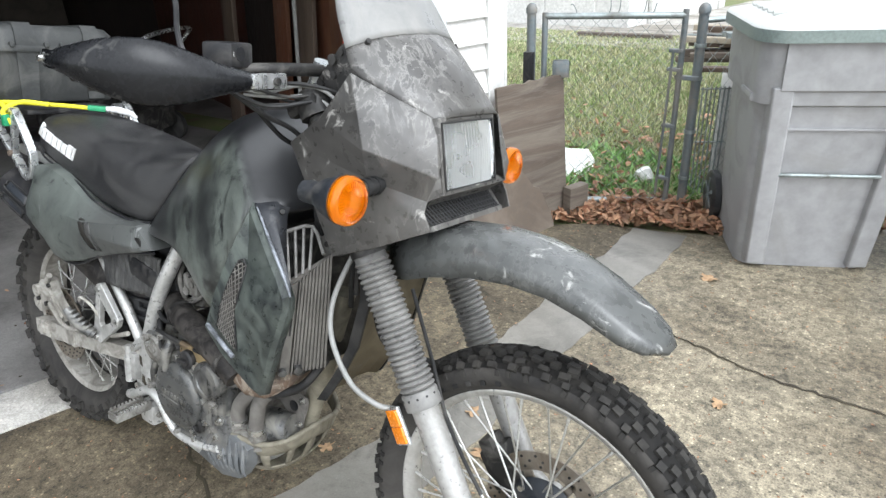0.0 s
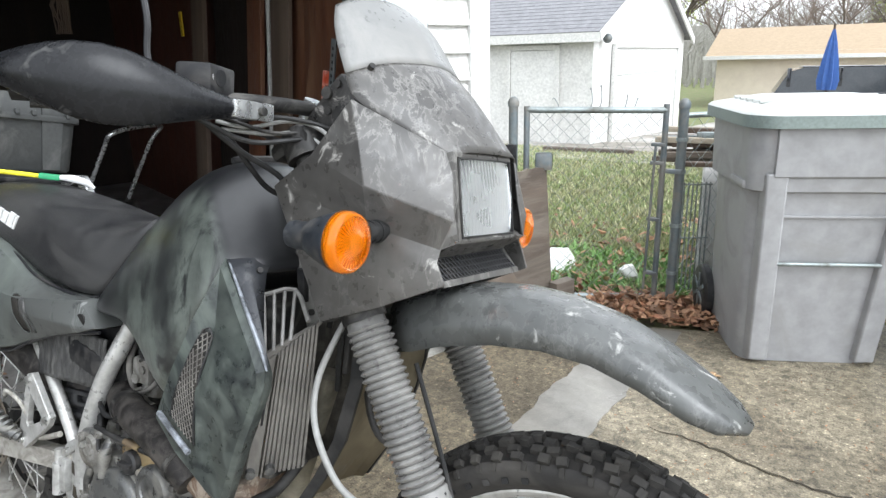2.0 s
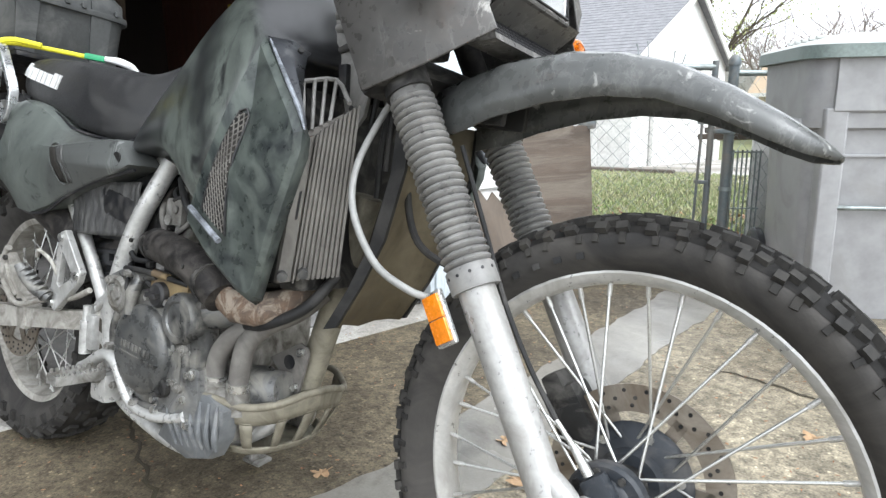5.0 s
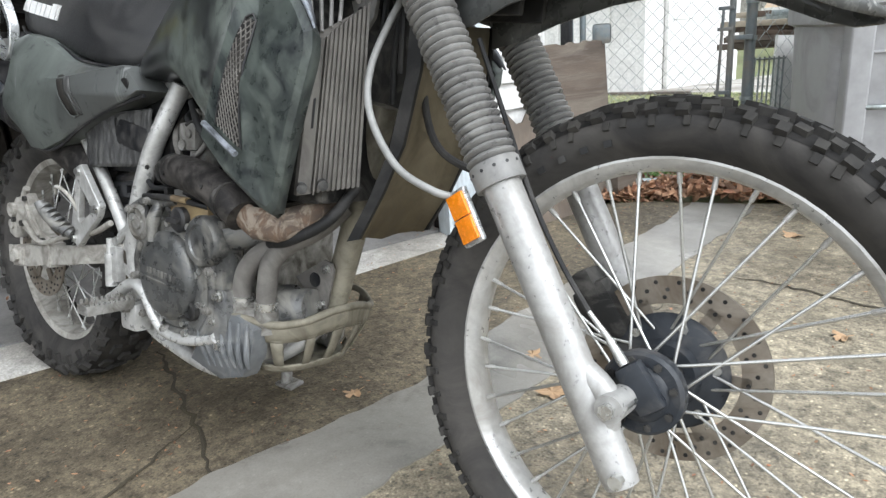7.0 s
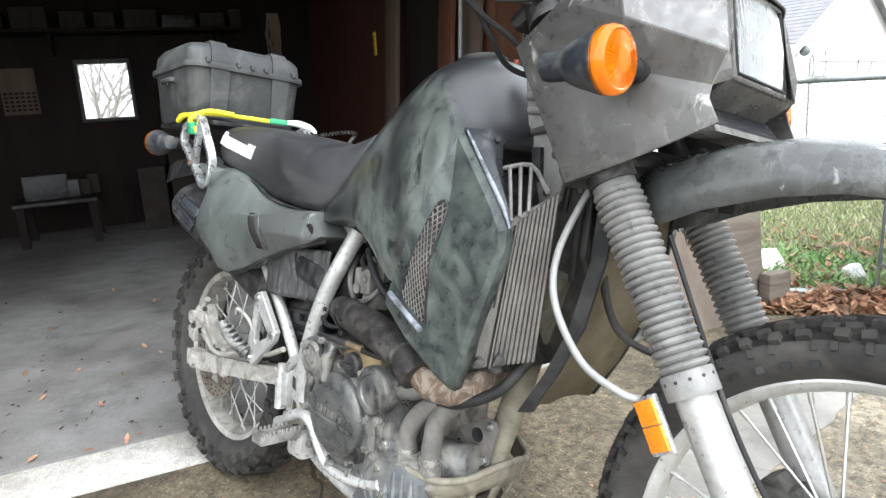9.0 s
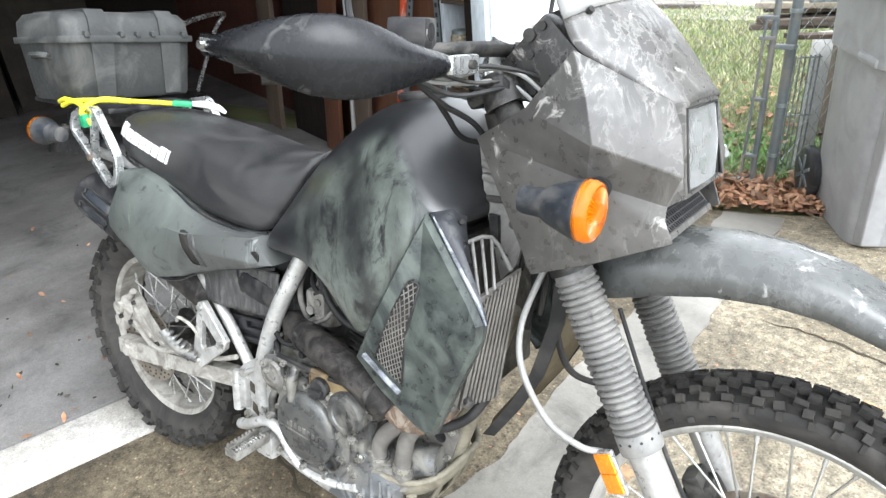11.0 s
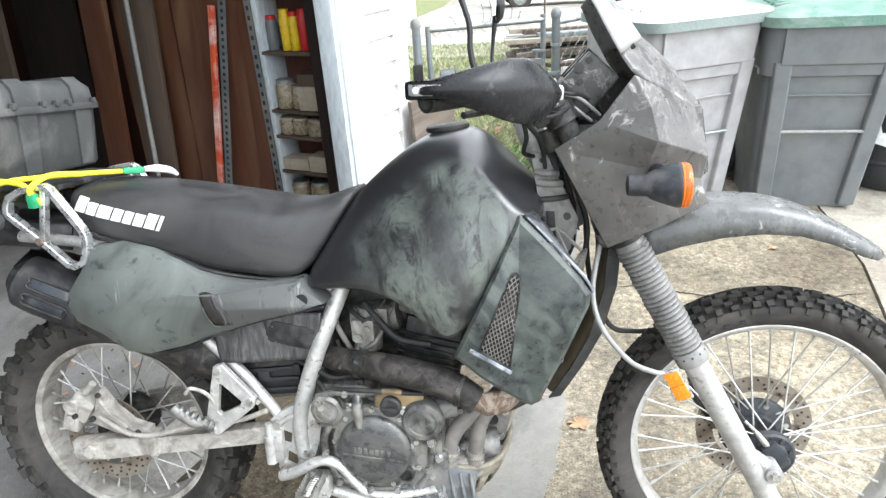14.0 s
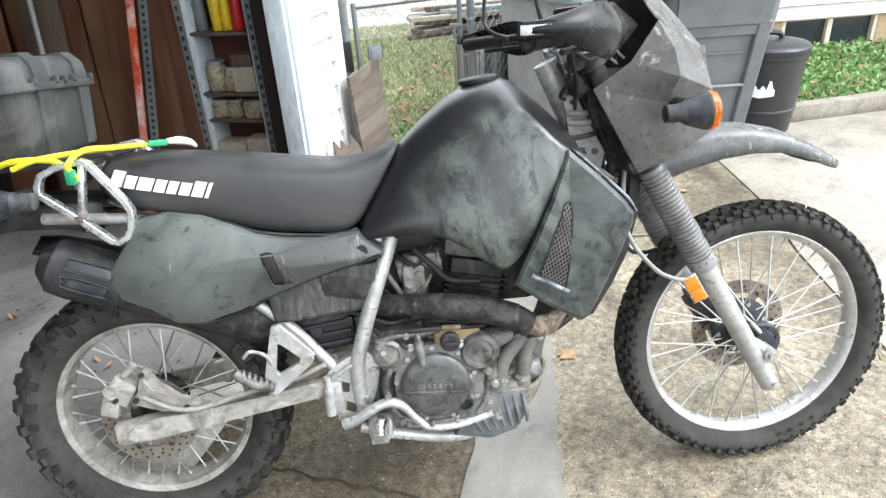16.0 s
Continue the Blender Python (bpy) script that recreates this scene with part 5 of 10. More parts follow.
for side in (-1, 1):
    y = side * 0.108
    bm = bmesh.new()
    tube(bm, [along_fork(0.585, y), along_fork(0.50, y), along_fork(0.38, y), along_fork(0.262, y), along_fork(0.236, y)], [0.0245, 0.0240, 0.0230, 0.0225, 0.020], 20, 3)
    leg = part("fork_leg", bm, M["fork"], bike, "silver-painted lower fork leg")
    bm = bmesh.new()
    cyl(bm, (1.476, y - 0.024, 0.328), (1.476, y + 0.024, 0.328), 0.0165, n=24)
    tube(bm, [along_fork(0.362, y) + Vector((0.004, 0, 0)), (1.458, y, 0.340), (1.466, y, 0.318), along_fork(0.290, y) + Vector((0.004, 0, 0))], 0.0165, 12, 4)
    part("axle_clamp", bm, M["fork"], leg)
    bm = bmesh.new()
    cyl(bm, (1.476, y + side * 0.024, 0.328), (1.476, y + side * 0.034, 0.328), 0.009, n=6)
    part("axle_nut", bm, M["steel"], leg)
    bm = bmesh.new()
    cyl(bm, along_fork(0.25, y) + Vector((0.008, side * 0.018, 0)), along_fork(0.25, y) + Vector((0.008, side * 0.030, 0)), 0.008, n=10)
    part("drain_bolt", bm, M["steel"], leg)
    # gaiter with folds
    bm = bmesh.new()
    a, b = along_fork(0.572, y), along_fork(0.800, y)
    m = Matrix.Translation(a) @ (b - a).to_track_quat("Z", "Y").to_matrix().to_4x4()
    length = (b - a).length
    prof = [(0.025, -0.014), (0.0315, -0.014), (0.032, -0.010), (0.032, 0.013), (0.030, 0.016), (0.027, 0.016)]
    folds = 24
    for i in range(folds):
        step = (length - 0.024) / folds
        z = 0.017 + step * i
        grow = 0.0318 + 0.0008 * math.sin(i * 1.3)
        prof += [(0.0258, z), (0.0282, z + step * 0.12), (grow - 0.0012, z + step * 0.30), (grow, z + step * 0.5), (grow - 0.0012, z + step * 0.70), (0.0282, z + step * 0.88)]
    prof += [(0.028, length), (0.022, length + 0.006)]
    revolve(bm, prof, 28, m)
    gaiter = part("fork_gaiter", bm, M["boot"], bike, "ribbed dusty grey rubber gaiter", angle=50)
    for i in range(12):
        q = m @ pose(0, 0, 0, 0, 0, 30 * i)
        bm = bmesh.new()
        cyl(bm, q @ Vector((0.030, 0, 0.006)), q @ Vector((0.0324, 0, 0.006)), 0.0022, n=8)
        part("vent_hole", bm, M["blackplastic"], gaiter)
    bm = bmesh.new()
    cyl(bm, along_fork(0.79, y), along_fork(1.06, y), 0.0205, n=18)
    part("fork_tube", bm, M["darkmetal"], bike)
for z, w, t, name in ((0.822, 0.30, 0.034, "lower_clamp"), (1.035, 0.27, 0.026, "upper_clamp")):
    bm = bmesh.new()
    p = along_fork(z, 0)
    box(bm, (0, 0, 0), (0.075, w, t), 0.012, Matrix.Translation(p - Vector((0.012, 0, 0))) @ pose(0, 0, 0, 0, -29, 0))
    for s in (-1, 1):
        cyl(bm, along_fork(z - t * 0.65, s * 0.108), along_fork(z + t * 0.65, s * 0.108), 0.032, n=20)
    part(name, bm, M["darkmetal"], bike, "black triple clamp")
bm = bmesh.new()
prism(bm, [(1.000, 0.962), (1.030, 0.962), (1.062, 0.895), (1.092, 0.835), (1.078, 0.775), (1.052, 0.745), (1.036, 0.800), (1.016, 0.870)], -0.082, -0.074, 0.002)
plate_ob = part("steering_gusset", bm, M["dustgrey"], bike, "dusty grey bracket plate beside the steering head")
for x, z, r in ((1.022, 0.948, 0.005), (1.070, 0.840, 0.007), (1.058, 0.785, 0.005)):
    bm = bmesh.new()
    cyl(bm, (x, -0.080, z), (x, -0.087, z), r, n=12)
    part("gusset_bolt", bm, M["darkmetal"], plate_ob)
for k, (x0, z0, x1, z1, r) in enumerate(((1.012, 0.925, 1.052, 0.922, 0.007), (1.014, 0.905, 1.060, 0.903, 0.007), (1.020, 0.872, 1.072, 0.878, 0.0055))):
    bm = bmesh.new()
    tube(bm, [(x0, -0.080, z0), ((x0 + x1) / 2, -0.088, (z0 + z1) / 2), (x1, -0.080, z1)], r, 10, 4)
    part("gusset_rib" if k < 2 else "gusset_strap", bm, M["dustgrey" if k < 2 else "black_hose"], plate_ob)
bm = bmesh.new()
prism(bm, [(1.030, 0.850), (1.046, 0.850), (1.050, 0.800), (1.036, 0.800)], -0.092, -0.082, 0.002)
part("clip_block", bm, M["blackplastic"], plate_ob)
bm = bmesh.new()
bm = bmesh.new()
cyl(bm, (1.085, 0, 0.80), (0.985, 0, 1.03), 0.028, n=18)
part("steering_head", bm, M["frame"], bike)
# amber reflector on its bracket
bm = bmesh.new()
box(bm, (0, 0, 0), (0.034, 0.008, 0.070), 0.003, pose(1.281, -0.134, 0.520, 0, -29, 0) @ pose(0, 0, 0, 0, 0, -12))
refl = part("side_reflector", bm, M["alu"], bike)
for dz in (0.0155, -0.0155):
    bm = bmesh.new()
    box(bm, (0, -0.0055, dz), (0.028, 0.005, 0.030), 0.0015, pose(1.281, -0.134, 0.520, 0, -29, 0) @ pose(0, 0, 0, 0, 0, -12))
    part("amber_lens", bm, M["orange_reflector"], refl, "amber reflector lens")
bm = bmesh.new()
tube(bm, [(1.262, -0.125, 0.541), (1.235, -0.145, 0.55), (1.185, -0.155, 0.578), (1.135, -0.148, 0.64), (1.118, -0.13, 0.70), (1.128, -0.10, 0.77), (1.15, -0.06, 0.85)], 0.005, 10, 8)
part("sleeved_brake_line", bm, M["hose"], bike, "pale grey plastic sleeve over a cable")
bm = bmesh.new()
tube(bm, [(1.28, 0.07, 0.55), (1.22, 0.03, 0.56), (1.16, -0.03, 0.60), (1.12, -0.02, 0.70), (1.11, 0.0, 0.82)], 0.0055, 8, 8)
part("brake_hose", bm, M["black_hose"], bike)
# front caliper on the far leg
bm = bmesh.new()
box(bm, (0, 0, 0), (0.055, 0.06, 0.085), 0.012, pose(1.392, 0.062, 0.388, 0, -35, 0))
box(bm, (0, 0, 0), (0.03, 0.05, 0.05), 0.008, pose(1.37, 0.055, 0.42, 0, -35, 0))
part("front_caliper", bm, M["darkmetal"], bike)

# front fender
bm = bmesh.new()
crown = [(1.185, 0.826), (1.235, 0.842), (1.287, 0.857), (1.374, 0.865), (1.44, 0.860), (1.506, 0.844), (1.567, 0.817), (1.623, 0.785), (1.656, 0.763), (1.674, 0.747)]
low = [(1.185, 0.745), (1.234, 0.757), (1.284, 0.776), (1.362, 0.795), (1.432, 0.802), (1.496, 0.798), (1.555, 0.781), (1.610, 0.757), (1.642, 0.746), (1.669, 0.743)]
half_w = [0.060, 0.066, 0.070, 0.072, 0.073, 0.073, 0.071, 0.066, 0.050, 0.018]
secs = []
for (cx, cz), (lx, lz), w in zip(crown, low, half_w):
    row = []
    for k, (f, u) in enumerate(((1.0, 1.0), (0.985, 0.62), (0.94, 0.36), (0.80, 0.16), (0.45, 0.03), (0.12, 0.0))):
        row.append((f * w, u))
    full = [(-f, u) for f, u in row] + [(f, u) for f, u in row[::-1]]
    secs.append([Vector((cx + (lx - cx) * u, yy, cz + (lz - cz) * u)) for yy, u in full])
loft(bm, secs, close_ends=False, closed=False)
fender = part("front_fender", bm, M["fender"], bike, "long dusty grey plastic front fender", angle=50)
thicken(fender, 0.004, 0.0)
bm = bmesh.new()
for y in (-0.03, 0.03):
    box(bm, (0, 0, 0), (0.10, 0.012, 0.05), 0.004, pose(1.235, y, 0.80, 0, 5, 0))
part("fender_bracket", bm, M["darkmetal"], fender)

# tank
def half_section(x, pts):
    right = [Vector((x, -y, z)) for y, z in pts]
    left = [Vector((x, y, z)) for y, z in pts[-1:0:-1]]
    return right + left


tank_rows = [
    (0.545, [(0, 0.725), (0.06, 0.725), (0.105, 0.724), (0.122, 0.715), (0.125, 0.706), (0.115, 0.698), (0.0, 0.698)]),
    (0.575, [(0, 0.775), (0.06, 0.772), (0.105, 0.760), (0.134, 0.735), (0.138, 0.712), (0.130, 0.697), (0.0, 0.695)]),
    (0.61, [(0, 0.835), (0.06, 0.828), (0.102, 0.805), (0.142, 0.755), (0.150, 0.720), (0.142, 0.698), (0.0, 0.695)]),
    (0.65, [(0, 0.888), (0.06, 0.880), (0.100, 0.853), (0.146, 0.785), (0.160, 0.730), (0.154, 0.702), (0.0, 0.70)]),
    (0.70, [(0, 0.931), (0.065, 0.921), (0.108, 0.888), (0.155, 0.805), (0.173, 0.735), (0.166, 0.698), (0.0, 0.70)]),
    (0.75, [(0, 0.972), (0.07, 0.962), (0.118, 0.922), (0.168, 0.828), (0.186, 0.735), (0.178, 0.668), (0.0, 0.70)]),
    (0.80, [(0, 1.000), (0.075, 0.990), (0.126, 0.945), (0.178, 0.845), (0.198, 0.730), (0.192, 0.632), (0.05, 0.64)]),
    (0.845, [(0, 1.010), (0.075, 1.000), (0.136, 0.962), (0.184, 0.866), (0.207, 0.735), (0.205, 0.597), (0.10, 0.60)]),
    (0.885, [(0, 1.013), (0.075, 1.001), (0.150, 0.962), (0.190, 0.862), (0.210, 0.745), (0.207, 0.64), (0.10, 0.64)]),
    (0.925, [(0, 0.994), (0.085, 0.975), (0.168, 0.925), (0.198, 0.850), (0.208, 0.775), (0.202, 0.71), (0.10, 0.71)]),
    (0.96, [(0, 0.957), (0.095, 0.935), (0.187, 0.882), (0.198, 0.845), (0.200, 0.82), (0.192, 0.79), (0.10, 0.79)]),
    (0.99, [(0, 0.925), (0.095, 0.905), (0.183, 0.864), (0.187, 0.855), (0.187, 0.848), (0.178, 0.838), (0.10, 0.835)]),
    (1.012, [(0, 0.900), (0.08, 0.890), (0.150, 0.868), (0.162, 0.858), (0.164, 0.850), (0.154, 0.842), (0.08, 0.84)]),
    (1.028, [(0, 0.880), (0.055, 0.874), (0.105, 0.862), (0.118, 0.856), (0.120, 0.850), (0.110, 0.845), (0.06, 0.845)]),
]
bm = bmesh.new()
loft(bm, [half_section(x, p) for x, p in tank_rows])
crease = bm.edges.layers.float.new("crease_edge")
ridge = {(round(x, 4), round(p[k][0], 4), round(p[k][1], 4)) for x, p in tank_rows if x > 0.84 for k in (2,)}
for e in bm.edges:
    if all((round(v.co.x, 4), round(abs(v.co.y), 4), round(v.co.z, 4)) in ridge for v in e.verts) and abs(e.verts[0].co.x - e.verts[1].co.x) > 0.005:
        e[crease] = 0.95
tank = part("fuel_tank", bm, M["tank"], bike, "fuel tank sprayed in faded green and black", angle=75)
subdivide(tank, 2)
bm = bmesh.new()
caps(bm, revolve(bm, [(0.042, 0.0), (0.044, 0.003), (0.044, 0.009), (0.039, 0.012), (0.02, 0.013)], 28, pose(0.835, 0, 1.0005, 0, -6, 0)))
part("fuel_cap", bm, M["blackplastic"], tank)

# radiator shrouds, one each side
shroud_pts = [(0.984, 0.190, 0.866), (1.040, 0.207, 0.812), (1.088, 0.219, 0.762), (1.106, 0.222, 0.735), (1.104, 0.221, 0.712), (1.066, 0.217, 0.620), (1.018, 0.203, 0.512), (1.004, 0.201, 0.503),
              (0.984, 0.205, 0.513), (0.916, 0.210, 0.557), (0.862, 0.208, 0.600), (0.905, 0.213, 0.690), (0.945, 0.209, 0.775)]
for side in (-1, 1):
    bm = bmesh.new()
    outer = [bm.verts.new((x, side * y, z)) for x, y, z in shroud_pts]
    edge = [bm.verts.new((x * 0.94 + 0.98 * 0.06, side * (y + 0.006), z * 0.94 + 0.67 * 0.06)) for x, y, z in shroud_pts]
    mid = [bm.verts.new((x * 0.5 + 0.98 * 0.5, side * (y + 0.011), z * 0.5 + 0.67 * 0.5)) for x, y, z in shroud_pts]
    centre = bm.verts.new((0.98, side * 0.228, 0.67))
    inner = []
    for i, (x, y, z) in enumerate(shroud_pts):
        front = 0 <= i <= 7
        inner.append(bm.verts.new((x - (0.004 if front else 0.0) + (0.028 if i == 0 else 0), side * (y - (0.017 if front else 0.02)), z - (0.008 if front else 0))))
    k = len(shroud_pts)
    for i in range(k):
        j = (i + 1) % k
        bm.faces.new((inner[i], inner[j], outer[j], outer[i]))
        bm.faces.new((outer[i], outer[j], edge[j], edge[i]))
        bm.faces.new((edge[i], edge[j], mid[j], mid[i]))
        bm.faces.new((mid[i], mid[j], centre))
    skin = BVHTree.FromBMesh(bm)
    sh = part("radiator_shroud", bm, M["shroud"], bike, "green and black sprayed radiator shroud", angle=28)
    thicken(sh, 0.003, 0.0)
    # mesh window
    def on_shroud(u, v, out):
        """A point of the window, u across and v up, lifted off the panel."""
        lo = Vector((0.911, 0.622)).lerp(Vector((0.966, 0.588)), u)
        hi = Vector((0.968, 0.762)).lerp(Vector((0.985, 0.756)), u)
        q = lo.lerp(hi, v)
        return Vector((q.x, side * (abs(skin.ray_cast(Vector((q.x, side * 0.4, q.y)), Vector((0, -side, 0)))[0].y) + out), q.y))

    bm = bmesh.new()
    loft(bm, [[on_shroud(u / 6, v / 14, 0.0022) for u in range(7)] for v in range(15)], close_ends=False, closed=False)
    thicken(part("vent_recess", bm, M["treadbase"], sh), 0.001)
    bm = bmesh.new()
    tube(bm, [on_shroud(u, v, 0.0030) for u, v in ((0, 0), (0, 0.33), (0, 0.66), (0, 1), (1, 1), (1, 0.66), (1, 0.33), (1, 0))], 0.0016, 6, 2)
    part("vent_rim", bm, M["blackplastic"], sh)
    bm = bmesh.new()
    for i in range(-7, 21):
        for s in (-1, 1):
            run = []
            for q in range(33):
                v = q / 32
                across = 0.064 - 0.046 * v
                u = ((i * 0.0082 + s * (v * 0.16 - 0.08) * 0.62) - (0.057 * v + 0.0) * 0.15) / across
                if 0.0 <= u <= 1.0:
                    run.append(on_shroud(u, v, 0.0034))
                elif run:
                    break
            for a, b in zip(run[::4], run[4::4] + run[-1:]):
                if (b - a).length > 0.001:
                    cyl(bm, a, b, 0.0010, n=4)
    tagged(part("vent_mesh", bm, M["radguard"], sh, "dusty grey wire mesh"), kind="stuff")
    bm = bmesh.new()
    tube(bm, [(0.893, side * 0.2275, 0.622), (0.93, side * 0.2300, 0.602), (0.968, side * 0.2305, 0.581)], 0.0045, 8, 3)
    part("worn_lower_lip", bm, M["worn"], sh, "paint worn to bare pale plastic")
    bm = bmesh.new()
    strip = []
    outer_line = [(0.990, 0.191, 0.866), (1.004, 0.196, 0.853), (1.046, 0.208, 0.814), (1.094, 0.220, 0.764), (1.110, 0.223, 0.737)]
    inner_line = [(1.012, 0.124, 0.862), (1.026, 0.150, 0.846), (1.044, 0.170, 0.822), (1.078, 0.200, 0.772), (1.103, 0.218, 0.739)]
    for p, q in zip(outer_line, inner_line):
        a, b = Vector((p[0], side * p[1], p[2])), Vector((q[0], side * q[1], q[2]))
        strip.append([a, a.lerp(b, 0.45) + Vector((0.004, 0, 0.003)), b])
    loft(bm, strip, close_ends=False, closed=False)
    thicken(part("front_flange", bm, M["tankblack"], sh, "glossy black front flange", angle=25), 0.003)
    bm = bmesh.new()
    tube(bm, [(0.998, side * 0.193, 0.862), (1.048, side * 0.2085, 0.813), (1.094, side * 0.2205, 0.765), (1.112, side * 0.2235, 0.736)], [0.0015, 0.0030, 0.0034, 0.0015], 8, 4)
    part("worn_edge", bm, M["worn"], sh, "paint worn to bare pale plastic")
    bm = bmesh.new()
    cyl(bm, (1.022, side * 0.160, 0.851), (1.027, side * 0.162, 0.854), 0.0045, n=10)
    part("rivet", bm, M["darkmetal"], sh)
# ribbed guard between shroud and fork, a slightly twisted sheet
GBL, GBR, GTL, GTR = Vector((1.000, -0.156, 0.526)), Vector((1.062, -0.088, 0.541)), Vector((1.058, -0.178, 0.742)), Vector((1.104, -0.118, 0.790))


def on_guard(u, v, out=0.0):
    n = (GBR - GBL).cross(GTL - GBL).normalized()
    return GBL.lerp(GBR, u).lerp(GTL.lerp(GTR, u), v) + n * out


def guard_bar(name, u, v0, v1, half, depth, material, parent, back=0.0):
    bm = bmesh.new()
    loft(bm, [[on_guard(u - half, v, back), on_guard(u + half, v, back), on_guard(u + half * 0.7, v, depth), on_guard(u - half * 0.7, v, depth)] for v in (v0, (v0 + v1) / 2, v1)])
    return part(name, bm, material, parent, angle=30)


bm = bmesh.new()
loft(bm, [[on_guard(0, v, -0.006), on_guard(1, v, -0.006), on_guard(1, v, 0.0), on_guard(0, v, 0.0)] for v in (0.0, 0.35, 0.7, 0.97)])
guard = part("radiator_guard", bm, M["radguard"], bike, "dusty brown-grey ribbed plastic radiator guard", angle=30)
for i in range(9):
    guard_bar("rib", 0.36 + 0.077 * i, 0.0, 0.94 + 0.006 * i, 0.032, 0.0055, M["radguard"], guard)
guard_bar("flat_panel", 0.14, 0.0, 0.93, 0.145, 0.006, M["radguard"], guard)
guard_bar("panel_edge", 0.285, 0.0, 0.93, 0.018, 0.012, M["radguard"], guard)
guard_bar("drain_slot", 0.17, 0.42, 0.60, 0.028, 0.0072, M["blackplastic"], guard, 0.003)
for u in (0.10, 0.42):
    bm = bmesh.new()
    cyl(bm, on_guard(u, 0.055, 0.004), on_guard(u, 0.055, 0.016), 0.0075, n=14)
    part("guard_screw", bm, M["dustpanel"], guard)
SLAT_A, SLAT_B = Vector((1.020, -0.147, 0.814)), Vector((1.049, -0.112, 0.822))
for i in range(4):
    a, b = on_guard(0.03 + 0.15 * i, 0.97, 0.003), SLAT_A.lerp(SLAT_B, i / 3)
    bm = bmesh.new()
    tube(bm, [a, b], 0.0028, 6, 1)
    part("upper_slat", bm, M["dustgrey"], guard)
bm = bmesh.new()
tube(bm, [SLAT_A, SLAT_B, on_guard(0.80, 1.02)], 0.0036, 6, 3)
part("slat_rail", bm, M["dustgrey"], guard)
bm = bmesh.new()
box(bm, (0, 0, 0), (0.05, 0.24, 0.30), 0.006, pose(0.985, 0.0, 0.66, 0, -4, 0))
part("radiator", bm, M["darkmetal"], bike, "dark finned radiator")
# inner mudguard behind the front wheel: a mud-brown channel with a black edge
flap_line = [(1.168, 0.78), (1.163, 0.70), (1.137, 0.60), (1.102, 0.53), (1.058, 0.460)]
bm = bmesh.new()
secs = []
for (x, z), w in zip(flap_line, (0.078, 0.082, 0.084, 0.082, 0.074)):
    secs.append([Vector((x + dx, k * w, z + dz)) for k, dx, dz in ((-1, 0, 0), (-0.86, -0.016, 0), (-0.5, -0.026, -0.002), (0, -0.028, -0.008), (0.5, -0.026, -0.002), (0.86, -0.016, 0), (1, 0, 0))])
loft(bm, secs, close_ends=False, closed=False)
flap = part("inner_mudguard", bm, M["mudflap"], bike, "mud-brown inner mudguard behind the front wheel")
thicken(flap, 0.004)
for side in (-1, 1):
    bm = bmesh.new()
    loft(bm, [[Vector((x + a, side * (0.083 + b), z + c)) for a, b, c in ((0.004, -0.002, 0.002), (0.004, 0.004, 0.002), (-0.020, 0.004, -0.004), (-0.020, -0.002, -0.004))] for x, z in flap_line])
    part("mudguard_edge", bm, M["black_hose"], flap, "black rolled edge", angle=30)

# seat
seat_rows = [(0.020, 0.900, 0.860, 0.085), (0.050, 0.912, 0.822, 0.105), (0.10, 0.912, 0.802, 0.117), (0.20, 0.902, 0.783, 0.124), (0.28, 0.892, 0.764, 0.128), (0.335, 0.884, 0.740, 0.130), (0.40, 0.874, 0.727, 0.130),
             (0.46, 0.865, 0.720, 0.128), (0.51, 0.860, 0.714, 0.122), (0.545, 0.861, 0.722, 0.112), (0.58, 0.869, 0.772, 0.098), (0.62, 0.884, 0.838, 0.080), (0.648, 0.893, 0.884, 0.066)]
bm = bmesh.new()
secs = []
for x, top, bot, w in seat_rows:
    h = top - bot
    pts = [(0, top), (w * 0.5, top - 0.002), (w * 0.80, top - min(0.010, h * 0.2)), (w * 0.94, top - min(0.028, h * 0.4)), (w * 0.985, top - h * 0.55), (w, bot + h * 0.12), (w * 0.97, bot), (0, bot)]
    secs.append(half_section(x, pts))
loft(bm, secs)
seat_shape = BVHTree.FromBMesh(bm)
seat = part("seat", bm, M["vinyl"], bike, "long black vinyl seat", angle=60)
subdivide(seat, 1)
bm = bmesh.new()
for s in (-1, 1):
    tube(bm, [(x + 0.0, s * (w + 0.001), bot + 0.004) for x, top, bot, w in seat_rows[1:10]], 0.003, 6, 3)
part("seat_piping", bm, M["blackplastic"], seat)
# brand lettering on the seat shown as plain white shapes
bm = bmesh.new()
x0 = 0.055
for i, w in enumerate((0.025, 0.021, 0.029, 0.021, 0.019, 0.021, 0.022, 0.007)):
    tall = 0.029 if i in (0, 6, 7) else 0.0235
    front, back = [], []
    for a in range(3):
        for b in range(3):
            x = x0 + w * a / 2 + 0.50 * tall * b / 2
            z = 0.8625 - (x0 + w * a / 2 - 0.052) * 0.206 + tall * b / 2
            hit = seat_shape.ray_cast(Vector((x, -0.3, z)), Vector((0, 1, 0)))[0]
            front.append(bm.verts.new(hit + Vector((0, -0.0022, 0))))
            back.append(bm.verts.new(hit + Vector((0, 0.004, 0))))
    for a in range(2):
        for b in range(2):
            bm.faces.new([front[k] for k in (3 * a + b, 3 * a + 3 + b, 3 * a + 4 + b, 3 * a + 1 + b)])
    ring = (0, 3, 6, 7, 8, 5, 2, 1)
    for p, q in zip(ring, ring[1:] + ring[:1]):
        bm.faces.new((front[q], front[p], back[p], back[q]))
    x0 += w + 0.0045
part("seat_print", bm, M["white"], seat, "white maker's print as plain blocks", smooth=False)

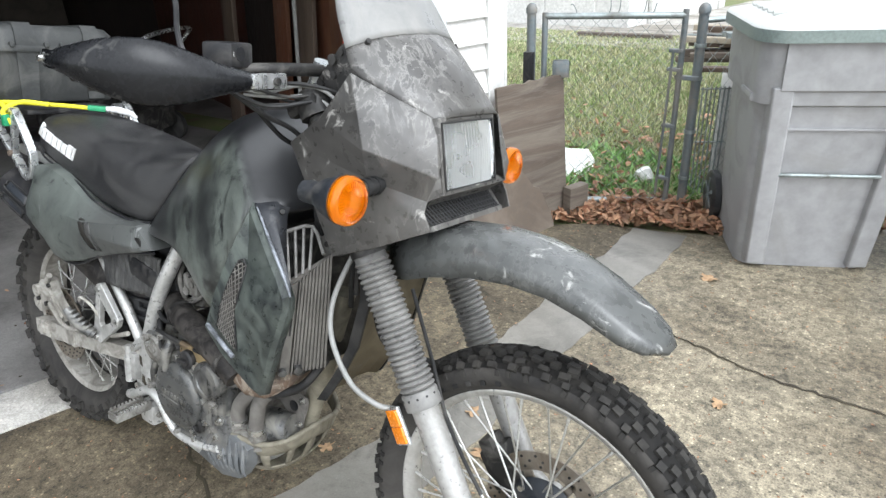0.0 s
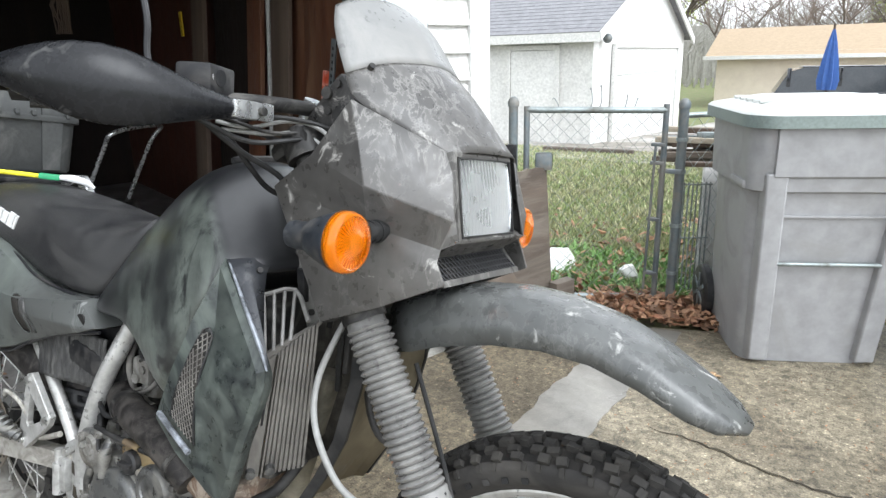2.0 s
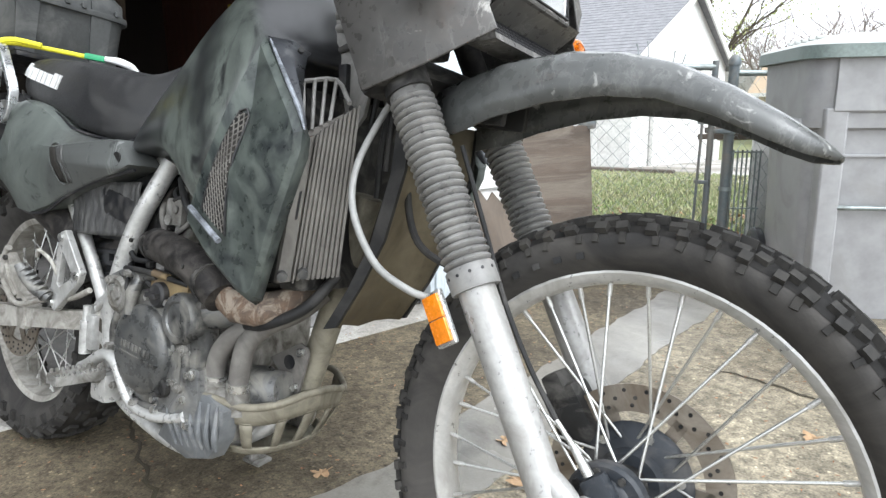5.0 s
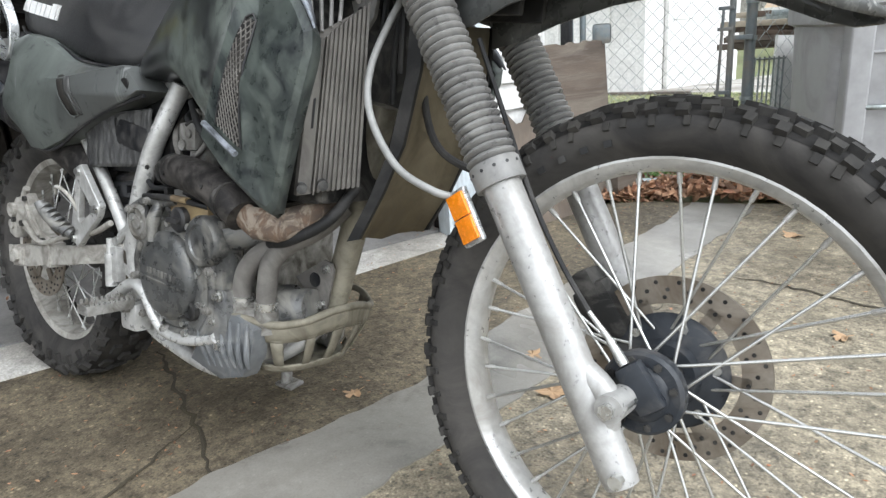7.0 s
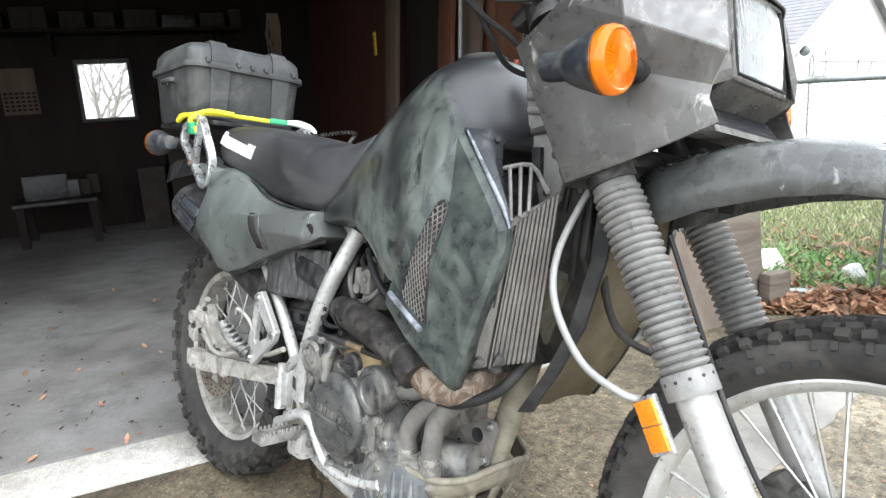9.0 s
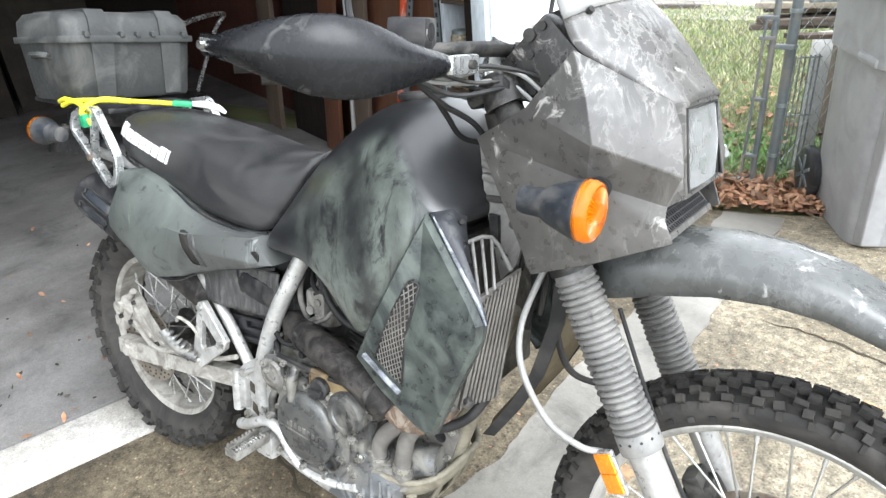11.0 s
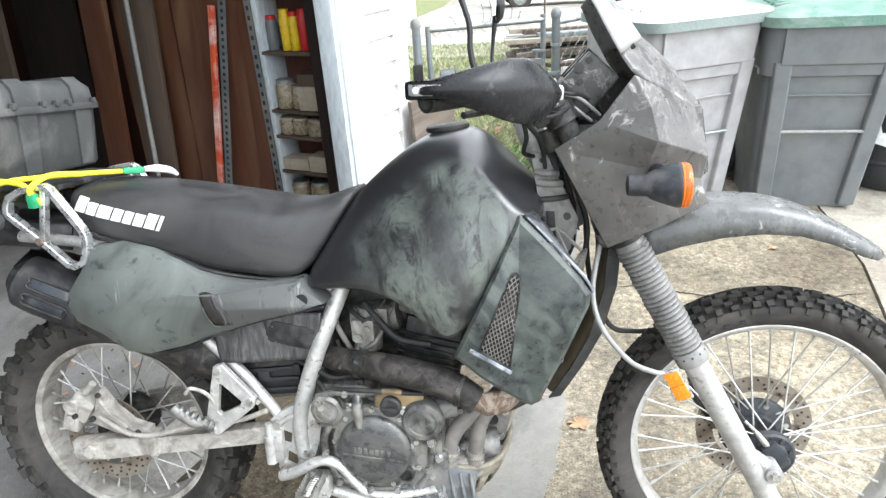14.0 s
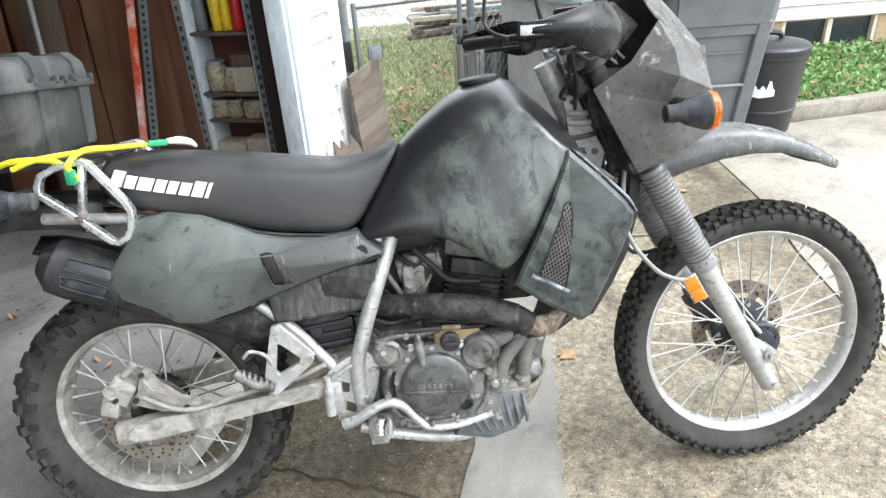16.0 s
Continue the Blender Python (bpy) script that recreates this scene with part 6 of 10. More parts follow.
# side covers
cover_line = [(0.100, 0.790), (0.164, 0.800), (0.232, 0.787), (0.290, 0.764), (0.338, 0.740), (0.393, 0.727), (0.461, 0.720), (0.541, 0.722), (0.568, 0.700), (0.596, 0.677), (0.548, 0.661), (0.461, 0.638), (0.362, 0.606), (0.285, 0.577), (0.206, 0.556), (0.150, 0.560),
              (0.098, 0.598), (0.052, 0.622), (0.018, 0.645), (0.020, 0.672), (0.046, 0.708), (0.074, 0.744)]
for side in (-1, 1):
    bm = bmesh.new()
    pillow(bm, cover_line, side * 0.136, side * 0.150, side * 0.175, side * 0.09, 0.09, 0.50, (0.185, 0.680))
    skin = BVHTree.FromBMesh(bm)
    cov = part("side_cover", bm, M["cover"], bike, "grey-green sprayed plastic side cover", angle=35)
    bm = bmesh.new()
    def on_cover(x, z, out):
        return Vector((x, side * (abs(skin.ray_cast(Vector((x, side * 0.4, z)), Vector((0, -side, 0)))[0].y) + out), z))

    loft(bm, [[on_cover(0.346 + (0.369 - 0.346) * u / 3 + 0.016 * v / 8, 0.706 - 0.074 * v / 8, 0.0015) for u in range(4)] for v in range(9)], close_ends=False, closed=False)
    thicken(part("vent_slot", bm, M["treadbase"], cov, angle=60), 0.001)
    bm = bmesh.new()
    loft(bm, [[on_cover(0.370 + 0.022 * u / 3 * (1 - 0.5 * abs(v / 8 - 0.3)) + 0.016 * v / 8, 0.704 - 0.072 * v / 8, 0.0012) for u in range(4)] for v in range(9)], close_ends=False, closed=False)
    thicken(part("slot_web", bm, M["dustpanel"], cov, angle=60), 0.001)
    bm = bmesh.new()
    tube(bm, [on_cover(x, z, 0.002) for x, z in ((0.346, 0.706), (0.354, 0.669), (0.362, 0.632), (0.386, 0.632), (0.388, 0.669), (0.370, 0.706), (0.346, 0.706))], 0.0015, 6, 2)
    part("slot_rim", bm, M["cover"], cov)
    bm = bmesh.new()
    caps(bm, revolve(bm, [(0.013, 0), (0.013, 0.003), (0.010, 0.004), (0.0065, 0.002), (0.002, 0.002)], 18, Matrix.Translation(on_cover(0.5505, 0.686, 0.0)) @ pose(0, 0, 0, 90 * -side * -1, 0, 0)))
    part("cover_screw", bm, M["darkmetal"], cov)
    bm = bmesh.new()
    cyl(bm, (0.096, side * 0.130, 0.768), (0.096, side * 0.1505, 0.768), 0.010, n=16)
    part("cover_grommet", bm, M["black_hose"], cov)
    bm = bmesh.new()
    tube(bm, [(0.590, side * 0.139, 0.668), (0.548, side * 0.142, 0.659), (0.451, side * 0.143, 0.637), (0.352, side * 0.143, 0.603), (0.288, side * 0.143, 0.573), (0.227, side * 0.143, 0.559), (0.169, side * 0.143, 0.563), (0.116, side * 0.141, 0.589)], 0.0035, 6, 3)
    part("cover_edge", bm, M["blackplastic"], cov, "dark strip along the lower edge")
    bm = bmesh.new()
    box(bm, (0, 0, 0), (0.20, 0.03, 0.05), 0.006, pose(0.46, side * 0.105, 0.605, 0, 11, 0))
    part("airbox_side", bm, M["blackplastic"], bike, "dusty black airbox side")

# fairing
fairings = {}
for side in (-1, 1):
    bm = bmesh.new()
    V = lambda x, y, z: bm.verts.new((x, side * y, z))
    A1, A2 = V(1.174, 0.156, 1.098), V(1.292, 0.090, 1.036)
    B1, Bm, B2 = V(1.118, 0.163, 1.025), V(1.215, 0.171, 0.990), V(1.311, 0.108, 0.954)
    L1, Lm, L2 = V(1.043, 0.155, 0.977), V(1.202, 0.141, 0.938), V(1.300, 0.114, 0.916)
    N, C2, Cm, C1, R1 = V(1.303, 0.124, 0.900), V(1.316, 0.122, 0.872), V(1.225, 0.140, 0.830), V(1.139, 0.152, 0.797), V(1.092, 0.153, 0.885)
    hb, hm = V(1.316, 0.092, 0.926), V(1.302, 0.092, 0.98)
    P1 = V(1.200, 0.170, 1.045)
    for f in ((A1, A2, P1), (A2, B2, Bm, P1), (A1, P1, Bm, B1), (B1, Bm, Lm, L1), (Bm, B2, L2, Lm), (L1, Lm, Cm, C1, R1), (Lm, L2, N, C2, Cm), (A2, hm, B2), (B2, hm, hb, L2)):
        bm.faces.new(f if side > 0 else f[::-1])
    fair = part("side_fairing", bm, M["fairing"], bike, "angular black fairing smeared with dry dust", angle=20)
    thicken(fair, 0.004, 1.0)
    rounded(fair, 0.003, 2)
    fairings[side] = fair
for side in (-1, 1):
    bm = bmesh.new()
    caps(bm, revolve(bm, [(0.009, 0), (0.010, 0.003), (0.006, 0.005), (0.004, 0.003)], 16, Matrix.Translation((1.196, side * 0.166, 1.035)) @ Vector((0.1, side, 0.15)).to_track_quat("Z", "Y").to_matrix().to_4x4()))
    part("fairing_screw", bm, M["blackplastic"], fairings[side])
# headlight
HEAD = pose(1.296, -0.0165, 0.981, 0, -9, 0)
bm = bmesh.new()
for c, s in (((0, 0, 0.0560), (0.026, 0.164, 0.009)), ((0, 0, -0.0560), (0.026, 0.164, 0.009)), ((0, 0.0780, 0), (0.026, 0.008, 0.118)), ((0, -0.0780, 0), (0.026, 0.008, 0.118))):
    box(bm, c, s, 0.004, HEAD)
head = part("headlight", bm, M["fairing"], bike, "rectangular headlight with fluted glass")
bm = bmesh.new()
secs = [ring_rect(0.146, 0.102, 0.002, 0.012), ring_rect(0.140, 0.096, -0.02, 0.02), ring_rect(0.10, 0.07, -0.055, 0.03), ring_rect(0.04, 0.03, -0.07, 0.012)]
loft(bm, secs)
bmesh.ops.transform(bm, matrix=HEAD @ pose(0.003, 0, 0) @ pose(0, 0, 0, 90, 0, 90), verts=bm.verts)
part("reflector", bm, M["headreflector"], head)
bm = bmesh.new()
n = 36
front = []
for i in range(n + 1):
    y = -0.0725 + 0.145 * i / n
    bulge = 0.006 * (1 - (y / 0.0725) ** 2) + (0.0008 if i % 2 else 0)
    front.append([Vector((0.011 + bulge, y, 0.0505)), Vector((0.015 + bulge, y, 0.0)), Vector((0.011 + bulge, y, -0.0505)), Vector((0.004, y, -0.0505)), Vector((0.004, y, 0.0505))])
loft(bm, front)
bmesh.ops.transform(bm, matrix=HEAD, verts=bm.verts)
glass = part("headlight_glass", bm, M["headglass"], head, "fluted clear headlight glass", angle=15)
glass.visible_shadow = False
bm = bmesh.new()
for c, s in (((0.012, 0, 0.0515), (0.006, 0.150, 0.0025)), ((0.012, 0, -0.0515), (0.006, 0.150, 0.0025)), ((0.012, 0.0742, 0), (0.006, 0.0025, 0.106)), ((0.012, -0.0742, 0), (0.006, 0.0025, 0.106))):
    box(bm, c, s, 0.001, HEAD)
part("gasket", bm, M["black_hose"], head)
# beak under the headlight with its mesh
bm = bmesh.new()
loft(bm, [[Vector((1.318, y, 0.926)), Vector((1.300, y, 0.932)), Vector((1.23, y * 0.9, 0.915)), Vector((1.276, y * 1.04, 0.898))] for y in (-0.102, -0.016, 0.070, 0.100)])
part("chin_bar", bm, M["fairing"], bike, angle=25)
bm = bmesh.new()
loft(bm, [[Vector((1.306, y, 0.866)), Vector((1.303, y, 0.874)), Vector((1.262, y, 0.870)), Vector((1.262, y, 0.862))] for y in (-0.108, 0, 0.116)])
part("lower_lip", bm, M["fairing"], bike, angle=25)
bm = bmesh.new()
loft(bm, [[Vector((x, y, z)) for x, z in ((1.306, 0.866), (1.276, 0.900), (1.24, 0.895), (1.25, 0.862))] for y in (0.108, 0.117)])
part("beak_end", bm, M["fairing"], bike, angle=25)
grille = bmesh.new()
for i in range(24):
    y = -0.100 + 0.009 * i
    cyl(grille, (1.278, y - 0.010, 0.899), (1.301, y + 0.004, 0.873), 0.0013, n=4)
for i in range(5):
    k = i / 4
    cyl(grille, (1.278 + 0.023 * k, -0.106, 0.899 - 0.026 * k), (1.278 + 0.023 * k, 0.108, 0.899 - 0.026 * k), 0.0013, n=4)
tagged(part("chin_mesh", grille, M["blackplastic"], bike, "black plastic mesh"), kind="stuff")
bm = bmesh.new()
loft(bm, [[Vector((x, y, z)) for x, z in ((1.270, 0.896), (1.292, 0.872), (1.255, 0.868), (1.245, 0.893))] for y in (-0.104, 0.106)])
part("chin_backing", bm, M["treadbase"], bike)
# upper cowl and screen
def curved(name, rows, material, parent, label):
    bm = bmesh.new()
    secs = []
    for (x2, y2, z2), (x1, y1, z1), (x0, z0) in rows:
        secs.append([Vector((x2, -y2, z2)), Vector(((x2 + x1) / 2 + 0.006, -(y2 + y1) / 2, (z2 + z1) / 2 + 0.005)), Vector((x1, -y1, z1)), Vector((x0, 0, z0)), Vector((x1, y1, z1)), Vector(((x2 + x1) / 2 + 0.006, (y2 + y1) / 2, (z2 + z1) / 2 + 0.005)), Vector((x2, y2, z2))])
    loft(bm, secs, close_ends=False, closed=False)
    ob = part(name, bm, material, parent, label, angle=60)
    subdivide(ob, 2)
    ob.modifiers[-1].boundary_smooth = "PRESERVE_CORNERS"
    thicken(ob, 0.003)
    return ob


curved("upper_cowl", [((1.293, 0.091, 1.034), (1.302, 0.05, 1.042), (1.304, 1.044)), ((1.243, 0.117, 1.060), (1.272, 0.06, 1.082), (1.280, 1.088)), ((1.205, 0.138, 1.081), (1.240, 0.068, 1.116), (1.252, 1.125)),
                      ((1.171, 0.156, 1.099), (1.214, 0.075, 1.139), (1.229, 1.148)), ((1.150, 0.144, 1.135), (1.190, 0.078, 1.158), (1.205, 1.167))], M["fairing"], bike, "dusty curved upper cowl")
scr = curved("windscreen", [((1.152, 0.146, 1.133), (1.192, 0.080, 1.157), (1.207, 1.166)), ((1.129, 0.139, 1.172), (1.165, 0.077, 1.196), (1.179, 1.205)), ((1.113, 0.131, 1.205), (1.140, 0.073, 1.230), (1.151, 1.239)),
                            ((1.099, 0.112, 1.230), (1.113, 0.064, 1.251), (1.119, 1.258))], M["screen"], bike, "small scuffed grey windscreen")
for side in (-1, 1):
    bm = bmesh.new()
    cyl(bm, (1.168, side * 0.118, 1.140), (1.178, side * 0.122, 1.147), 0.0045, n=12)
    part("screen_screw", bm, M["darkmetal"], scr)

# turn indicators
def indicator(root, lens, body_r, label, rear=False):
    root, lens = Vector(root), Vector(lens)
    bm = bmesh.new()
    d = (lens - root)
    aim = Vector((-1 if rear else 1, 0, 0))
    neck = lens - aim * 0.055
    tube(bm, [root, root.lerp(Vector((root.x, neck.y, root.z)), 0.5), (neck.x - aim.x * 0.012, neck.y, neck.z)], 0.0125, 12, 4)
    ob = part("turn_indicator", bm, M["black_hose"], bike, label)
    bm = bmesh.new()
    for i in range(5):
        p = root.lerp(Vector((root.x, neck.y, root.z)), 0.15 + 0.13 * i)
        cyl(bm, p - Vector((0, 0.003, 0)), p + Vector((0, 0.003, 0)), 0.0155, n=14)
    part("stalk_ribs", bm, M["black_hose"], ob)
    m = Matrix.Translation(lens) @ aim.to_track_quat("Z", "Y").to_matrix().to_4x4()
    bm = bmesh.new()
    caps(bm, revolve(bm, [(0.010, -0.082), (0.0165, -0.080), (0.0175, -0.074), (0.0180, -0.050), (0.0225, -0.044), (body_r - 0.011, -0.036), (body_r - 0.005, -0.018), (body_r - 0.001, -0.006), (body_r, 0.0), (body_r - 0.001, 0.002)], 28, m))
    part("housing", bm, M["hubblack"], ob)
    bm = bmesh.new()
    caps(bm, revolve(bm, [(body_r, 0.0), (body_r, 0.009), (body_r * 0.94, 0.015), (body_r * 0.86, 0.0165), (body_r * 0.8, 0.0175), (body_r * 0.55, 0.0185), (body_r * 0.3, 0.0205), (body_r * 0.12, 0.021)], 72, m))
    inv = m.inverted()
    for v in bm.verts:
        q = inv @ v.co
        rad = math.hypot(q.x, q.y) / body_r
        if 0.5 < rad < 0.82 and q.z > 0.017 and round(math.atan2(q.y, q.x) / (2 * math.pi / 72)) % 2:
            v.co = m @ Vector((q.x, q.y, q.z - 0.0042))
    part("lens", bm, M["lens"], ob, "fluted amber plastic lens", angle=8)
    bm = bmesh.new()
    caps(bm, revolve(bm, [(body_r * 0.93, 0.0015), (body_r * 0.93, 0.004)], 28, m))
    part("lens_backing", bm, M["lampwhite"], ob)
    return ob


indicator((1.222, -0.135, 0.932), (1.240, -0.237, 0.926), 0.037, "round amber turn indicator on a rubber stalk")
indicator((1.222, 0.135, 0.932), (1.236, 0.250, 0.922), 0.037, "round amber turn indicator on a rubber stalk")
indicator((-0.10, -0.09, 0.858), (-0.135, -0.185, 0.856), 0.033, "rear turn indicator in a black housing", True)
indicator((-0.10, 0.09, 0.858), (-0.135, 0.185, 0.856), 0.033, "rear turn indicator in a black housing", True)

# instruments, handlebar, hand guards
bm = bmesh.new()
box(bm, (0, 0, 0), (0.075, 0.205, 0.095), 0.008, pose(1.100, 0.0, 1.083, 0, 42, 0))
dash = part("instrument_pod", bm, M["mudpod"], bike, "black instrument housing with dried mud")
for dx, dz in ((-0.026, 0.034), (0.026, -0.034), (-0.012, -0.004)):
    bm = bmesh.new()
    q = pose(1.100, 0, 1.083, 0, 42, 0)
    cyl(bm, q @ Vector((dx, -0.101, dz)), q @ Vector((dx, -0.106, dz)), 0.006, n=12)
    part("pod_screw", bm, M["black_hose"], dash)
for y in (-0.075, 0.075):
    bm = bmesh.new()
    cyl(bm, (1.030, y, 1.005), (1.012, y, 1.060), 0.019, n=18)
    part("bar_riser", bm, M["alu"], bike, "bright metal fork top and handlebar riser")
    bm = bmesh.new()
    cyl(bm, (1.045, y, 0.965), (1.030, y, 1.006), 0.024, n=18)
    part("riser_collar", bm, M["darkmetal"], bike)
for k, pts in enumerate(([(0.985, -0.215, 1.060), (1.010, -0.180, 1.055), (1.045, -0.140, 1.068), (1.085, -0.120, 1.062), (1.125, -0.105, 1.030)], [(0.985, -0.205, 1.050), (1.025, -0.160, 1.048), (1.065, -0.125, 1.052), (1.110, -0.105, 1.020)])):
    bm = bmesh.new()
    tube(bm, pts, 0.0030, 8, 8)
    part("bare_cable", bm, M["hose"], bike, "pale sleeved control cable")
for y in (-0.055, 0.055):
    bm = bmesh.new()
    cyl(bm, Vector((1.10, y, 1.105)), Vector((1.082, y, 1.122)), 0.034, n=24)
    part("gauge", bm, M["blackplastic"], dash)
bm = bmesh.new()
cyl(bm, (1.086, -0.103, 1.113), (1.086, -0.108, 1.113), 0.009, n=12)
part("pod_grommet", bm, M["black_hose"], dash)
bm = bmesh.new()
bar = [(0.862, -0.415, 1.078), (0.93, -0.33, 1.082), (0.985, -0.225, 1.088), (1.02, -0.12, 1.092), (1.026, 0.0, 1.090), (1.02, 0.12, 1.092), (0.985, 0.225, 1.088), (0.93, 0.33, 1.082), (0.862, 0.415, 1.078)]
tube(bm, bar, 0.011, 12, 5)
hbar = part("handlebar", bm, M["darkmetal"], bike)
for side in (-1, 1):
    bm = bmesh.new()
    tube(bm, [(0.862, side * 0.415, 1.078), (0.90, side * 0.368, 1.081), (0.942, side * 0.305, 1.083)], 0.0165, 14, 4)
    part("grip", bm, M["black_hose"], hbar, "black rubber grip")
    bm = bmesh.new()
    tube(bm, [(0.965, side * 0.26, 1.085), (0.995, side * 0.29, 1.068), (0.955, side * 0.36, 1.062), (0.915, side * 0.42, 1.058)], [0.008, 0.006, 0.006, 0.005], 8, 4)
    part("lever", bm, M["darkmetal"], hbar)
    bm = bmesh.new()
    cyl(bm, (1.000, side * 0.06, 1.05), (1.022, side * 0.06, 1.105), 0.017, n=14)
    part("bar_clamp", bm, M["alu"], hbar, "bare metal handlebar clamp")
    # hand guard
    bm = bmesh.new()
    spine = [(0.852, -0.436, 1.092, 0.012), (0.885, -0.452, 1.095, 0.014), (0.935, -0.447, 1.094, 0.026), (0.985, -0.415, 1.088, 0.046), (1.020, -0.365, 1.084, 0.047), (1.036, -0.315, 1.080, 0.030), (1.042, -0.265, 1.077, 0.017), (1.042, -0.215, 1.075, 0.011)]
    secs = []
    pts = [Vector(p[:3]) for p in spine]
    for i, (x, y, z, h) in enumerate(spine):
        d = (pts[min(i + 1, 7)] - pts[max(i - 1, 0)]).normalized()
        out = Vector((-d.y, d.x, 0)).normalized() * -1
        if out.x < 0 and i > 2:
            out = -out
        row = []
        for a in (-1.0, -0.8, -0.4, 0.0, 0.4, 0.8, 1.0):
            row.append(Vector((x, y, z + a * h)) + out * (0.016 * (1 - a * a) - 0.006 - (0.02 * (a - 0.7) if a > 0.7 else 0)))
        secs.append([Vector((v.x, v.y * -side, v.z)) for v in row])
    loft(bm, secs, close_ends=False, closed=False)
    hg = part("hand_guard", bm, M["guardplastic"], bike, "black plastic hand guard with bare metal ends")
    thicken(hg, 0.005)
    subdivide(hg, 1)
    bm = bmesh.new()
    box(bm, (0, 0, 0), (0.062, 0.008, 0.025), 0.006, pose(0.870, side * 0.447, 1.094, 0, 0, side * 14))
    part("end_loop", bm, M["guardplastic"], hg, "black rounded guard end")
    bm = bmesh.new()
    prism(bm, [(0.845, 1.087), (0.880, 1.087), (0.892, 1.101), (0.845, 1.102)], -0.0015, 0.0015, 0.0006)
    bmesh.ops.transform(bm, matrix=Matrix.Translation((0.870, side * 0.4515, 0)) @ pose(0, 0, 0, 0, 0, side * 14) @ Matrix.Translation((-0.870, 0, 0)), verts=bm.verts)
    part("end_plate", bm, M["alu"], hg, "bare aluminium end plate")
    bm = bmesh.new()
    cyl(bm, (0.858, side * 0.447, 1.0945), (0.857, side * 0.4565, 1.0945), 0.0048, n=12)
    part("end_bolt", bm, M["steel"], hg)
    bm = bmesh.new()
    box(bm, (0, 0, 0), (0.012, 0.075, 0.024), 0.004, pose(1.046, side * 0.205, 1.076, 0, 0, side * -6))
    part("inner_bracket", bm, M["alu"], hg, "bare aluminium bracket")
    bm = bmesh.new()
    cyl(bm, (1.050, side * 0.195, 1.076), (1.058, side * 0.195, 1.076), 0.006, n=10)
    part("bracket_bolt", bm, M["darkmetal"], hg)
    # mirror on its stem
    bm = bmesh.new()
    if side < 0:
        stem, eye = [(0.960, -0.262, 1.085), (0.925, -0.268, 1.105), (0.912, -0.27, 1.14), (0.911, -0.27, 1.18), (0.903, -0.27, 1.21), (0.890, -0.272, 1.245), (0.876, -0.276, 1.28), (0.866, -0.285, 1.315)], Vector((0.862, -0.315, 1.345))
    else:
        stem, eye = [(0.955, 0.265, 1.085), (0.925, 0.30, 1.10), (0.904, 0.325, 1.125), (0.905, 0.33, 1.17), (0.909, 0.33, 1.21), (0.911, 0.33, 1.235)], Vector((0.914, 0.335, 1.258))
    tube(bm, stem, [0.009, 0.006] + [0.0045] * (len(stem) - 4) + [0.0062, 0.006], 8, 5)
    mir = part("mirror", bm, M["blackplastic"], bike, "black stemmed mirror")
    face = Matrix.Translation(eye) @ pose(0, 0, 0, 0, 90, 9) @ Matrix.Diagonal((0.85, 1.15, 1, 1))
    bm = bmesh.new()
    caps(bm, revolve(bm, [(0.01, 0.020), (0.034, 0.015), (0.047, 0.004), (0.048, -0.002), (0.045, -0.004)], 28, face))
    part("mirror_shell", bm, M["blackplastic"], mir)
    bm = bmesh.new()
    caps(bm, revolve(bm, [(0.043, -0.0045), (0.043, -0.0055)], 28, face))
    part("mirror_glass", bm, M["reflector"], mir, "mirror glass")
bm = bmesh.new()
box(bm, (0, 0, 0), (0.05, 0.07, 0.038), 0.006, pose(0.988, -0.235, 1.112, 0, 0, 24))
cyl(bm, (1.013, -0.235, 1.114), (1.017, -0.234, 1.114), 0.011, n=16)
mc = part("master_cylinder", bm, M["blackplastic"], bike, "front brake master cylinder with sight glass")
bm = bmesh.new()
cyl(bm, (1.015, -0.246, 1.114), (1.019, -0.244, 1.114), 0.009, n=16)
part("sight_glass", bm, M["white"], mc)
bm = bmesh.new()
box(bm, (0, 0, 0), (0.045, 0.045, 0.045), 0.008, pose(0.97, -0.275, 1.083, 0, 0, 24))
switch = part("switch_housing", bm, M["blackplastic"], bike)
bm = bmesh.new()
box(bm, (0, 0, 0), (0.008, 0.012, 0.012), 0.002, pose(0.948, -0.275, 1.092, 0, 0, 24))
part("stop_switch", bm, M["red"], switch, "red stop switch")
cables = [([(0.985, -0.215, 1.07), (1.04, -0.16, 1.05), (1.09, -0.08, 1.06), (1.10, 0.0, 1.03)], 0.0036, "darkmetal"),
          ([(0.975, -0.235, 1.06), (1.03, -0.19, 1.035), (1.08, -0.10, 1.045), (1.09, -0.01, 1.0)], 0.0045, "black_hose"),
          ([(0.98, -0.225, 1.055), (1.0, -0.18, 1.02), (1.02, -0.12, 0.985), (1.03, -0.07, 0.92)], 0.0055, "black_hose"),
          ([(1.0, 0.2, 1.08), (1.05, 0.1, 1.06), (1.08, 0.0, 1.05), (1.07, -0.06, 0.98)], 0.0045, "black_hose"),
          ([(0.985, -0.20, 1.05), (0.995, -0.16, 1.0), (0.99, -0.11, 0.965), (1.02, -0.06, 0.95)], 0.0055, "black_hose"),
          ([(1.04, -0.10, 1.07), (1.06, -0.11, 1.04), (1.07, -0.09, 1.01), (1.05, -0.06, 0.96)], 0.0045, "black_hose")]
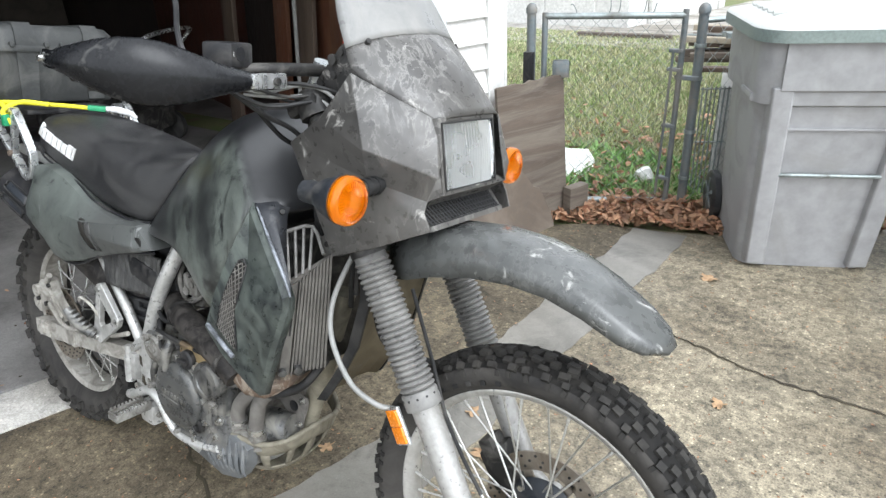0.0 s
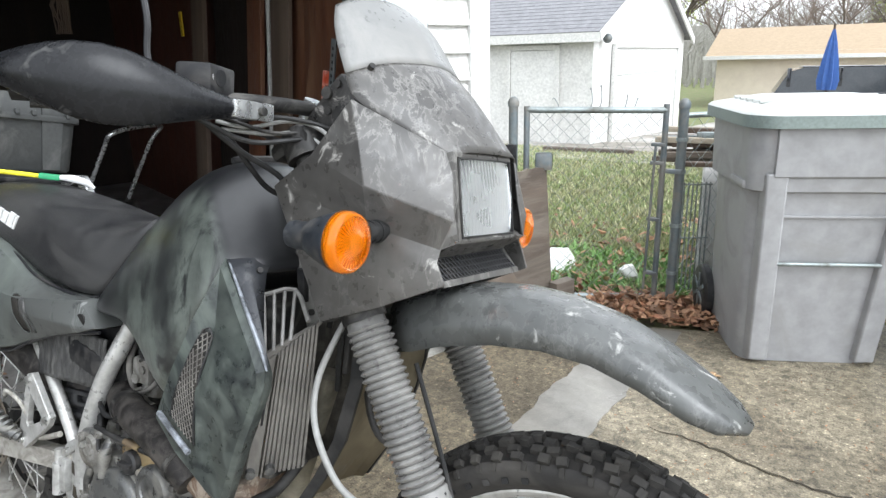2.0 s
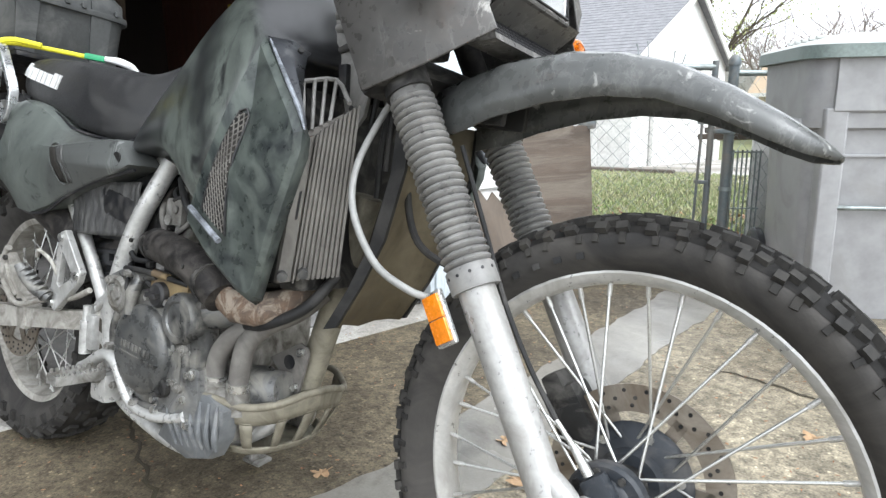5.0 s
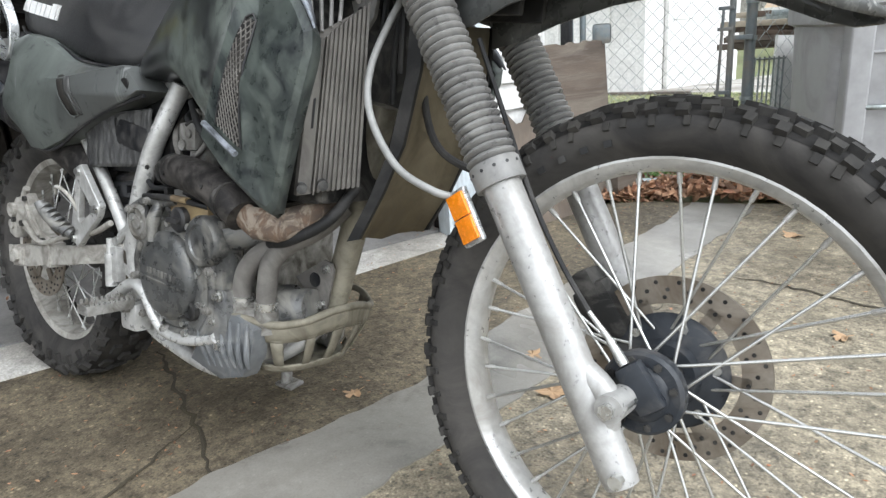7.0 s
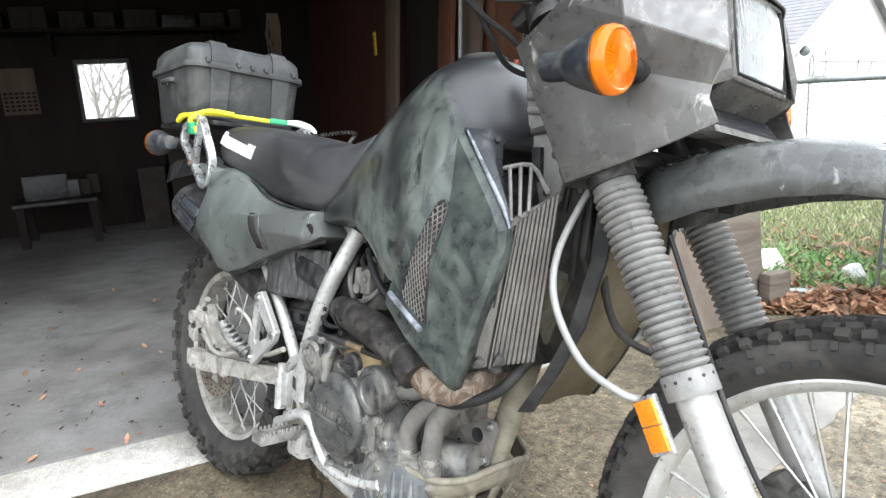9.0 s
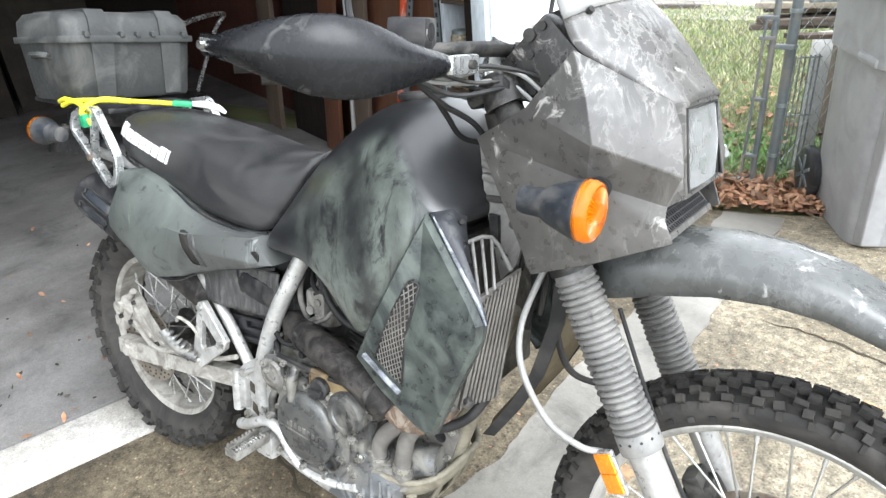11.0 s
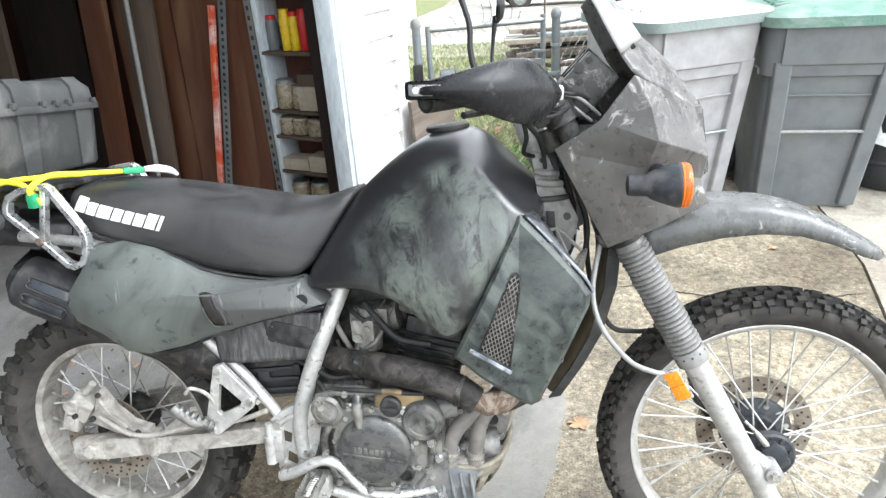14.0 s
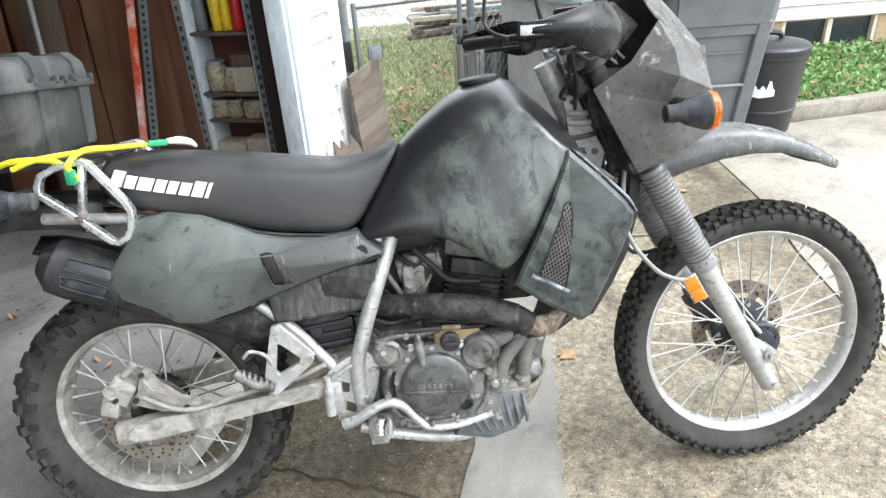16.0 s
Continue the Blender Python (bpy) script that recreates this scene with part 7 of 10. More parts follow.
cables += [([(0.99, -0.20, 1.062), (1.05, -0.15, 1.072), (1.105, -0.10, 1.058), (1.135, -0.05, 1.02)], 0.0042, "black_hose"),
           ([(1.0, -0.17, 1.05), (1.06, -0.13, 1.035), (1.11, -0.09, 1.02), (1.12, -0.03, 0.97)], 0.0036, "black_hose"),
           ([(1.055, -0.05, 0.95), (1.07, -0.06, 0.90), (1.085, -0.06, 0.84), (1.075, -0.06, 0.76)], 0.006, "black_hose"),
           ([(1.06, -0.04, 0.94), (1.09, -0.05, 0.88), (1.11, -0.06, 0.81), (1.10, -0.06, 0.73), (1.09, -0.05, 0.66)], 0.007, "black_hose"),
           ([(1.075, -0.05, 0.92), (1.115, -0.07, 0.86), (1.13, -0.08, 0.78), (1.12, -0.07, 0.70)], 0.0065, "black_hose")]
for pts, r, mat in cables:
    bm = bmesh.new()
    tube(bm, pts, r * 0.8, 8, 6)
    part("cable", bm, M[mat], bike)
bm = bmesh.new()
box(bm, (1.085, 0.01, 0.93), (0.05, 0.14, 0.09), 0.012)
box(bm, (1.105, -0.05, 0.99), (0.05, 0.10, 0.05), 0.01)
part("headlight_wiring", bm, M["darkmetal"], bike, "grimy wiring behind the headlight")

# frame
def pipe(name, pts, r, material, parent=None, label="", steps=6, n=12):
    bm = bmesh.new()
    tube(bm, pts, r, n, steps)
    return part(name, bm, material, parent or bike, label)


for side in (-1, 1):
    pipe("frame_tube", [(0.612, side * 0.078, 0.690), (0.592, side * 0.094, 0.640), (0.560, side * 0.112, 0.561), (0.527, side * 0.119, 0.47), (0.508, side * 0.119, 0.39), (0.512, side * 0.113, 0.285)], 0.0175, M["frame"], label="silver frame down tube")
    pipe("subframe_tube", [(0.18, side * 0.085, 0.70), (0.305, side * 0.100, 0.578), (0.370, side * 0.106, 0.517), (0.433, side * 0.108, 0.437), (0.462, side * 0.110, 0.398)], 0.0125, M["frame"], label="silver subframe tube")
    pipe("seat_rail", [(-0.10, side * 0.085, 0.80), (0.15, side * 0.088, 0.775), (0.40, side * 0.085, 0.715), (0.62, side * 0.07, 0.68)], 0.0125, M["frame"])
    pipe("cradle_tube", [(0.50, side * 0.105, 0.245), (0.60, side * 0.11, 0.215), (0.74, side * 0.10, 0.19), (0.84, side * 0.075, 0.225), (0.895, side * 0.04, 0.262), (0.918, side * 0.008, 0.31)], 0.0145, M["frame"])
    bm = bmesh.new()
    prism(bm, [(0.430, 0.385), (0.450, 0.408), (0.487, 0.431), (0.532, 0.446), (0.556, 0.415), (0.560, 0.380), (0.538, 0.319), (0.515, 0.288), (0.480, 0.272), (0.452, 0.274), (0.446, 0.300), (0.436, 0.335)], side * 0.098, side * 0.122, 0.004)
    pv = part("pivot_plate", bm, M["frame"], bike, "cast silver swingarm pivot plate")
    for x, z, r in ((0.545, 0.395, 0.010), (0.458, 0.392, 0.009), (0.462, 0.290, 0.009), (0.520, 0.325, 0.009), (0.448, 0.340, 0.008)):
        bm = bmesh.new()
        cyl(bm, (x, side * 0.120, z), (x, side * 0.132, z), r, n=8)
        part("frame_bolt", bm, M["steel"], pv)
    for line in ([(0.470, 0.375), (0.488, 0.368), (0.484, 0.345), (0.468, 0.350)], [(0.476, 0.325), (0.500, 0.312), (0.492, 0.292), (0.472, 0.302)], [(0.505, 0.400), (0.520, 0.405), (0.526, 0.380), (0.512, 0.372)]):
        bm = bmesh.new()
        prism(bm, line, side * 0.118, side * 0.1232, 0.001)
        part("plate_opening", bm, M["crack"], pv, "dark opening in the plate")
    pipe("plate_rib", [(0.440, side * 0.124, 0.372), (0.480, side * 0.126, 0.405), (0.525, side * 0.125, 0.425)], 0.006, M["frame"], pv)
    # swingarm
    bm = bmesh.new()
    prism(bm, [(-0.048, 0.320), (0.02, 0.330), (0.153, 0.341), (0.30, 0.361), (0.47, 0.388), (0.47, 0.348), (0.30, 0.322), (0.150, 0.299), (0.03, 0.279), (-0.036, 0.272)], side * 0.094, side * 0.126, 0.005)
    sw = part("swingarm", bm, M["mudrim"], bike, "mud-dusted box-section swingarm")
    bm = bmesh.new()
    cyl(bm, (0.002, side * 0.124, 0.303), (0.002, side * 0.140, 0.303), 0.016, n=6)
    box(bm, (-0.005, side * 0.128, 0.303), (0.075, 0.006, 0.042), 0.003)
    part("axle_adjuster", bm, M["mudrim"], sw)
    bm = bmesh.new()
    box(bm, (0.155, side * 0.110, 0.322), (0.020, 0.038, 0.056), 0.004, None)
    part("hose_clip", bm, M["mudrim"], sw)
    # pillion peg bracket
    bm = bmesh.new()
    tri_o = [(0.336, 0.530), (0.355, 0.536), (0.423, 0.458), (0.414, 0.436), (0.326, 0.364), (0.298, 0.380)]
    tri_i = [(0.345, 0.490), (0.351, 0.488), (0.390, 0.450), (0.385, 0.440), (0.340, 0.417), (0.333, 0.424)]
    for y in (0,):
        oa = [bm.verts.new((x, side * 0.128, z)) for x, z in tri_o]
        ia = [bm.verts.new((x, side * 0.128, z)) for x, z in tri_i]
        ob_ = [bm.verts.new((x, side * 0.142, z)) for x, z in tri_o]
        ib = [bm.verts.new((x, side * 0.142, z)) for x, z in tri_i]
        for i in range(6):
            j = (i + 1) % 6
            bm.faces.new((oa[i], oa[j], ia[j], ia[i]))
            bm.faces.new((ob_[j], ob_[i], ib[i], ib[j]))
            bm.faces.new((oa[j], oa[i], ob_[i], ob_[j]))
            bm.faces.new((ia[i], ia[j], ib[j], ib[i]))
    pb = part("peg_bracket", bm, M["frame"], bike, "triangular silver pillion peg bracket")
    rounded(pb, 0.002)
    for x, z in ((0.345, 0.520), (0.409, 0.450), (0.315, 0.382)):
        bm = bmesh.new()
        cyl(bm, (x, side * 0.140, z), (x, side * 0.148, z), 0.008, n=8)
        part("bracket_bolt", bm, M["steel"], pb)
    bm = bmesh.new()
    tube(bm, [(0.322, side * 0.150, 0.392), (0.300, side * 0.168, 0.408), (0.272, side * 0.178, 0.432), (0.255, side * 0.180, 0.452)], 0.011, 10, 4)
    part("pillion_peg", bm, M["engine"], pb, "folded ribbed pillion peg")
    for i in range(6):
        p = Vector((0.318, side * 0.155, 0.396)).lerp(Vector((0.258, side * 0.179, 0.448)), i / 6)
        q = Vector((0.318, side * 0.155, 0.396)).lerp(Vector((0.258, side * 0.179, 0.448)), i / 6 + 0.07)
        bm = bmesh.new()
        cyl(bm, p, q, 0.0145, n=10)
        part("peg_rib", bm, M["engine"], pb)
    pipe("peg_loop", [(0.33, side * 0.135, 0.43), (0.318, side * 0.15, 0.47), (0.29, side * 0.16, 0.487), (0.272, side * 0.155, 0.472)], 0.004, M["mudrim"], pb)
pipe("axle_rod", [(0.002, -0.13, 0.303), (0.002, 0.13, 0.303)], 0.009, M["steel"], steps=1)
pipe("front_axle_rod", [(1.485, -0.12, 0.329), (1.485, 0.12, 0.329)], 0.008, M["steel"], steps=1)

# rear brake on the near side
bm = bmesh.new()
box(bm, (0, 0, 0), (0.058, 0.050, 0.062), 0.010, pose(-0.020, -0.092, 0.400, 0, 35, 0))
box(bm, (0, 0, 0), (0.040, 0.030, 0.050), 0.008, pose(-0.048, -0.102, 0.366, 0, 20, 0))
cyl(bm, (-0.034, -0.112, 0.408), (-0.034, -0.126, 0.408), 0.017, n=16)
cyl(bm, (-0.046, -0.110, 0.372), (-0.046, -0.122, 0.372), 0.012, n=14)
cyl(bm, (-0.006, -0.105, 0.436), (0.020, -0.108, 0.462), 0.008, n=10)
part("rear_caliper", bm, M["mudrim"], bike, "mud-caked rear brake caliper")
bm = bmesh.new()
prism(bm, [(0.030, 0.446), (0.042, 0.452), (0.062, 0.408), (0.102, 0.370), (0.150, 0.362), (0.150, 0.338), (0.068, 0.342), (0.004, 0.368), (0.004, 0.386), (0.024, 0.396)], -0.118, -0.096, 0.004)
part("caliper_bracket", bm, M["mudrim"], bike)
bm = bmesh.new()
prism(bm, [(0.040, 0.428), (0.056, 0.396), (0.098, 0.362), (0.094, 0.356), (0.048, 0.388), (0.034, 0.420)], -0.123, -0.117, 0.002)
part("bracket_rib", bm, M["mudrim"], bike)
for x, z, r in ((-0.030, 0.384, 0.006), (0.014, 0.380, 0.007), (0.120, 0.350, 0.007), (0.038, 0.440, 0.006)):
    bm = bmesh.new()
    cyl(bm, (x, -0.116, z), (x, -0.125, z), r, n=8)
    part("caliper_bolt", bm, M["darkmetal"], bike)
pipe("rear_brake_hose", [(0.03, -0.12, 0.385), (0.10, -0.128, 0.352), (0.16, -0.132, 0.352), (0.25, -0.132, 0.375), (0.37, -0.13, 0.398), (0.44, -0.13, 0.425)], 0.006, M["mudrim"])
bm = bmesh.new()
cyl(bm, (0.44, -0.132, 0.300), (0.44, -0.132, 0.365), 0.012, n=12)
cyl(bm, (0.44, -0.132, 0.365), (0.44, -0.132, 0.395), 0.008, n=10)
box(bm, (0.455, -0.126, 0.345), (0.03, 0.022, 0.07), 0.005)
part("rear_master_cylinder", bm, M["frame"], bike)
pipe("rear_spring", [(0.30, 0.0, 0.42), (0.36, 0.0, 0.62)], 0.032, M["darkmetal"], steps=1)
bm = bmesh.new()
secs = []
for x, z, w in ((-0.16, 0.745, 0.07), (0.0, 0.70, 0.08), (0.12, 0.62, 0.085), (0.24, 0.53, 0.085), (0.32, 0.44, 0.07)):
    secs.append([Vector((x + 0.01, -w, z - 0.02)), Vector((x, 0, z)), Vector((x + 0.01, w, z - 0.02))])
loft(bm, secs, close_ends=False, closed=False)
thicken(part("rear_mudguard", bm, M["blackplastic"], bike, "black plastic rear inner mudguard"), 0.004)
bm = bmesh.new()
secs = []
for x, z, w in ((-0.42, 0.80, 0.05), (-0.32, 0.815, 0.07), (-0.15, 0.83, 0.085), (0.02, 0.82, 0.09)):
    secs.append([Vector((x, -w, z - 0.05)), Vector((x, -w * 0.85, z)), Vector((x, 0, z + 0.012)), Vector((x, w * 0.85, z)), Vector((x, w, z - 0.05))])
loft(bm, secs, close_ends=False, closed=False)
thicken(part("rear_fender", bm, M["blackplastic"], bike, "black plastic rear fender"), 0.005)

# chain guard and chain slider on the far side of the wheel
bm = bmesh.new()
prism(bm, [(0.13, 0.375), (0.17, 0.425), (0.24, 0.452), (0.33, 0.445), (0.36, 0.40), (0.34, 0.37), (0.22, 0.365)], 0.072, 0.088, 0.004)
part("chain_guard", bm, M["blackplastic"], bike, "black plastic chain guard")
# engine
bm = bmesh.new()
box(bm, (0.675, 0, 0.345), (0.30, 0.22, 0.22), 0.03)
box(bm, (0.60, 0, 0.42), (0.14, 0.20, 0.12), 0.03)
crank = part("crankcase", bm, M["alloy"], bike, "dirty cast engine crankcase")
bm = bmesh.new()
box(bm, (0, 0, 0), (0.12, 0.13, 0.16), 0.006, pose(0.775, 0, 0.475, 0, 12, 0) @ pose(0, 0, 0.06))
barrel = part("cylinder", bm, M["darkmetal"], bike, "dark finned cylinder")
for i in range(7):
    bm = bmesh.new()
    box(bm, (0, 0, 0), (0.140, 0.148, 0.0035), 0.001, pose(0.775, 0, 0.475, 0, 12, 0) @ pose(0, 0, 0.02 + 0.014 * i))
    part("cooling_fin", bm, M["darkmetal"], barrel)
bm = bmesh.new()
box(bm, (0, 0, 0), (0.17, 0.16, 0.09), 0.02, pose(0.775, 0, 0.475, 0, 12, 0) @ pose(0, 0, 0.19))
part("cylinder_head", bm, M["engine"], bike, "oily dark cylinder head")
axis = pose(0, 0, 0, 90, 0, 0)
bm = bmesh.new()
caps(bm, revolve(bm, [(0.098, 0.0), (0.098, 0.024), (0.093, 0.034), (0.080, 0.036)], 40, Matrix.Translation((0.682, -0.118, 0.362)) @ axis))
box(bm, (0.765, -0.128, 0.405), (0.12, 0.05, 0.13), 0.02)
box(bm, (0.77, -0.128, 0.30), (0.13, 0.05, 0.12), 0.02)
box(bm, (0.605, -0.128, 0.43), (0.09, 0.05, 0.07), 0.02)
cc = part("clutch_case", bm, M["engine"], bike, "oily grey clutch case")
bm = bmesh.new()
caps(bm, revolve(bm, [(0.078, 0.028), (0.078, 0.044), (0.074, 0.050), (0.066, 0.053), (0.05, 0.055), (0.02, 0.056)], 44, Matrix.Translation((0.681, -0.118, 0.361)) @ axis))
cap = part("clutch_cover", bm, M["clutch"], cc, "round dark clutch cover with a raised maker's panel")
bm = bmesh.new()
for i in range(8):
    box(bm, (-0.042 + 0.0120 * i, -0.1745, 0.004), (0.0075, 0.003, 0.012), 0.001, pose(0.683, 0, 0.361, 0, 5, 0))
box(bm, (0, -0.1725, -0.010), (0.132, 0.006, 0.003), 0.001, pose(0.683, 0, 0.361, 0, 5, 0))
part("cover_lettering", bm, M["engine"], cc, "raised plain bars")
for i in range(9):
    a = 2 * math.pi * (i + 0.3) / 9
    bm = bmesh.new()
    cyl(bm, (0.682 + 0.089 * math.cos(a), -0.146, 0.362 + 0.089 * math.sin(a)), (0.682 + 0.089 * math.cos(a), -0.158, 0.362 + 0.089 * math.sin(a)), 0.0055, n=8)
    part("case_bolt", bm, M["steel"], cc)
bm = bmesh.new()
caps(bm, revolve(bm, [(0.044, 0.0), (0.044, 0.020), (0.039, 0.026), (0.03, 0.026), (0.028, 0.023)], 28, Matrix.Translation((0.785, -0.140, 0.432)) @ axis))
part("oil_filter_cover", bm, M["engine"], cc)
bm = bmesh.new()
caps(bm, revolve(bm, [(0.034, 0.0), (0.034, 0.016), (0.026, 0.02), (0.024, 0.016), (0.013, 0.016), (0.012, 0.02)], 28, Matrix.Translation((0.582, -0.138, 0.444)) @ axis))
part("sprocket_boss", bm, M["alloy"], cc)
bm = bmesh.new()
caps(bm, revolve(bm, [(0.022, 0.0), (0.022, 0.012), (0.018, 0.016)], 20, Matrix.Translation((0.720, -0.150, 0.462)) @ axis))
box(bm, (0.72, -0.170, 0.462), (0.03, 0.012, 0.009), 0.002)
part("oil_cap", bm, M["blackplastic"], cc, "black oil filler cap")
bm = bmesh.new()
box(bm, (0.738, -0.146, 0.468), (0.105, 0.012, 0.052), 0.012)
part("oil_stain_plate", bm, M["oilstain"], cc, "oil-browned casting round the filler")
bm = bmesh.new()
caps(bm, revolve(bm, [(0.017, 0.0), (0.017, 0.012), (0.012, 0.014), (0.011, 0.008)], 20, Matrix.Translation((0.746, -0.150, 0.308)) @ axis))
part("sight_glass", bm, M["darkmetal"], cc)
for pts, r in (([(0.56, -0.146, 0.470), (0.61, -0.150, 0.486), (0.66, -0.150, 0.484), (0.70, -0.150, 0.492)], 0.0075), ([(0.585, -0.148, 0.410), (0.570, -0.148, 0.375), (0.572, -0.145, 0.33), (0.592, -0.145, 0.285)], 0.008),
               ([(0.592, -0.145, 0.285), (0.64, -0.148, 0.262), (0.70, -0.148, 0.262), (0.745, -0.148, 0.272)], 0.0075), ([(0.800, -0.150, 0.405), (0.800, -0.152, 0.360), (0.792, -0.150, 0.31), (0.770, -0.150, 0.275)], 0.0085)):
    pipe("case_web", pts, r, M["engine"], cc)
for x, z, r in ((0.565, 0.466, 0.008), (0.625, 0.486, 0.007), (0.573, 0.345, 0.007), (0.60, 0.278, 0.007), (0.665, 0.262, 0.007), (0.80, 0.385, 0.008), (0.793, 0.318, 0.008)):
    bm = bmesh.new()
    cyl(bm, (x, -0.150, z), (x, -0.163, z), r, n=12)
    cyl(bm, (x, -0.160, z), (x, -0.167, z), r * 0.6, n=6)
    part("case_boss", bm, M["alloy"], cc)
pipe("clutch_arm", [(0.649, -0.15, 0.482), (0.652, -0.165, 0.455), (0.656, -0.172, 0.418)], [0.010, 0.012, 0.007], M["engine"], cc)
pipe("clutch_cable", [(0.60, -0.15, 0.492), (0.68, -0.16, 0.497), (0.76, -0.155, 0.492), (0.80, -0.14, 0.485)], 0.005, M["black_hose"], cc)
pipe("brass_fitting", [(0.705, -0.160, 0.4975), (0.745, -0.158, 0.4955)], 0.006, M["oilstain"], cc, steps=1)
# dark crowded space under the tank
bm = bmesh.new()
box(bm, (0.635, 0.035, 0.585), (0.20, 0.09, 0.20), 0.02)
part("air_duct", bm, M["darkmetal"], bike, "grimy rubber intake duct")
bm = bmesh.new()
box(bm, (0.875, 0.02, 0.575), (0.13, 0.12, 0.16), 0.02)
part("coolant_tank", bm, M["darkmetal"], bike, "grimy coolant tank behind the shroud")
for k, pts in enumerate(([(0.575, -0.05, 0.64), (0.60, -0.085, 0.60), (0.622, -0.09, 0.56), (0.63, -0.07, 0.51)], [(0.60, -0.04, 0.655), (0.645, -0.09, 0.63), (0.70, -0.085, 0.60), (0.73, -0.05, 0.56)],
                         [(0.585, -0.06, 0.56), (0.62, -0.095, 0.545), (0.68, -0.09, 0.575), (0.71, -0.06, 0.64)], [(0.66, -0.09, 0.66), (0.70, -0.105, 0.62), (0.735, -0.10, 0.585), (0.80, -0.10, 0.575)])):
    pipe("engine_hose", pts, (0.006, 0.005, 0.0045, 0.007)[k], M["black_hose" if k % 2 else "radguard"])
pipe("throttle_cable", [(0.70, -0.07, 0.66), (0.68, -0.09, 0.635), (0.655, -0.10, 0.62)], 0.003, M["rubber"])
for x, y, z, r in ((0.645, -0.098, 0.585, 0.010), (0.665, -0.098, 0.605, 0.008), (0.68, -0.092, 0.64, 0.009), (0.64, -0.095, 0.555, 0.008)):
    bm = bmesh.new()
    cyl(bm, (x, y + 0.02, z), (x, y - 0.006, z), r, n=10)
    part("carburettor_screw", bm, M["alloy"], bike)
# carburettor and airbox
bm = bmesh.new()
cyl(bm, (0.62, -0.03, 0.60), (0.72, -0.03, 0.615), 0.034, n=18)
cyl(bm, (0.655, -0.06, 0.55), (0.665, -0.055, 0.64), 0.03, n=18)
box(bm, (0.655, -0.085, 0.60), (0.05, 0.03, 0.05), 0.008)
box(bm, (0.69, -0.075, 0.625), (0.035, 0.03, 0.045), 0.006)
part("carburettor", bm, M["alloy"], bike, "dusty carburettor")
bm = bmesh.new()
box(bm, (0.45, 0, 0.60), (0.26, 0.17, 0.16), 0.02)
part("airbox", bm, M["blackplastic"], bike)
bm = bmesh.new()
box(bm, (0, 0, 0), (0.135, 0.03, 0.085), 0.01, pose(0.445, -0.070, 0.480, 0, -6, 0))
for i in range(3):
    box(bm, (0, 0, 0), (0.12, 0.012, 0.010), 0.003, pose(0.445, -0.088, 0.455 + 0.024 * i, 0, -6, 0))
box(bm, (0, 0, 0), (0.028, 0.012, 0.026), 0.004, pose(0.425, -0.089, 0.486, 0, -6, 0))
box(bm, (0, 0, 0), (0.018, 0.012, 0.026), 0.004, pose(0.50, -0.089, 0.505, 0, -6, 0))
part("battery_box", bm, M["blackplastic"], bike, "dusty black ribbed box")
bm = bmesh.new()
rp = random.Random(5)
rows = [[Vector((0.345 + 0.215 * u / 44 + 0.03 * v / 12 * (u / 44 - 0.5), -0.116 - 0.0010 * math.sin(u * 1.3 + 1.4 * math.sin(v * 0.8)) - 0.004 * math.sin(u * 0.14) - rp.uniform(0, 0.0022), 0.530 + 0.105 * v / 12 + 0.012 * u / 44)) for u in range(45)] for v in range(13)]
loft(bm, rows, close_ends=False, closed=False)
thicken(part("air_filter_panel", bm, M["dustpanel"], bike, "dust-caked crumpled black panel under the side cover"), 0.006)
for x, y, z in ((0.725, -0.152, 0.345), (0.815, -0.152, 0.345), (0.725, -0.152, 0.265), (0.818, -0.152, 0.262), (0.80, -0.152, 0.38), (0.572, -0.152, 0.452), (0.632, -0.152, 0.455), (0.745, -0.152, 0.452)):
    bm = bmesh.new()
    cyl(bm, (x, y, z), (x, y - 0.010, z), 0.0065, n=6)
    cyl(bm, (x, y + 0.004, z), (x, y - 0.002, z), 0.0095, n=12)
    part("case_bolt", bm, M["steel"], cc)
pipe("breather_hose", [(0.54, -0.105, 0.50), (0.57, -0.125, 0.475), (0.575, -0.135, 0.43), (0.56, -0.13, 0.37), (0.555, -0.12, 0.30)], 0.006, M["black_hose"])
pipe("wiring_loom", [(0.50, -0.10, 0.535), (0.56, -0.118, 0.515), (0.60, -0.125, 0.505), (0.66, -0.10, 0.515)], 0.005, M["black_hose"])
for (x, y, z), r in (((0.655, -0.124, 0.539), 0.0305), ((0.865, -0.164, 0.506), 0.0315)):
    bm = bmesh.new()
    cyl(bm, (x - 0.006, y + 0.001, z + 0.001), (x + 0.006, y - 0.001, z - 0.001), r, n=20)
    box(bm, (x, y - 0.012, z - r - 0.004), (0.012, 0.014, 0.012), 0.002)
    part("pipe_clamp", bm, M["darkmetal"], bike)
# exhaust
pipe("exhaust_pipe", [(0.53, -0.062, 0.528), (0.565, -0.074, 0.531), (0.61, -0.105, 0.536), (0.70, -0.140, 0.541), (0.78, -0.155, 0.533), (0.85, -0.163, 0.514), (0.896, -0.164, 0.486)], [0.024, 0.025, 0.0265, 0.029, 0.030, 0.030, 0.028], M["pipe"], label="sooty exhaust pipe with heat shield", n=18)
for i in range(4):
    p = Vector((0.62, -0.127, 0.540)).lerp(Vector((0.83, -0.162, 0.522)), i / 3)
    bm = bmesh.new()
    cyl(bm, p + Vector((0, -0.026, 0.004)), p + Vector((0, -0.030, 0.005)), 0.004, n=8)
    part("shield_screw", bm, M["darkmetal"], bike)
bm = bmesh.new()
secs = []
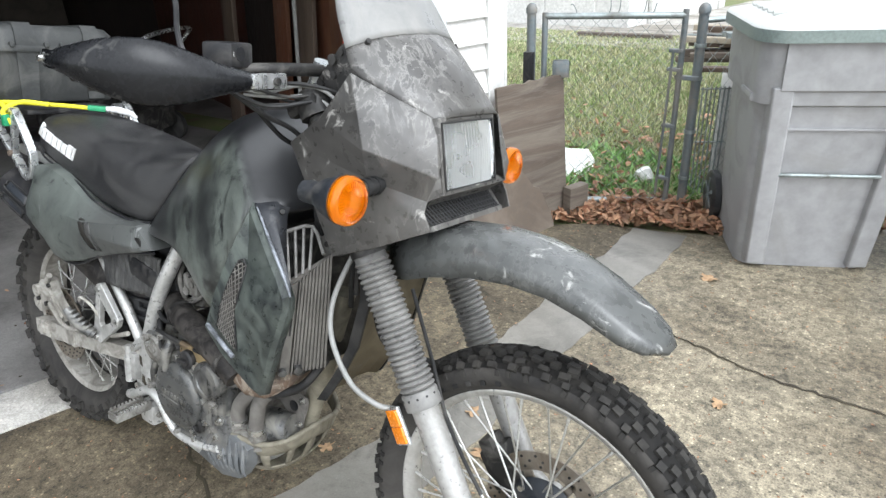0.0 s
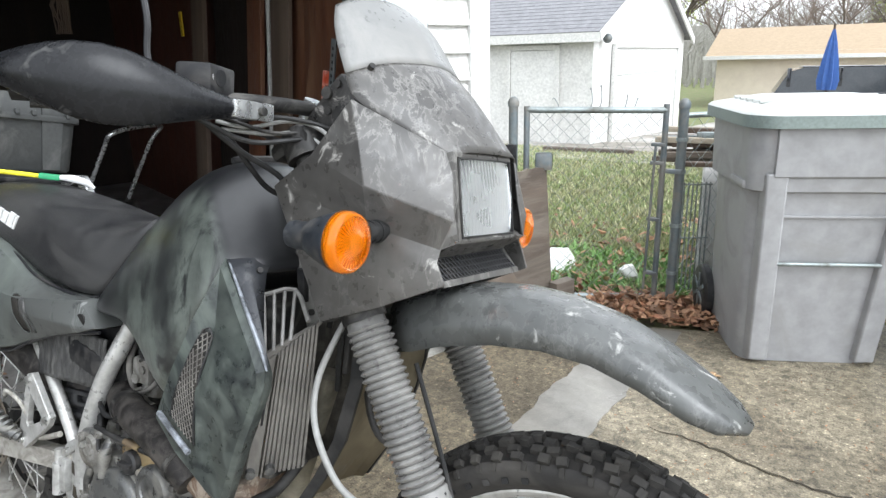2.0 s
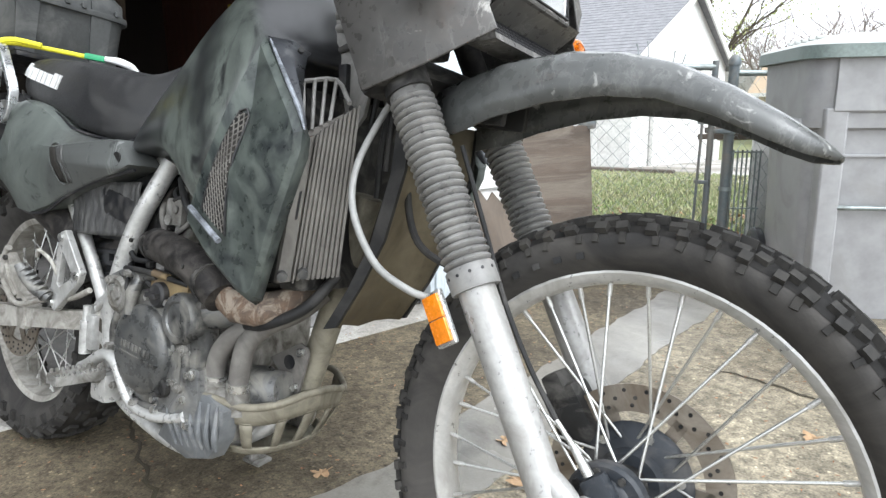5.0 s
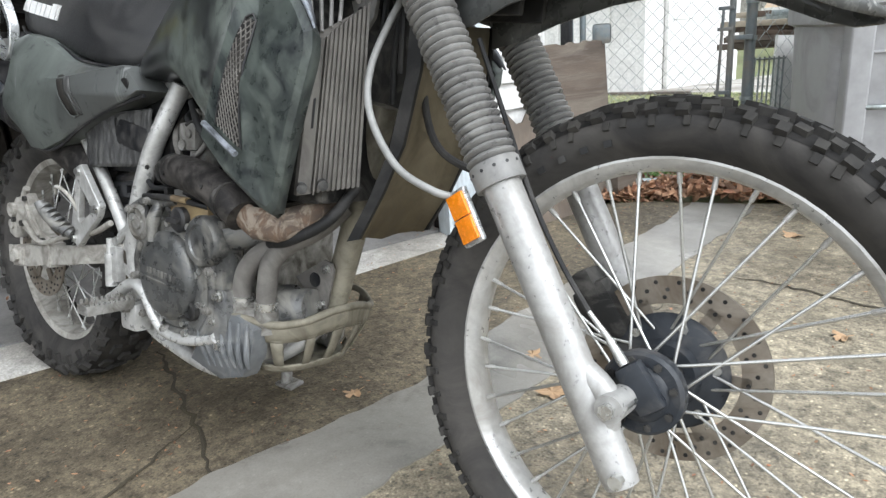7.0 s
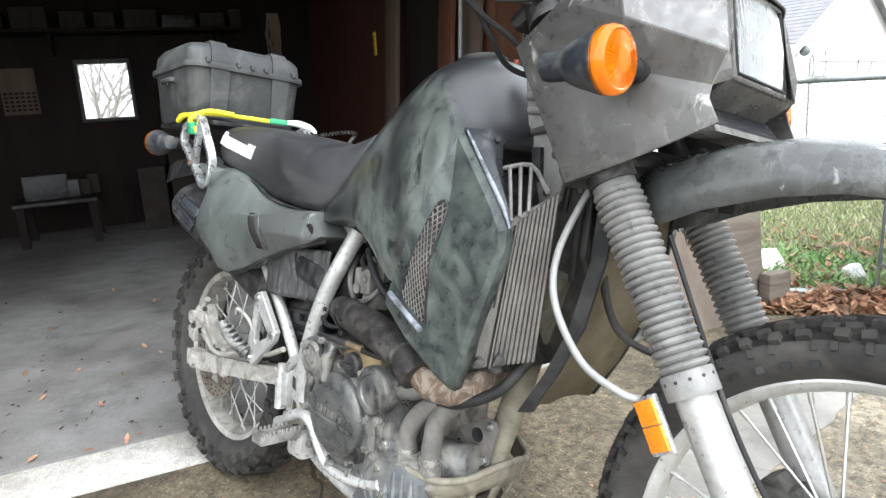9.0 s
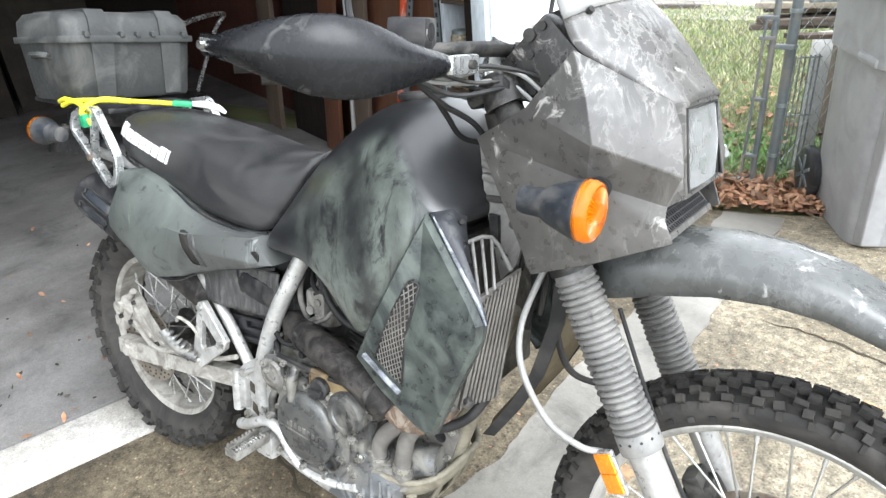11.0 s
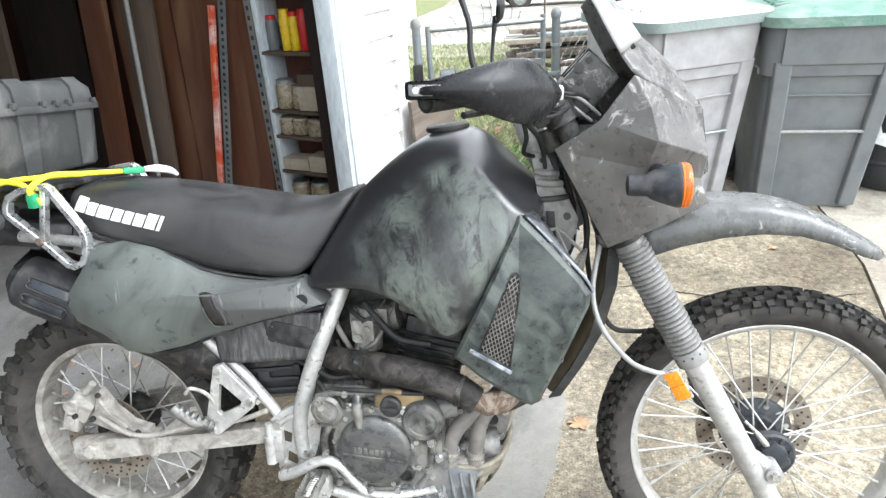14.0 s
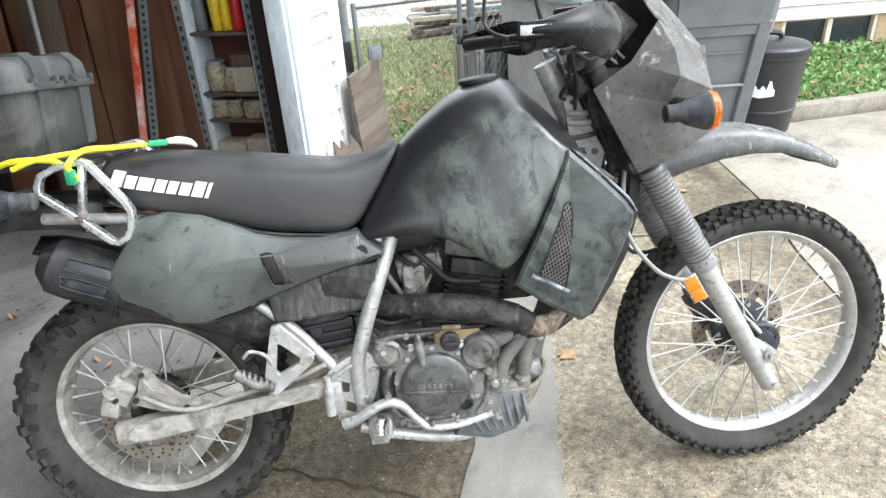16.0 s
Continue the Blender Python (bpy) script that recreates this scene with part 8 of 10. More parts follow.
for (x, y, z), r in zip([(0.884, -0.162, 0.492), (0.915, -0.160, 0.477), (0.950, -0.142, 0.474), (0.982, -0.105, 0.489), (0.990, -0.06, 0.508), (0.990, -0.03, 0.53)], (0.024, 0.025, 0.025, 0.024, 0.022, 0.020)):
    secs.append([Vector((x + 0.4 * r * math.cos(a), y - r * 0.55 * math.cos(a), z + r * math.sin(a))) for a in [2 * math.pi * k / 14 for k in range(14)]])
loft(bm, secs)
part("rusty_heat_shield", bm, M["rust"], bike, "rusty header heat shield")
pipe("header_inner", [(0.985, -0.04, 0.53), (0.96, -0.03, 0.56), (0.88, 0.0, 0.60)], 0.022, M["rust"])
bm = bmesh.new()
m = Matrix.Translation((0.34, -0.058, 0.500)) @ Vector((-0.47, -0.055, 0.225)).to_track_quat("Z", "Y").to_matrix().to_4x4()
caps(bm, revolve(bm, [(0.025, -0.02), (0.035, 0.0), (0.052, 0.03), (0.055, 0.06), (0.055, 0.46), (0.05, 0.475)], 28, m))
muf = part("silencer", bm, M["pipe"], bike, "dark steel silencer")
bm = bmesh.new()
revolve(bm, [(0.056, 0.33), (0.061, 0.335), (0.062, 0.44), (0.058, 0.478), (0.035, 0.50), (0.03, 0.505), (0.028, 0.49)], 28, m)
hs = part("silencer_cover", bm, M["blackplastic"], muf, "black slotted silencer heat cover")
local = m.to_3x3().inverted() @ Vector((0, -1, 0.30))
facing = math.degrees(math.atan2(local.y, local.x))
for k in (-17, 17):
    q = m @ pose(0, 0, 0, 0, 0, facing + k)
    bm = bmesh.new()
    box(bm, (0.0605, 0, 0.400), (0.006, 0.020, 0.082), 0.003, q)
    part("cover_slot", bm, M["hubblack"], hs, "dark slot")
    bm = bmesh.new()
    tube(bm, [q @ Vector(p) for p in ((0.0635, -0.0125, 0.357), (0.0645, 0, 0.355), (0.0635, 0.0125, 0.357), (0.0635, 0.0125, 0.443), (0.0645, 0, 0.445), (0.0635, -0.0125, 0.443), (0.0635, -0.0125, 0.357))], 0.0026, 6, 2)
    part("slot_rim", bm, M["black_hose"], hs)
pipe("mid_pipe", [(0.54, -0.064, 0.530), (0.48, -0.062, 0.52), (0.40, -0.065, 0.50), (0.34, -0.058, 0.50)], 0.022, M["pipe"])
# coolant hoses and front of the engine
for pts in ([(0.832, -0.118, 0.325), (0.836, -0.120, 0.365), (0.852, -0.119, 0.397), (0.880, -0.110, 0.424), (0.925, -0.082, 0.452), (0.955, -0.05, 0.480)],
            [(0.884, -0.112, 0.322), (0.890, -0.115, 0.365), (0.899, -0.112, 0.410), (0.922, -0.094, 0.440), (0.955, -0.062, 0.465), (0.980, -0.03, 0.500)]):
    hose = pipe("coolant_hose", pts, 0.0165, M["radguard"], label="dusty rubber coolant hose", n=14)
    bm = bmesh.new()
    a, b = Vector(pts[0]), Vector(pts[1])
    cyl(bm, a.lerp(b, 0.2), a.lerp(b, 0.5), 0.0195, n=16)
    part("hose_clamp", bm, M["steel"], hose, "steel hose clamp")
pipe("lower_hose", [(0.90, -0.115, 0.440), (0.955, -0.125, 0.452), (1.015, -0.105, 0.485), (1.045, -0.07, 0.54)], 0.009, M["black_hose"])
bm = bmesh.new()
box(bm, (0.825, -0.075, 0.285), (0.11, 0.11, 0.10), 0.02)
cyl(bm, (0.832, -0.116, 0.29), (0.832, -0.118, 0.338), 0.021, n=16)
cyl(bm, (0.884, -0.108, 0.29), (0.884, -0.112, 0.338), 0.020, n=16)
box(bm, (0.765, -0.125, 0.345), (0.05, 0.05, 0.06), 0.012)
pump = part("water_pump", bm, M["alloy"], bike, "dirty cast water pump housing")
bm = bmesh.new()
caps(bm, revolve(bm, [(0.036, 0.0), (0.038, 0.01), (0.038, 0.050), (0.033, 0.056), (0.030, 0.09)], 28, Matrix.Translation((0.845, -0.07, 0.318)) @ pose(0, 0, 0, 0, 82, 10)))
part("oil_pan", bm, M["engine"], bike, "rounded dirty front casting")
for x, z in ((0.758, 0.372), (0.772, 0.322), (0.80, 0.30), (0.745, 0.345)):
    bm = bmesh.new()
    cyl(bm, (x, -0.145, z), (x, -0.158, z), 0.0065, n=8)
    part("pump_bolt", bm, M["steel"], pump)
pipe("filter_casting", [(0.79, -0.128, 0.440), (0.83, -0.12, 0.448), (0.872, -0.105, 0.457)], [0.030, 0.027, 0.022], M["engine"], cc)
bm = bmesh.new()
for k, (x0, z0, x1, z1) in enumerate(((0.70, 0.505, 0.86, 0.505), (0.66, 0.489, 0.70, 0.475), (0.61, 0.475, 0.64, 0.45))):
    tube(bm, [(x0, -0.135 - 0.008 * k, z0), ((x0 + x1) / 2, -0.145 - 0.006 * k, (z0 + z1) / 2 - 0.008), (x1, -0.12, z1)], 0.004, 8, 4)
part("breather_hose", bm, M["black_hose"], bike)
pipe("frame_front_tube", [(1.03, 0, 0.66), (0.995, 0, 0.545), (0.973, 0, 0.467), (0.918, 0, 0.300)], 0.0225, M["skid"], label="mud-coloured front frame tube", n=16)
# bash plate: bent rim, slotted side band, floor and ribbed side guard
rim_line = [(0.765, -0.134, 0.312), (0.848, -0.134, 0.312), (0.908, -0.112, 0.306), (0.940, -0.072, 0.312), (0.952, -0.030, 0.322), (0.952, 0.030, 0.322), (0.940, 0.072, 0.312), (0.908, 0.112, 0.306), (0.848, 0.140, 0.318), (0.765, 0.134, 0.312)]
skid = pipe("skid_plate", rim_line, 0.0065, M["skid"], label="muddy slotted steel bash plate under the engine", steps=5, n=10)


def drop(p, k):
    """A point of the plate k of the way from its rim to its floor."""
    x, y, z = p
    return Vector((x + (0.84 - x) * 0.42 * k ** 1.6, y * (1 - 0.30 * k ** 1.6), z + (0.213 - z) * k))


def band(name, k0, k1, line):
    bm = bmesh.new()
    loft(bm, [[drop(p, k0 + (k1 - k0) * j / 3) for j in range(4)] for p in line], close_ends=False, closed=False)
    thicken(part(name, bm, M["skid"], skid), 0.0035)


fine_rim = [tuple(p) for p in smooth_path([Vector(p) for p in rim_line], 5)]
band("upper_band", 0.0, 0.34, fine_rim[6:-6])
band("lower_band", 0.86, 1.0, fine_rim[6:-6])
for a in (9, 15, 21, 26, 32):
    band("strut", 0.30, 0.90, fine_rim[a:a + 3])
bm = bmesh.new()
loft(bm, [[drop(p, 1.0), drop(q, 1.0)] for p, q in zip(fine_rim[:23], fine_rim[::-1][:23])], close_ends=False, closed=False)
box(bm, (0.77, 0, 0.206), (0.12, 0.17, 0.004), 0.001)
thicken(part("floor_plate", bm, M["skid"], skid), 0.003)
bm = bmesh.new()
pillow(bm, [(0.715, 0.214), (0.742, 0.258), (0.765, 0.312), (0.850, 0.318), (0.892, 0.300), (0.884, 0.250), (0.862, 0.214), (0.80, 0.196)], -0.136, -0.143, -0.149, -0.112, 0.1, 0.5, (0.81, 0.255))
ribbed = part("ribbed_guard", bm, M["ribguard"], skid, "black ribbed guard rubbed grey")
for i in range(7):
    bm = bmesh.new()
    x = 0.770 + 0.0175 * i
    tube(bm, [(x - 0.022 + 0.004 * i, -0.144, 0.296 + 0.002 * i), (x - 0.008 + 0.003 * i, -0.1515, 0.258), (x + 0.010, -0.146, 0.218 + 0.003 * i)], [0.003, 0.0055, 0.003], 8, 4)
    part("guard_rib", bm, M["ribguard"], skid)
bm = bmesh.new()
prism(bm, [(0.868, 0.370), (0.938, 0.408), (0.955, 0.404), (0.960, 0.392), (0.943, 0.324), (0.928, 0.318), (0.912, 0.338)], -0.036, -0.030, 0.002)
eb = part("engine_bracket", bm, M["radguard"], bike, "muddy steel engine mount bracket")
bm = bmesh.new()
cyl(bm, (0.918, -0.0355, 0.372), (0.918, -0.0375, 0.372), 0.0125, n=18)
part("bracket_hole", bm, M["blackplastic"], eb)
for x, z in ((0.946, 0.394), (0.936, 0.333)):
    bm = bmesh.new()
    cyl(bm, (x, -0.036, z), (x, -0.044, z), 0.007, n=8)
    part("mount_bolt", bm, M["steel"], eb)
# pedal, peg, stand
pipe("brake_pedal", [(0.466, -0.150, 0.280), (0.498, -0.155, 0.293), (0.560, -0.158, 0.327), (0.602, -0.158, 0.319), (0.632, -0.158, 0.280), (0.660, -0.156, 0.254), (0.72, -0.154, 0.251), (0.785, -0.150, 0.264), (0.805, -0.150, 0.272)], [0.012, 0.012, 0.011, 0.011, 0.010, 0.009, 0.009, 0.009, 0.010], M["frame"], label="silver rear brake pedal")
for side in (-1, 1):
    bm = bmesh.new()
    for dx in (-0.017, 0.017):
        box(bm, (0.550 + dx, side * 0.200, 0.290), (0.004, 0.085, 0.018), 0.001)
    box(bm, (0.550, side * 0.2425, 0.290), (0.036, 0.004, 0.018), 0.001)
    cyl(bm, (0.550, side * 0.14, 0.278), (0.550, side * 0.172, 0.284), 0.012, n=12)
    peg = part("footpeg", bm, M["alloy"], bike, "toothed dirty metal footpeg")
    bm = bmesh.new()
    for i in range(9):
        for dx in (-0.017, 0.017):
            prism(bm, [(0.550 + dx - 0.0025, 0.297), (0.550 + dx + 0.0025, 0.297), (0.550 + dx, 0.306)], side * (0.161 + 0.0092 * i), side * (0.166 + 0.0092 * i))
    tagged(part("peg_tooth", bm, M["alloy"], peg), kind="stuff")
    bm = bmesh.new()
    tube(bm, [(0.550 + 0.010 * math.cos(k * 1.4), side * (0.166 + 0.0016 * k), 0.289 + 0.007 * math.sin(k * 1.4)) for k in range(44)], 0.0016, 5, 2)
    part("peg_spring", bm, M["steel"], peg)
    bm = bmesh.new()
    box(bm, (0.548, side * 0.145, 0.262), (0.055, 0.035, 0.055), 0.010)
    part("peg_mount", bm, M["frame"], peg)
pipe("side_stand", [(0.52, 0.12, 0.25), (0.56, 0.15, 0.15), (0.60, 0.178, 0.075)], 0.011, M["frame"], label="side stand")
bm = bmesh.new()
box(bm, (0, 0, 0), (0.055, 0.04, 0.008), 0.003, pose(0.605, 0.182, 0.048, 10.5, 0, 0))
cyl(bm, (0.60, 0.178, 0.048), (0.60, 0.178, 0.08), 0.013, n=12)
part("stand_foot", bm, M["alloy"], bike)

# rack
def flat_loop(pts, y, thick, wide, closed=True):
    """A flat bar bent along a line in x and z."""
    bm = bmesh.new()
    path = [Vector((x, 0, z)) for x, z in pts]
    k = len(path)
    secs = []
    for i in range(k):
        a, b, c = path[(i - 1) % k], path[i], path[(i + 1) % k]
        t = ((b - a).normalized() + (c - b).normalized()).normalized()
        nrm = Vector((-t.z, 0, t.x)) * thick / 2
        secs.append([b + nrm + Vector((0, y - wide / 2, 0)), b + nrm + Vector((0, y + wide / 2, 0)), b - nrm + Vector((0, y + wide / 2, 0)), b - nrm + Vector((0, y - wide / 2, 0))])
    if closed:
        secs.append(secs[0])
    loft(bm, secs, close_ends=not closed)
    bmesh.ops.remove_doubles(bm, verts=bm.verts, dist=0.0002)
    return bm


for side in (-1, 1):
    bm = flat_loop([(-0.060, 0.880), (-0.050, 0.898), (-0.02, 0.912), (0.030, 0.920), (0.042, 0.914), (0.098, 0.832), (0.105, 0.815), (0.100, 0.782), (0.090, 0.762), (0.070, 0.752), (0.055, 0.757), (0.005, 0.805), (-0.045, 0.848), (-0.062, 0.862)], side * 0.148, 0.013, 0.020)
    gr = part("grab_rail", bm, M["alu"], bike, "bare aluminium grab rail", angle=50)
    rounded(gr, 0.002)
    bm = bmesh.new()
    box(bm, (0, 0, 0), (0.013, 0.016, 0.125), 0.003, pose(0.020, side * 0.148, 0.862, 0, 12, 0))
    part("rail_strut", bm, M["alu"], gr)
    bm = bmesh.new()
    cyl(bm, (0.006, side * 0.156, 0.808), (0.006, side * 0.163, 0.808), 0.008, n=10)
    part("rail_bolt", bm, M["rust"], gr)
bm = bmesh.new()
box(bm, (-0.13, 0, 0.912), (0.34, 0.24, 0.012), 0.004)
part("rear_rack", bm, M["blackplastic"], bike, "black metal rear rack")

# ---- hard case and elastic cord on the rack ----
case = base("hard_case", "grey-black moulded hard case strapped across the rear rack", "case", BIKE @ pose(-0.175, 0.0225, 0.920, 0, -3, 0))


def case_ring(x, y, z, r):
    return ring_rect(x, y * 0.82, z, r, 0, 0, 4)


bm = bmesh.new()
loft(bm, [case_ring(0.225, 0.355, 0.0, 0.03), case_ring(0.240, 0.370, 0.008, 0.036), case_ring(0.262, 0.398, 0.125, 0.042), case_ring(0.266, 0.402, 0.132, 0.042)])
part("case_body", bm, M["box"], case)
bm = bmesh.new()
loft(bm, [case_ring(0.284, 0.420, 0.131, 0.045), case_ring(0.286, 0.422, 0.135, 0.046), case_ring(0.286, 0.422, 0.143, 0.046), case_ring(0.284, 0.420, 0.146, 0.045)])
part("seam_flange", bm, M["box"], case)
bm = bmesh.new()
loft(bm, [case_ring(0.268, 0.404, 0.145, 0.042), case_ring(0.262, 0.398, 0.180, 0.042), case_ring(0.235, 0.372, 0.197, 0.045), case_ring(0.20, 0.335, 0.200, 0.04)])
part("case_lid", bm, M["box"], case)
for y in (-0.088, 0.088):
    bm = bmesh.new()
    loft(bm, [[Vector((x, y + d * w, z)) for d in (-1, 1)] + [Vector((x - 0.01 if x > 0 else x + 0.01, y + d * w, z)) for d in (1, -1)] for x, z, w in ((0.124, 0.006, 0.022), (0.138, 0.125, 0.026), (0.140, 0.15, 0.026), (0.136, 0.185, 0.025), (0.118, 0.204, 0.022))])
    loft(bm, [[Vector((x, y - 0.022, 0.196)), Vector((x, y + 0.022, 0.196)), Vector((x, y + 0.022, 0.2055)), Vector((x, y - 0.022, 0.2055))] for x in (0.118, -0.118)])
    part("strap_rib", bm, M["box"], case)
for y in (-0.125, -0.04, 0.0, 0.04, 0.125):
    bm = bmesh.new()
    box(bm, (0.142, y, 0.149), (0.012, 0.012, 0.014), 0.003)
    part("catch", bm, M["box"], case)
bm = bmesh.new()
tube(bm, [(-0.03, -0.160, 0.10), (-0.03, -0.174, 0.105), (0.03, -0.174, 0.105), (0.03, -0.160, 0.10)], 0.007, 8, 3)
part("carry_handle", bm, M["box"], case)

cord = base("elastic_cord", "yellow elastic cord with green hooks tied over the rack", "cord", BIKE)
bm = bmesh.new()
tube(bm, [(-0.10, -0.150, 0.915), (-0.05, -0.146, 0.930), (0.02, -0.110, 0.934), (0.075, -0.04, 0.930), (0.108, 0.002, 0.926)], 0.0055, 8, 6)
part("cord_run", bm, M["yellow"], cord)
bm = bmesh.new()
tube(bm, [(0.02, -0.152, 0.885), (0.012, -0.165, 0.915), (0.03, -0.13, 0.938), (0.07, -0.08, 0.934)], 0.006, 8, 6)
part("cord_run", bm, M["yellow"], cord)
bm = bmesh.new()
tube(bm, [(-0.14, -0.135, 0.92), (-0.09, -0.145, 0.93), (-0.02, -0.15, 0.925), (0.015, -0.155, 0.90)], 0.006, 8, 6)
part("cord_run", bm, M["yellow"], cord)
bm = bmesh.new()
box(bm, (0, 0, 0), (0.045, 0.018, 0.014), 0.004, pose(0.122, 0.016, 0.926, 0, 4, 48))
part("hook_grip", bm, M["greenhook"], cord, "green plastic hook end")
bm = bmesh.new()
box(bm, (0, 0, 0), (0.018, 0.016, 0.03), 0.004, pose(0.012, -0.162, 0.893, 0, 0, 0))
part("hook_grip", bm, M["greenhook"], cord, "green plastic hook end")
bm = bmesh.new()
tube(bm, [(0.140, 0.030, 0.926), (0.158, 0.052, 0.924), (0.176, 0.074, 0.916), (0.184, 0.088, 0.904)], [0.006, 0.009, 0.008, 0.004], 8, 4)
part("hook_tail", bm, M["white"], cord, "white plastic tail")

# ---- garage contents, in garage coordinates ----
shelf = base("shelf_unit", "narrow white shelf unit with slotted steel uprights and jars", "shelf", GARAGE)
bm = bmesh.new()
box(bm, (1.752, 0.53, 1.16), (0.012, 0.30, 2.2))
part("back_panel", bm, M["darkred"], shelf, "dark red back panel")
for n, w in ((0.665, 0.03), (0.385, 0.02)):
    bm = bmesh.new()
    box(bm, (1.68, n, 1.13), (0.13, w, 2.22), 0.002)
    part("side_board", bm, M["casing"], shelf, "white side board")
for n in (0.688, 0.365):
    bm = bmesh.new()
    box(bm, (1.603, n, 1.14), (0.003, 0.034, 2.24))
    box(bm, (1.618, n + (0.016 if n > 0.5 else -0.016), 1.14), (0.03, 0.003, 2.24))
    up = part("slotted_upright", bm, M["paintsteel"], shelf, "slotted steel upright")
    bm = bmesh.new()
    for i in range(54):
        box(bm, (1.6005, n, 0.06 + i * 0.04), (0.003, 0.012, 0.018))
    tagged(part("slot", bm, M["blackplastic"], up, smooth=False), kind="stuff")
SHELVES = (0.24, 0.39, 0.555, 0.672, 0.923, 1.16)
for z in SHELVES:
    bm = bmesh.new()
    box(bm, (1.675, 0.525, z - 0.008), (0.14, 0.262, 0.014), 0.001)
    part("shelf_board", bm, M["greyboard"], shelf)


def jar(s, n, z, r, h, body, lid, label, name="jar"):
    ob = base(name, label, name.replace("_", " "), GARAGE @ pose(s, n, z), "things on the shelf")
    bm = bmesh.new()
    caps(bm, revolve(bm, [(r * 0.9, 0.0), (r, 0.006), (r, h * 0.78), (r * 0.82, h * 0.88), (r * 0.8, h * 0.9)], 20))
    part("glass_body", bm, M[body], ob)
    bm = bmesh.new()
    caps(bm, revolve(bm, [(r * 0.86, h * 0.89), (r * 0.86, h), (r * 0.8, h * 1.01)], 20))
    part("lid", bm, M[lid], ob)
    return ob


jar(1.655, 0.62, 0.923, 0.024, 0.14, "bin_dark", "red", "squat can with a red and white label", "spray_can")
jar(1.655, 0.545, 0.923, 0.024, 0.165, "yellowcan", "yellowcan", "yellow sealant tube standing upright", "sealant_tube")
jar(1.655, 0.50, 0.923, 0.022, 0.155, "yellowcan", "red", "yellow and red spray can", "spray_can")
jar(1.655, 0.45, 0.923, 0.024, 0.165, "red", "red", "slim glossy red spray can", "spray_can")
jar(1.66, 0.60, 0.672, 0.046, 0.125, "jar", "galv", "glass jar filled with brown hardware")
jar(1.66, 0.535, 0.672, 0.032, 0.10, "jar", "galv", "small glass jar of screws")
jar(1.66, 0.61, 0.555, 0.045, 0.075, "jar", "card", "low glass jar of brown hardware")
jar(1.66, 0.545, 0.555, 0.040, 0.075, "jar", "card", "low glass jar of brown hardware")
jar(1.66, 0.45, 0.555, 0.050, 0.075, "jar", "card", "low glass jar of brown hardware")
jar(1.66, 0.60, 0.24, 0.045, 0.085, "jar", "galv", "glass jar of dark hardware")
jar(1.66, 0.48, 0.24, 0.055, 0.095, "jar", "galv", "wide glass jar of dark hardware")


def carton(s, n, z, size, label, mat="card"):
    bm = bmesh.new()
    box(bm, (0, 0, size[2] / 2), size, 0.004)
    return thing("carton", bm, M[mat], label, "carton", "things on the shelf", place=GARAGE @ pose(s, n, z, 0, 0, 4))


carton(1.66, 0.455, 0.672, (0.09, 0.10, 0.105), "small cream cardboard carton on a shelf")
carton(1.66, 0.455, 0.778, (0.08, 0.09, 0.05), "brown rounded cardboard carton on top of another", "greyboard")
carton(1.66, 0.58, 0.39, (0.09, 0.14, 0.055), "low cream carton on a shelf")
carton(1.66, 0.45, 0.39, (0.09, 0.10, 0.075), "torn cream carton on a shelf")


def leaning(name, label, s, n, w, h, t, mat, lean=4.0, tilt=0.0, category="board"):
    bm = bmesh.new()
    box(bm, (0, 0, h / 2), (t, w, h), 0.002)
    return thing(name, bm, M[mat], label, category, "boards along the wall", place=GARAGE @ pose(s, n, 0.026, tilt, lean, 0))


leaning("hardboard", "tall reddish-brown hardboard sheet leaning on the wall", 1.60, 0.98, 0.42, 2.2, 0.012, "brownboard", 3.2, 0)
leaning("plank", "narrow brown plank leaning upright", 1.60, 0.755, 0.075, 2.2, 0.03, "brownboard", 2.4, 1.0)
leaning("hardboard", "dark reddish hardboard sheet leaning behind others", 1.63, 1.42, 0.40, 2.3, 0.012, "brownboard", 2.6, 0)
leaning("plank", "grey-brown weathered plank leaning upright", 1.545, 1.42, 0.20, 2.25, 0.025, "greyboard", 3.4, 3.0)
leaning("plank", "dark stained plank leaning upright", 1.53, 1.72, 0.17, 2.2, 0.025, "brownboard", 3.4, 4.0)
leaning("hardboard", "dark brown sheet leaning at the back", 1.58, 2.1, 0.5, 2.2, 0.015, "shadedwood", 3.6, 0)
leaning("plank", "grey-brown weathered plank leaning upright", 1.50, 2.5, 0.2, 2.2, 0.03, "greyboard", 4.2, 2.0)
bm = bmesh.new()
cyl(bm, (0, 0, 0), (0.11, -0.10, 2.2), 0.011, n=12)
thing("pole", bm, M["hose"], "pale grey metal pole leaning against the boards", "pole", place=GARAGE @ pose(1.47, 1.37, 0.026))
angle = base("slotted_angle", "loose slotted steel angle leaning against the boards", "steel angle", GARAGE @ pose(1.52, 0.985, 0.026, 8.5, 4, 0))
bm = bmesh.new()
box(bm, (0, 0, 0.62), (0.003, 0.040, 1.24))
box(bm, (0.015, 0.02, 0.62), (0.03, 0.003, 1.24))
part("angle_bar", bm, M["paintsteel"], angle)
bm = bmesh.new()
for i in range(40):
    box(bm, (-0.0015, 0, 0.03 + i * 0.03), (0.003, 0.014, 0.014))
tagged(part("slot", bm, M["blackplastic"], angle, smooth=False), kind="stuff")
bm = bmesh.new()
box(bm, (0, 0, 0.55), (0.02, 0.030, 1.10), 0.004)
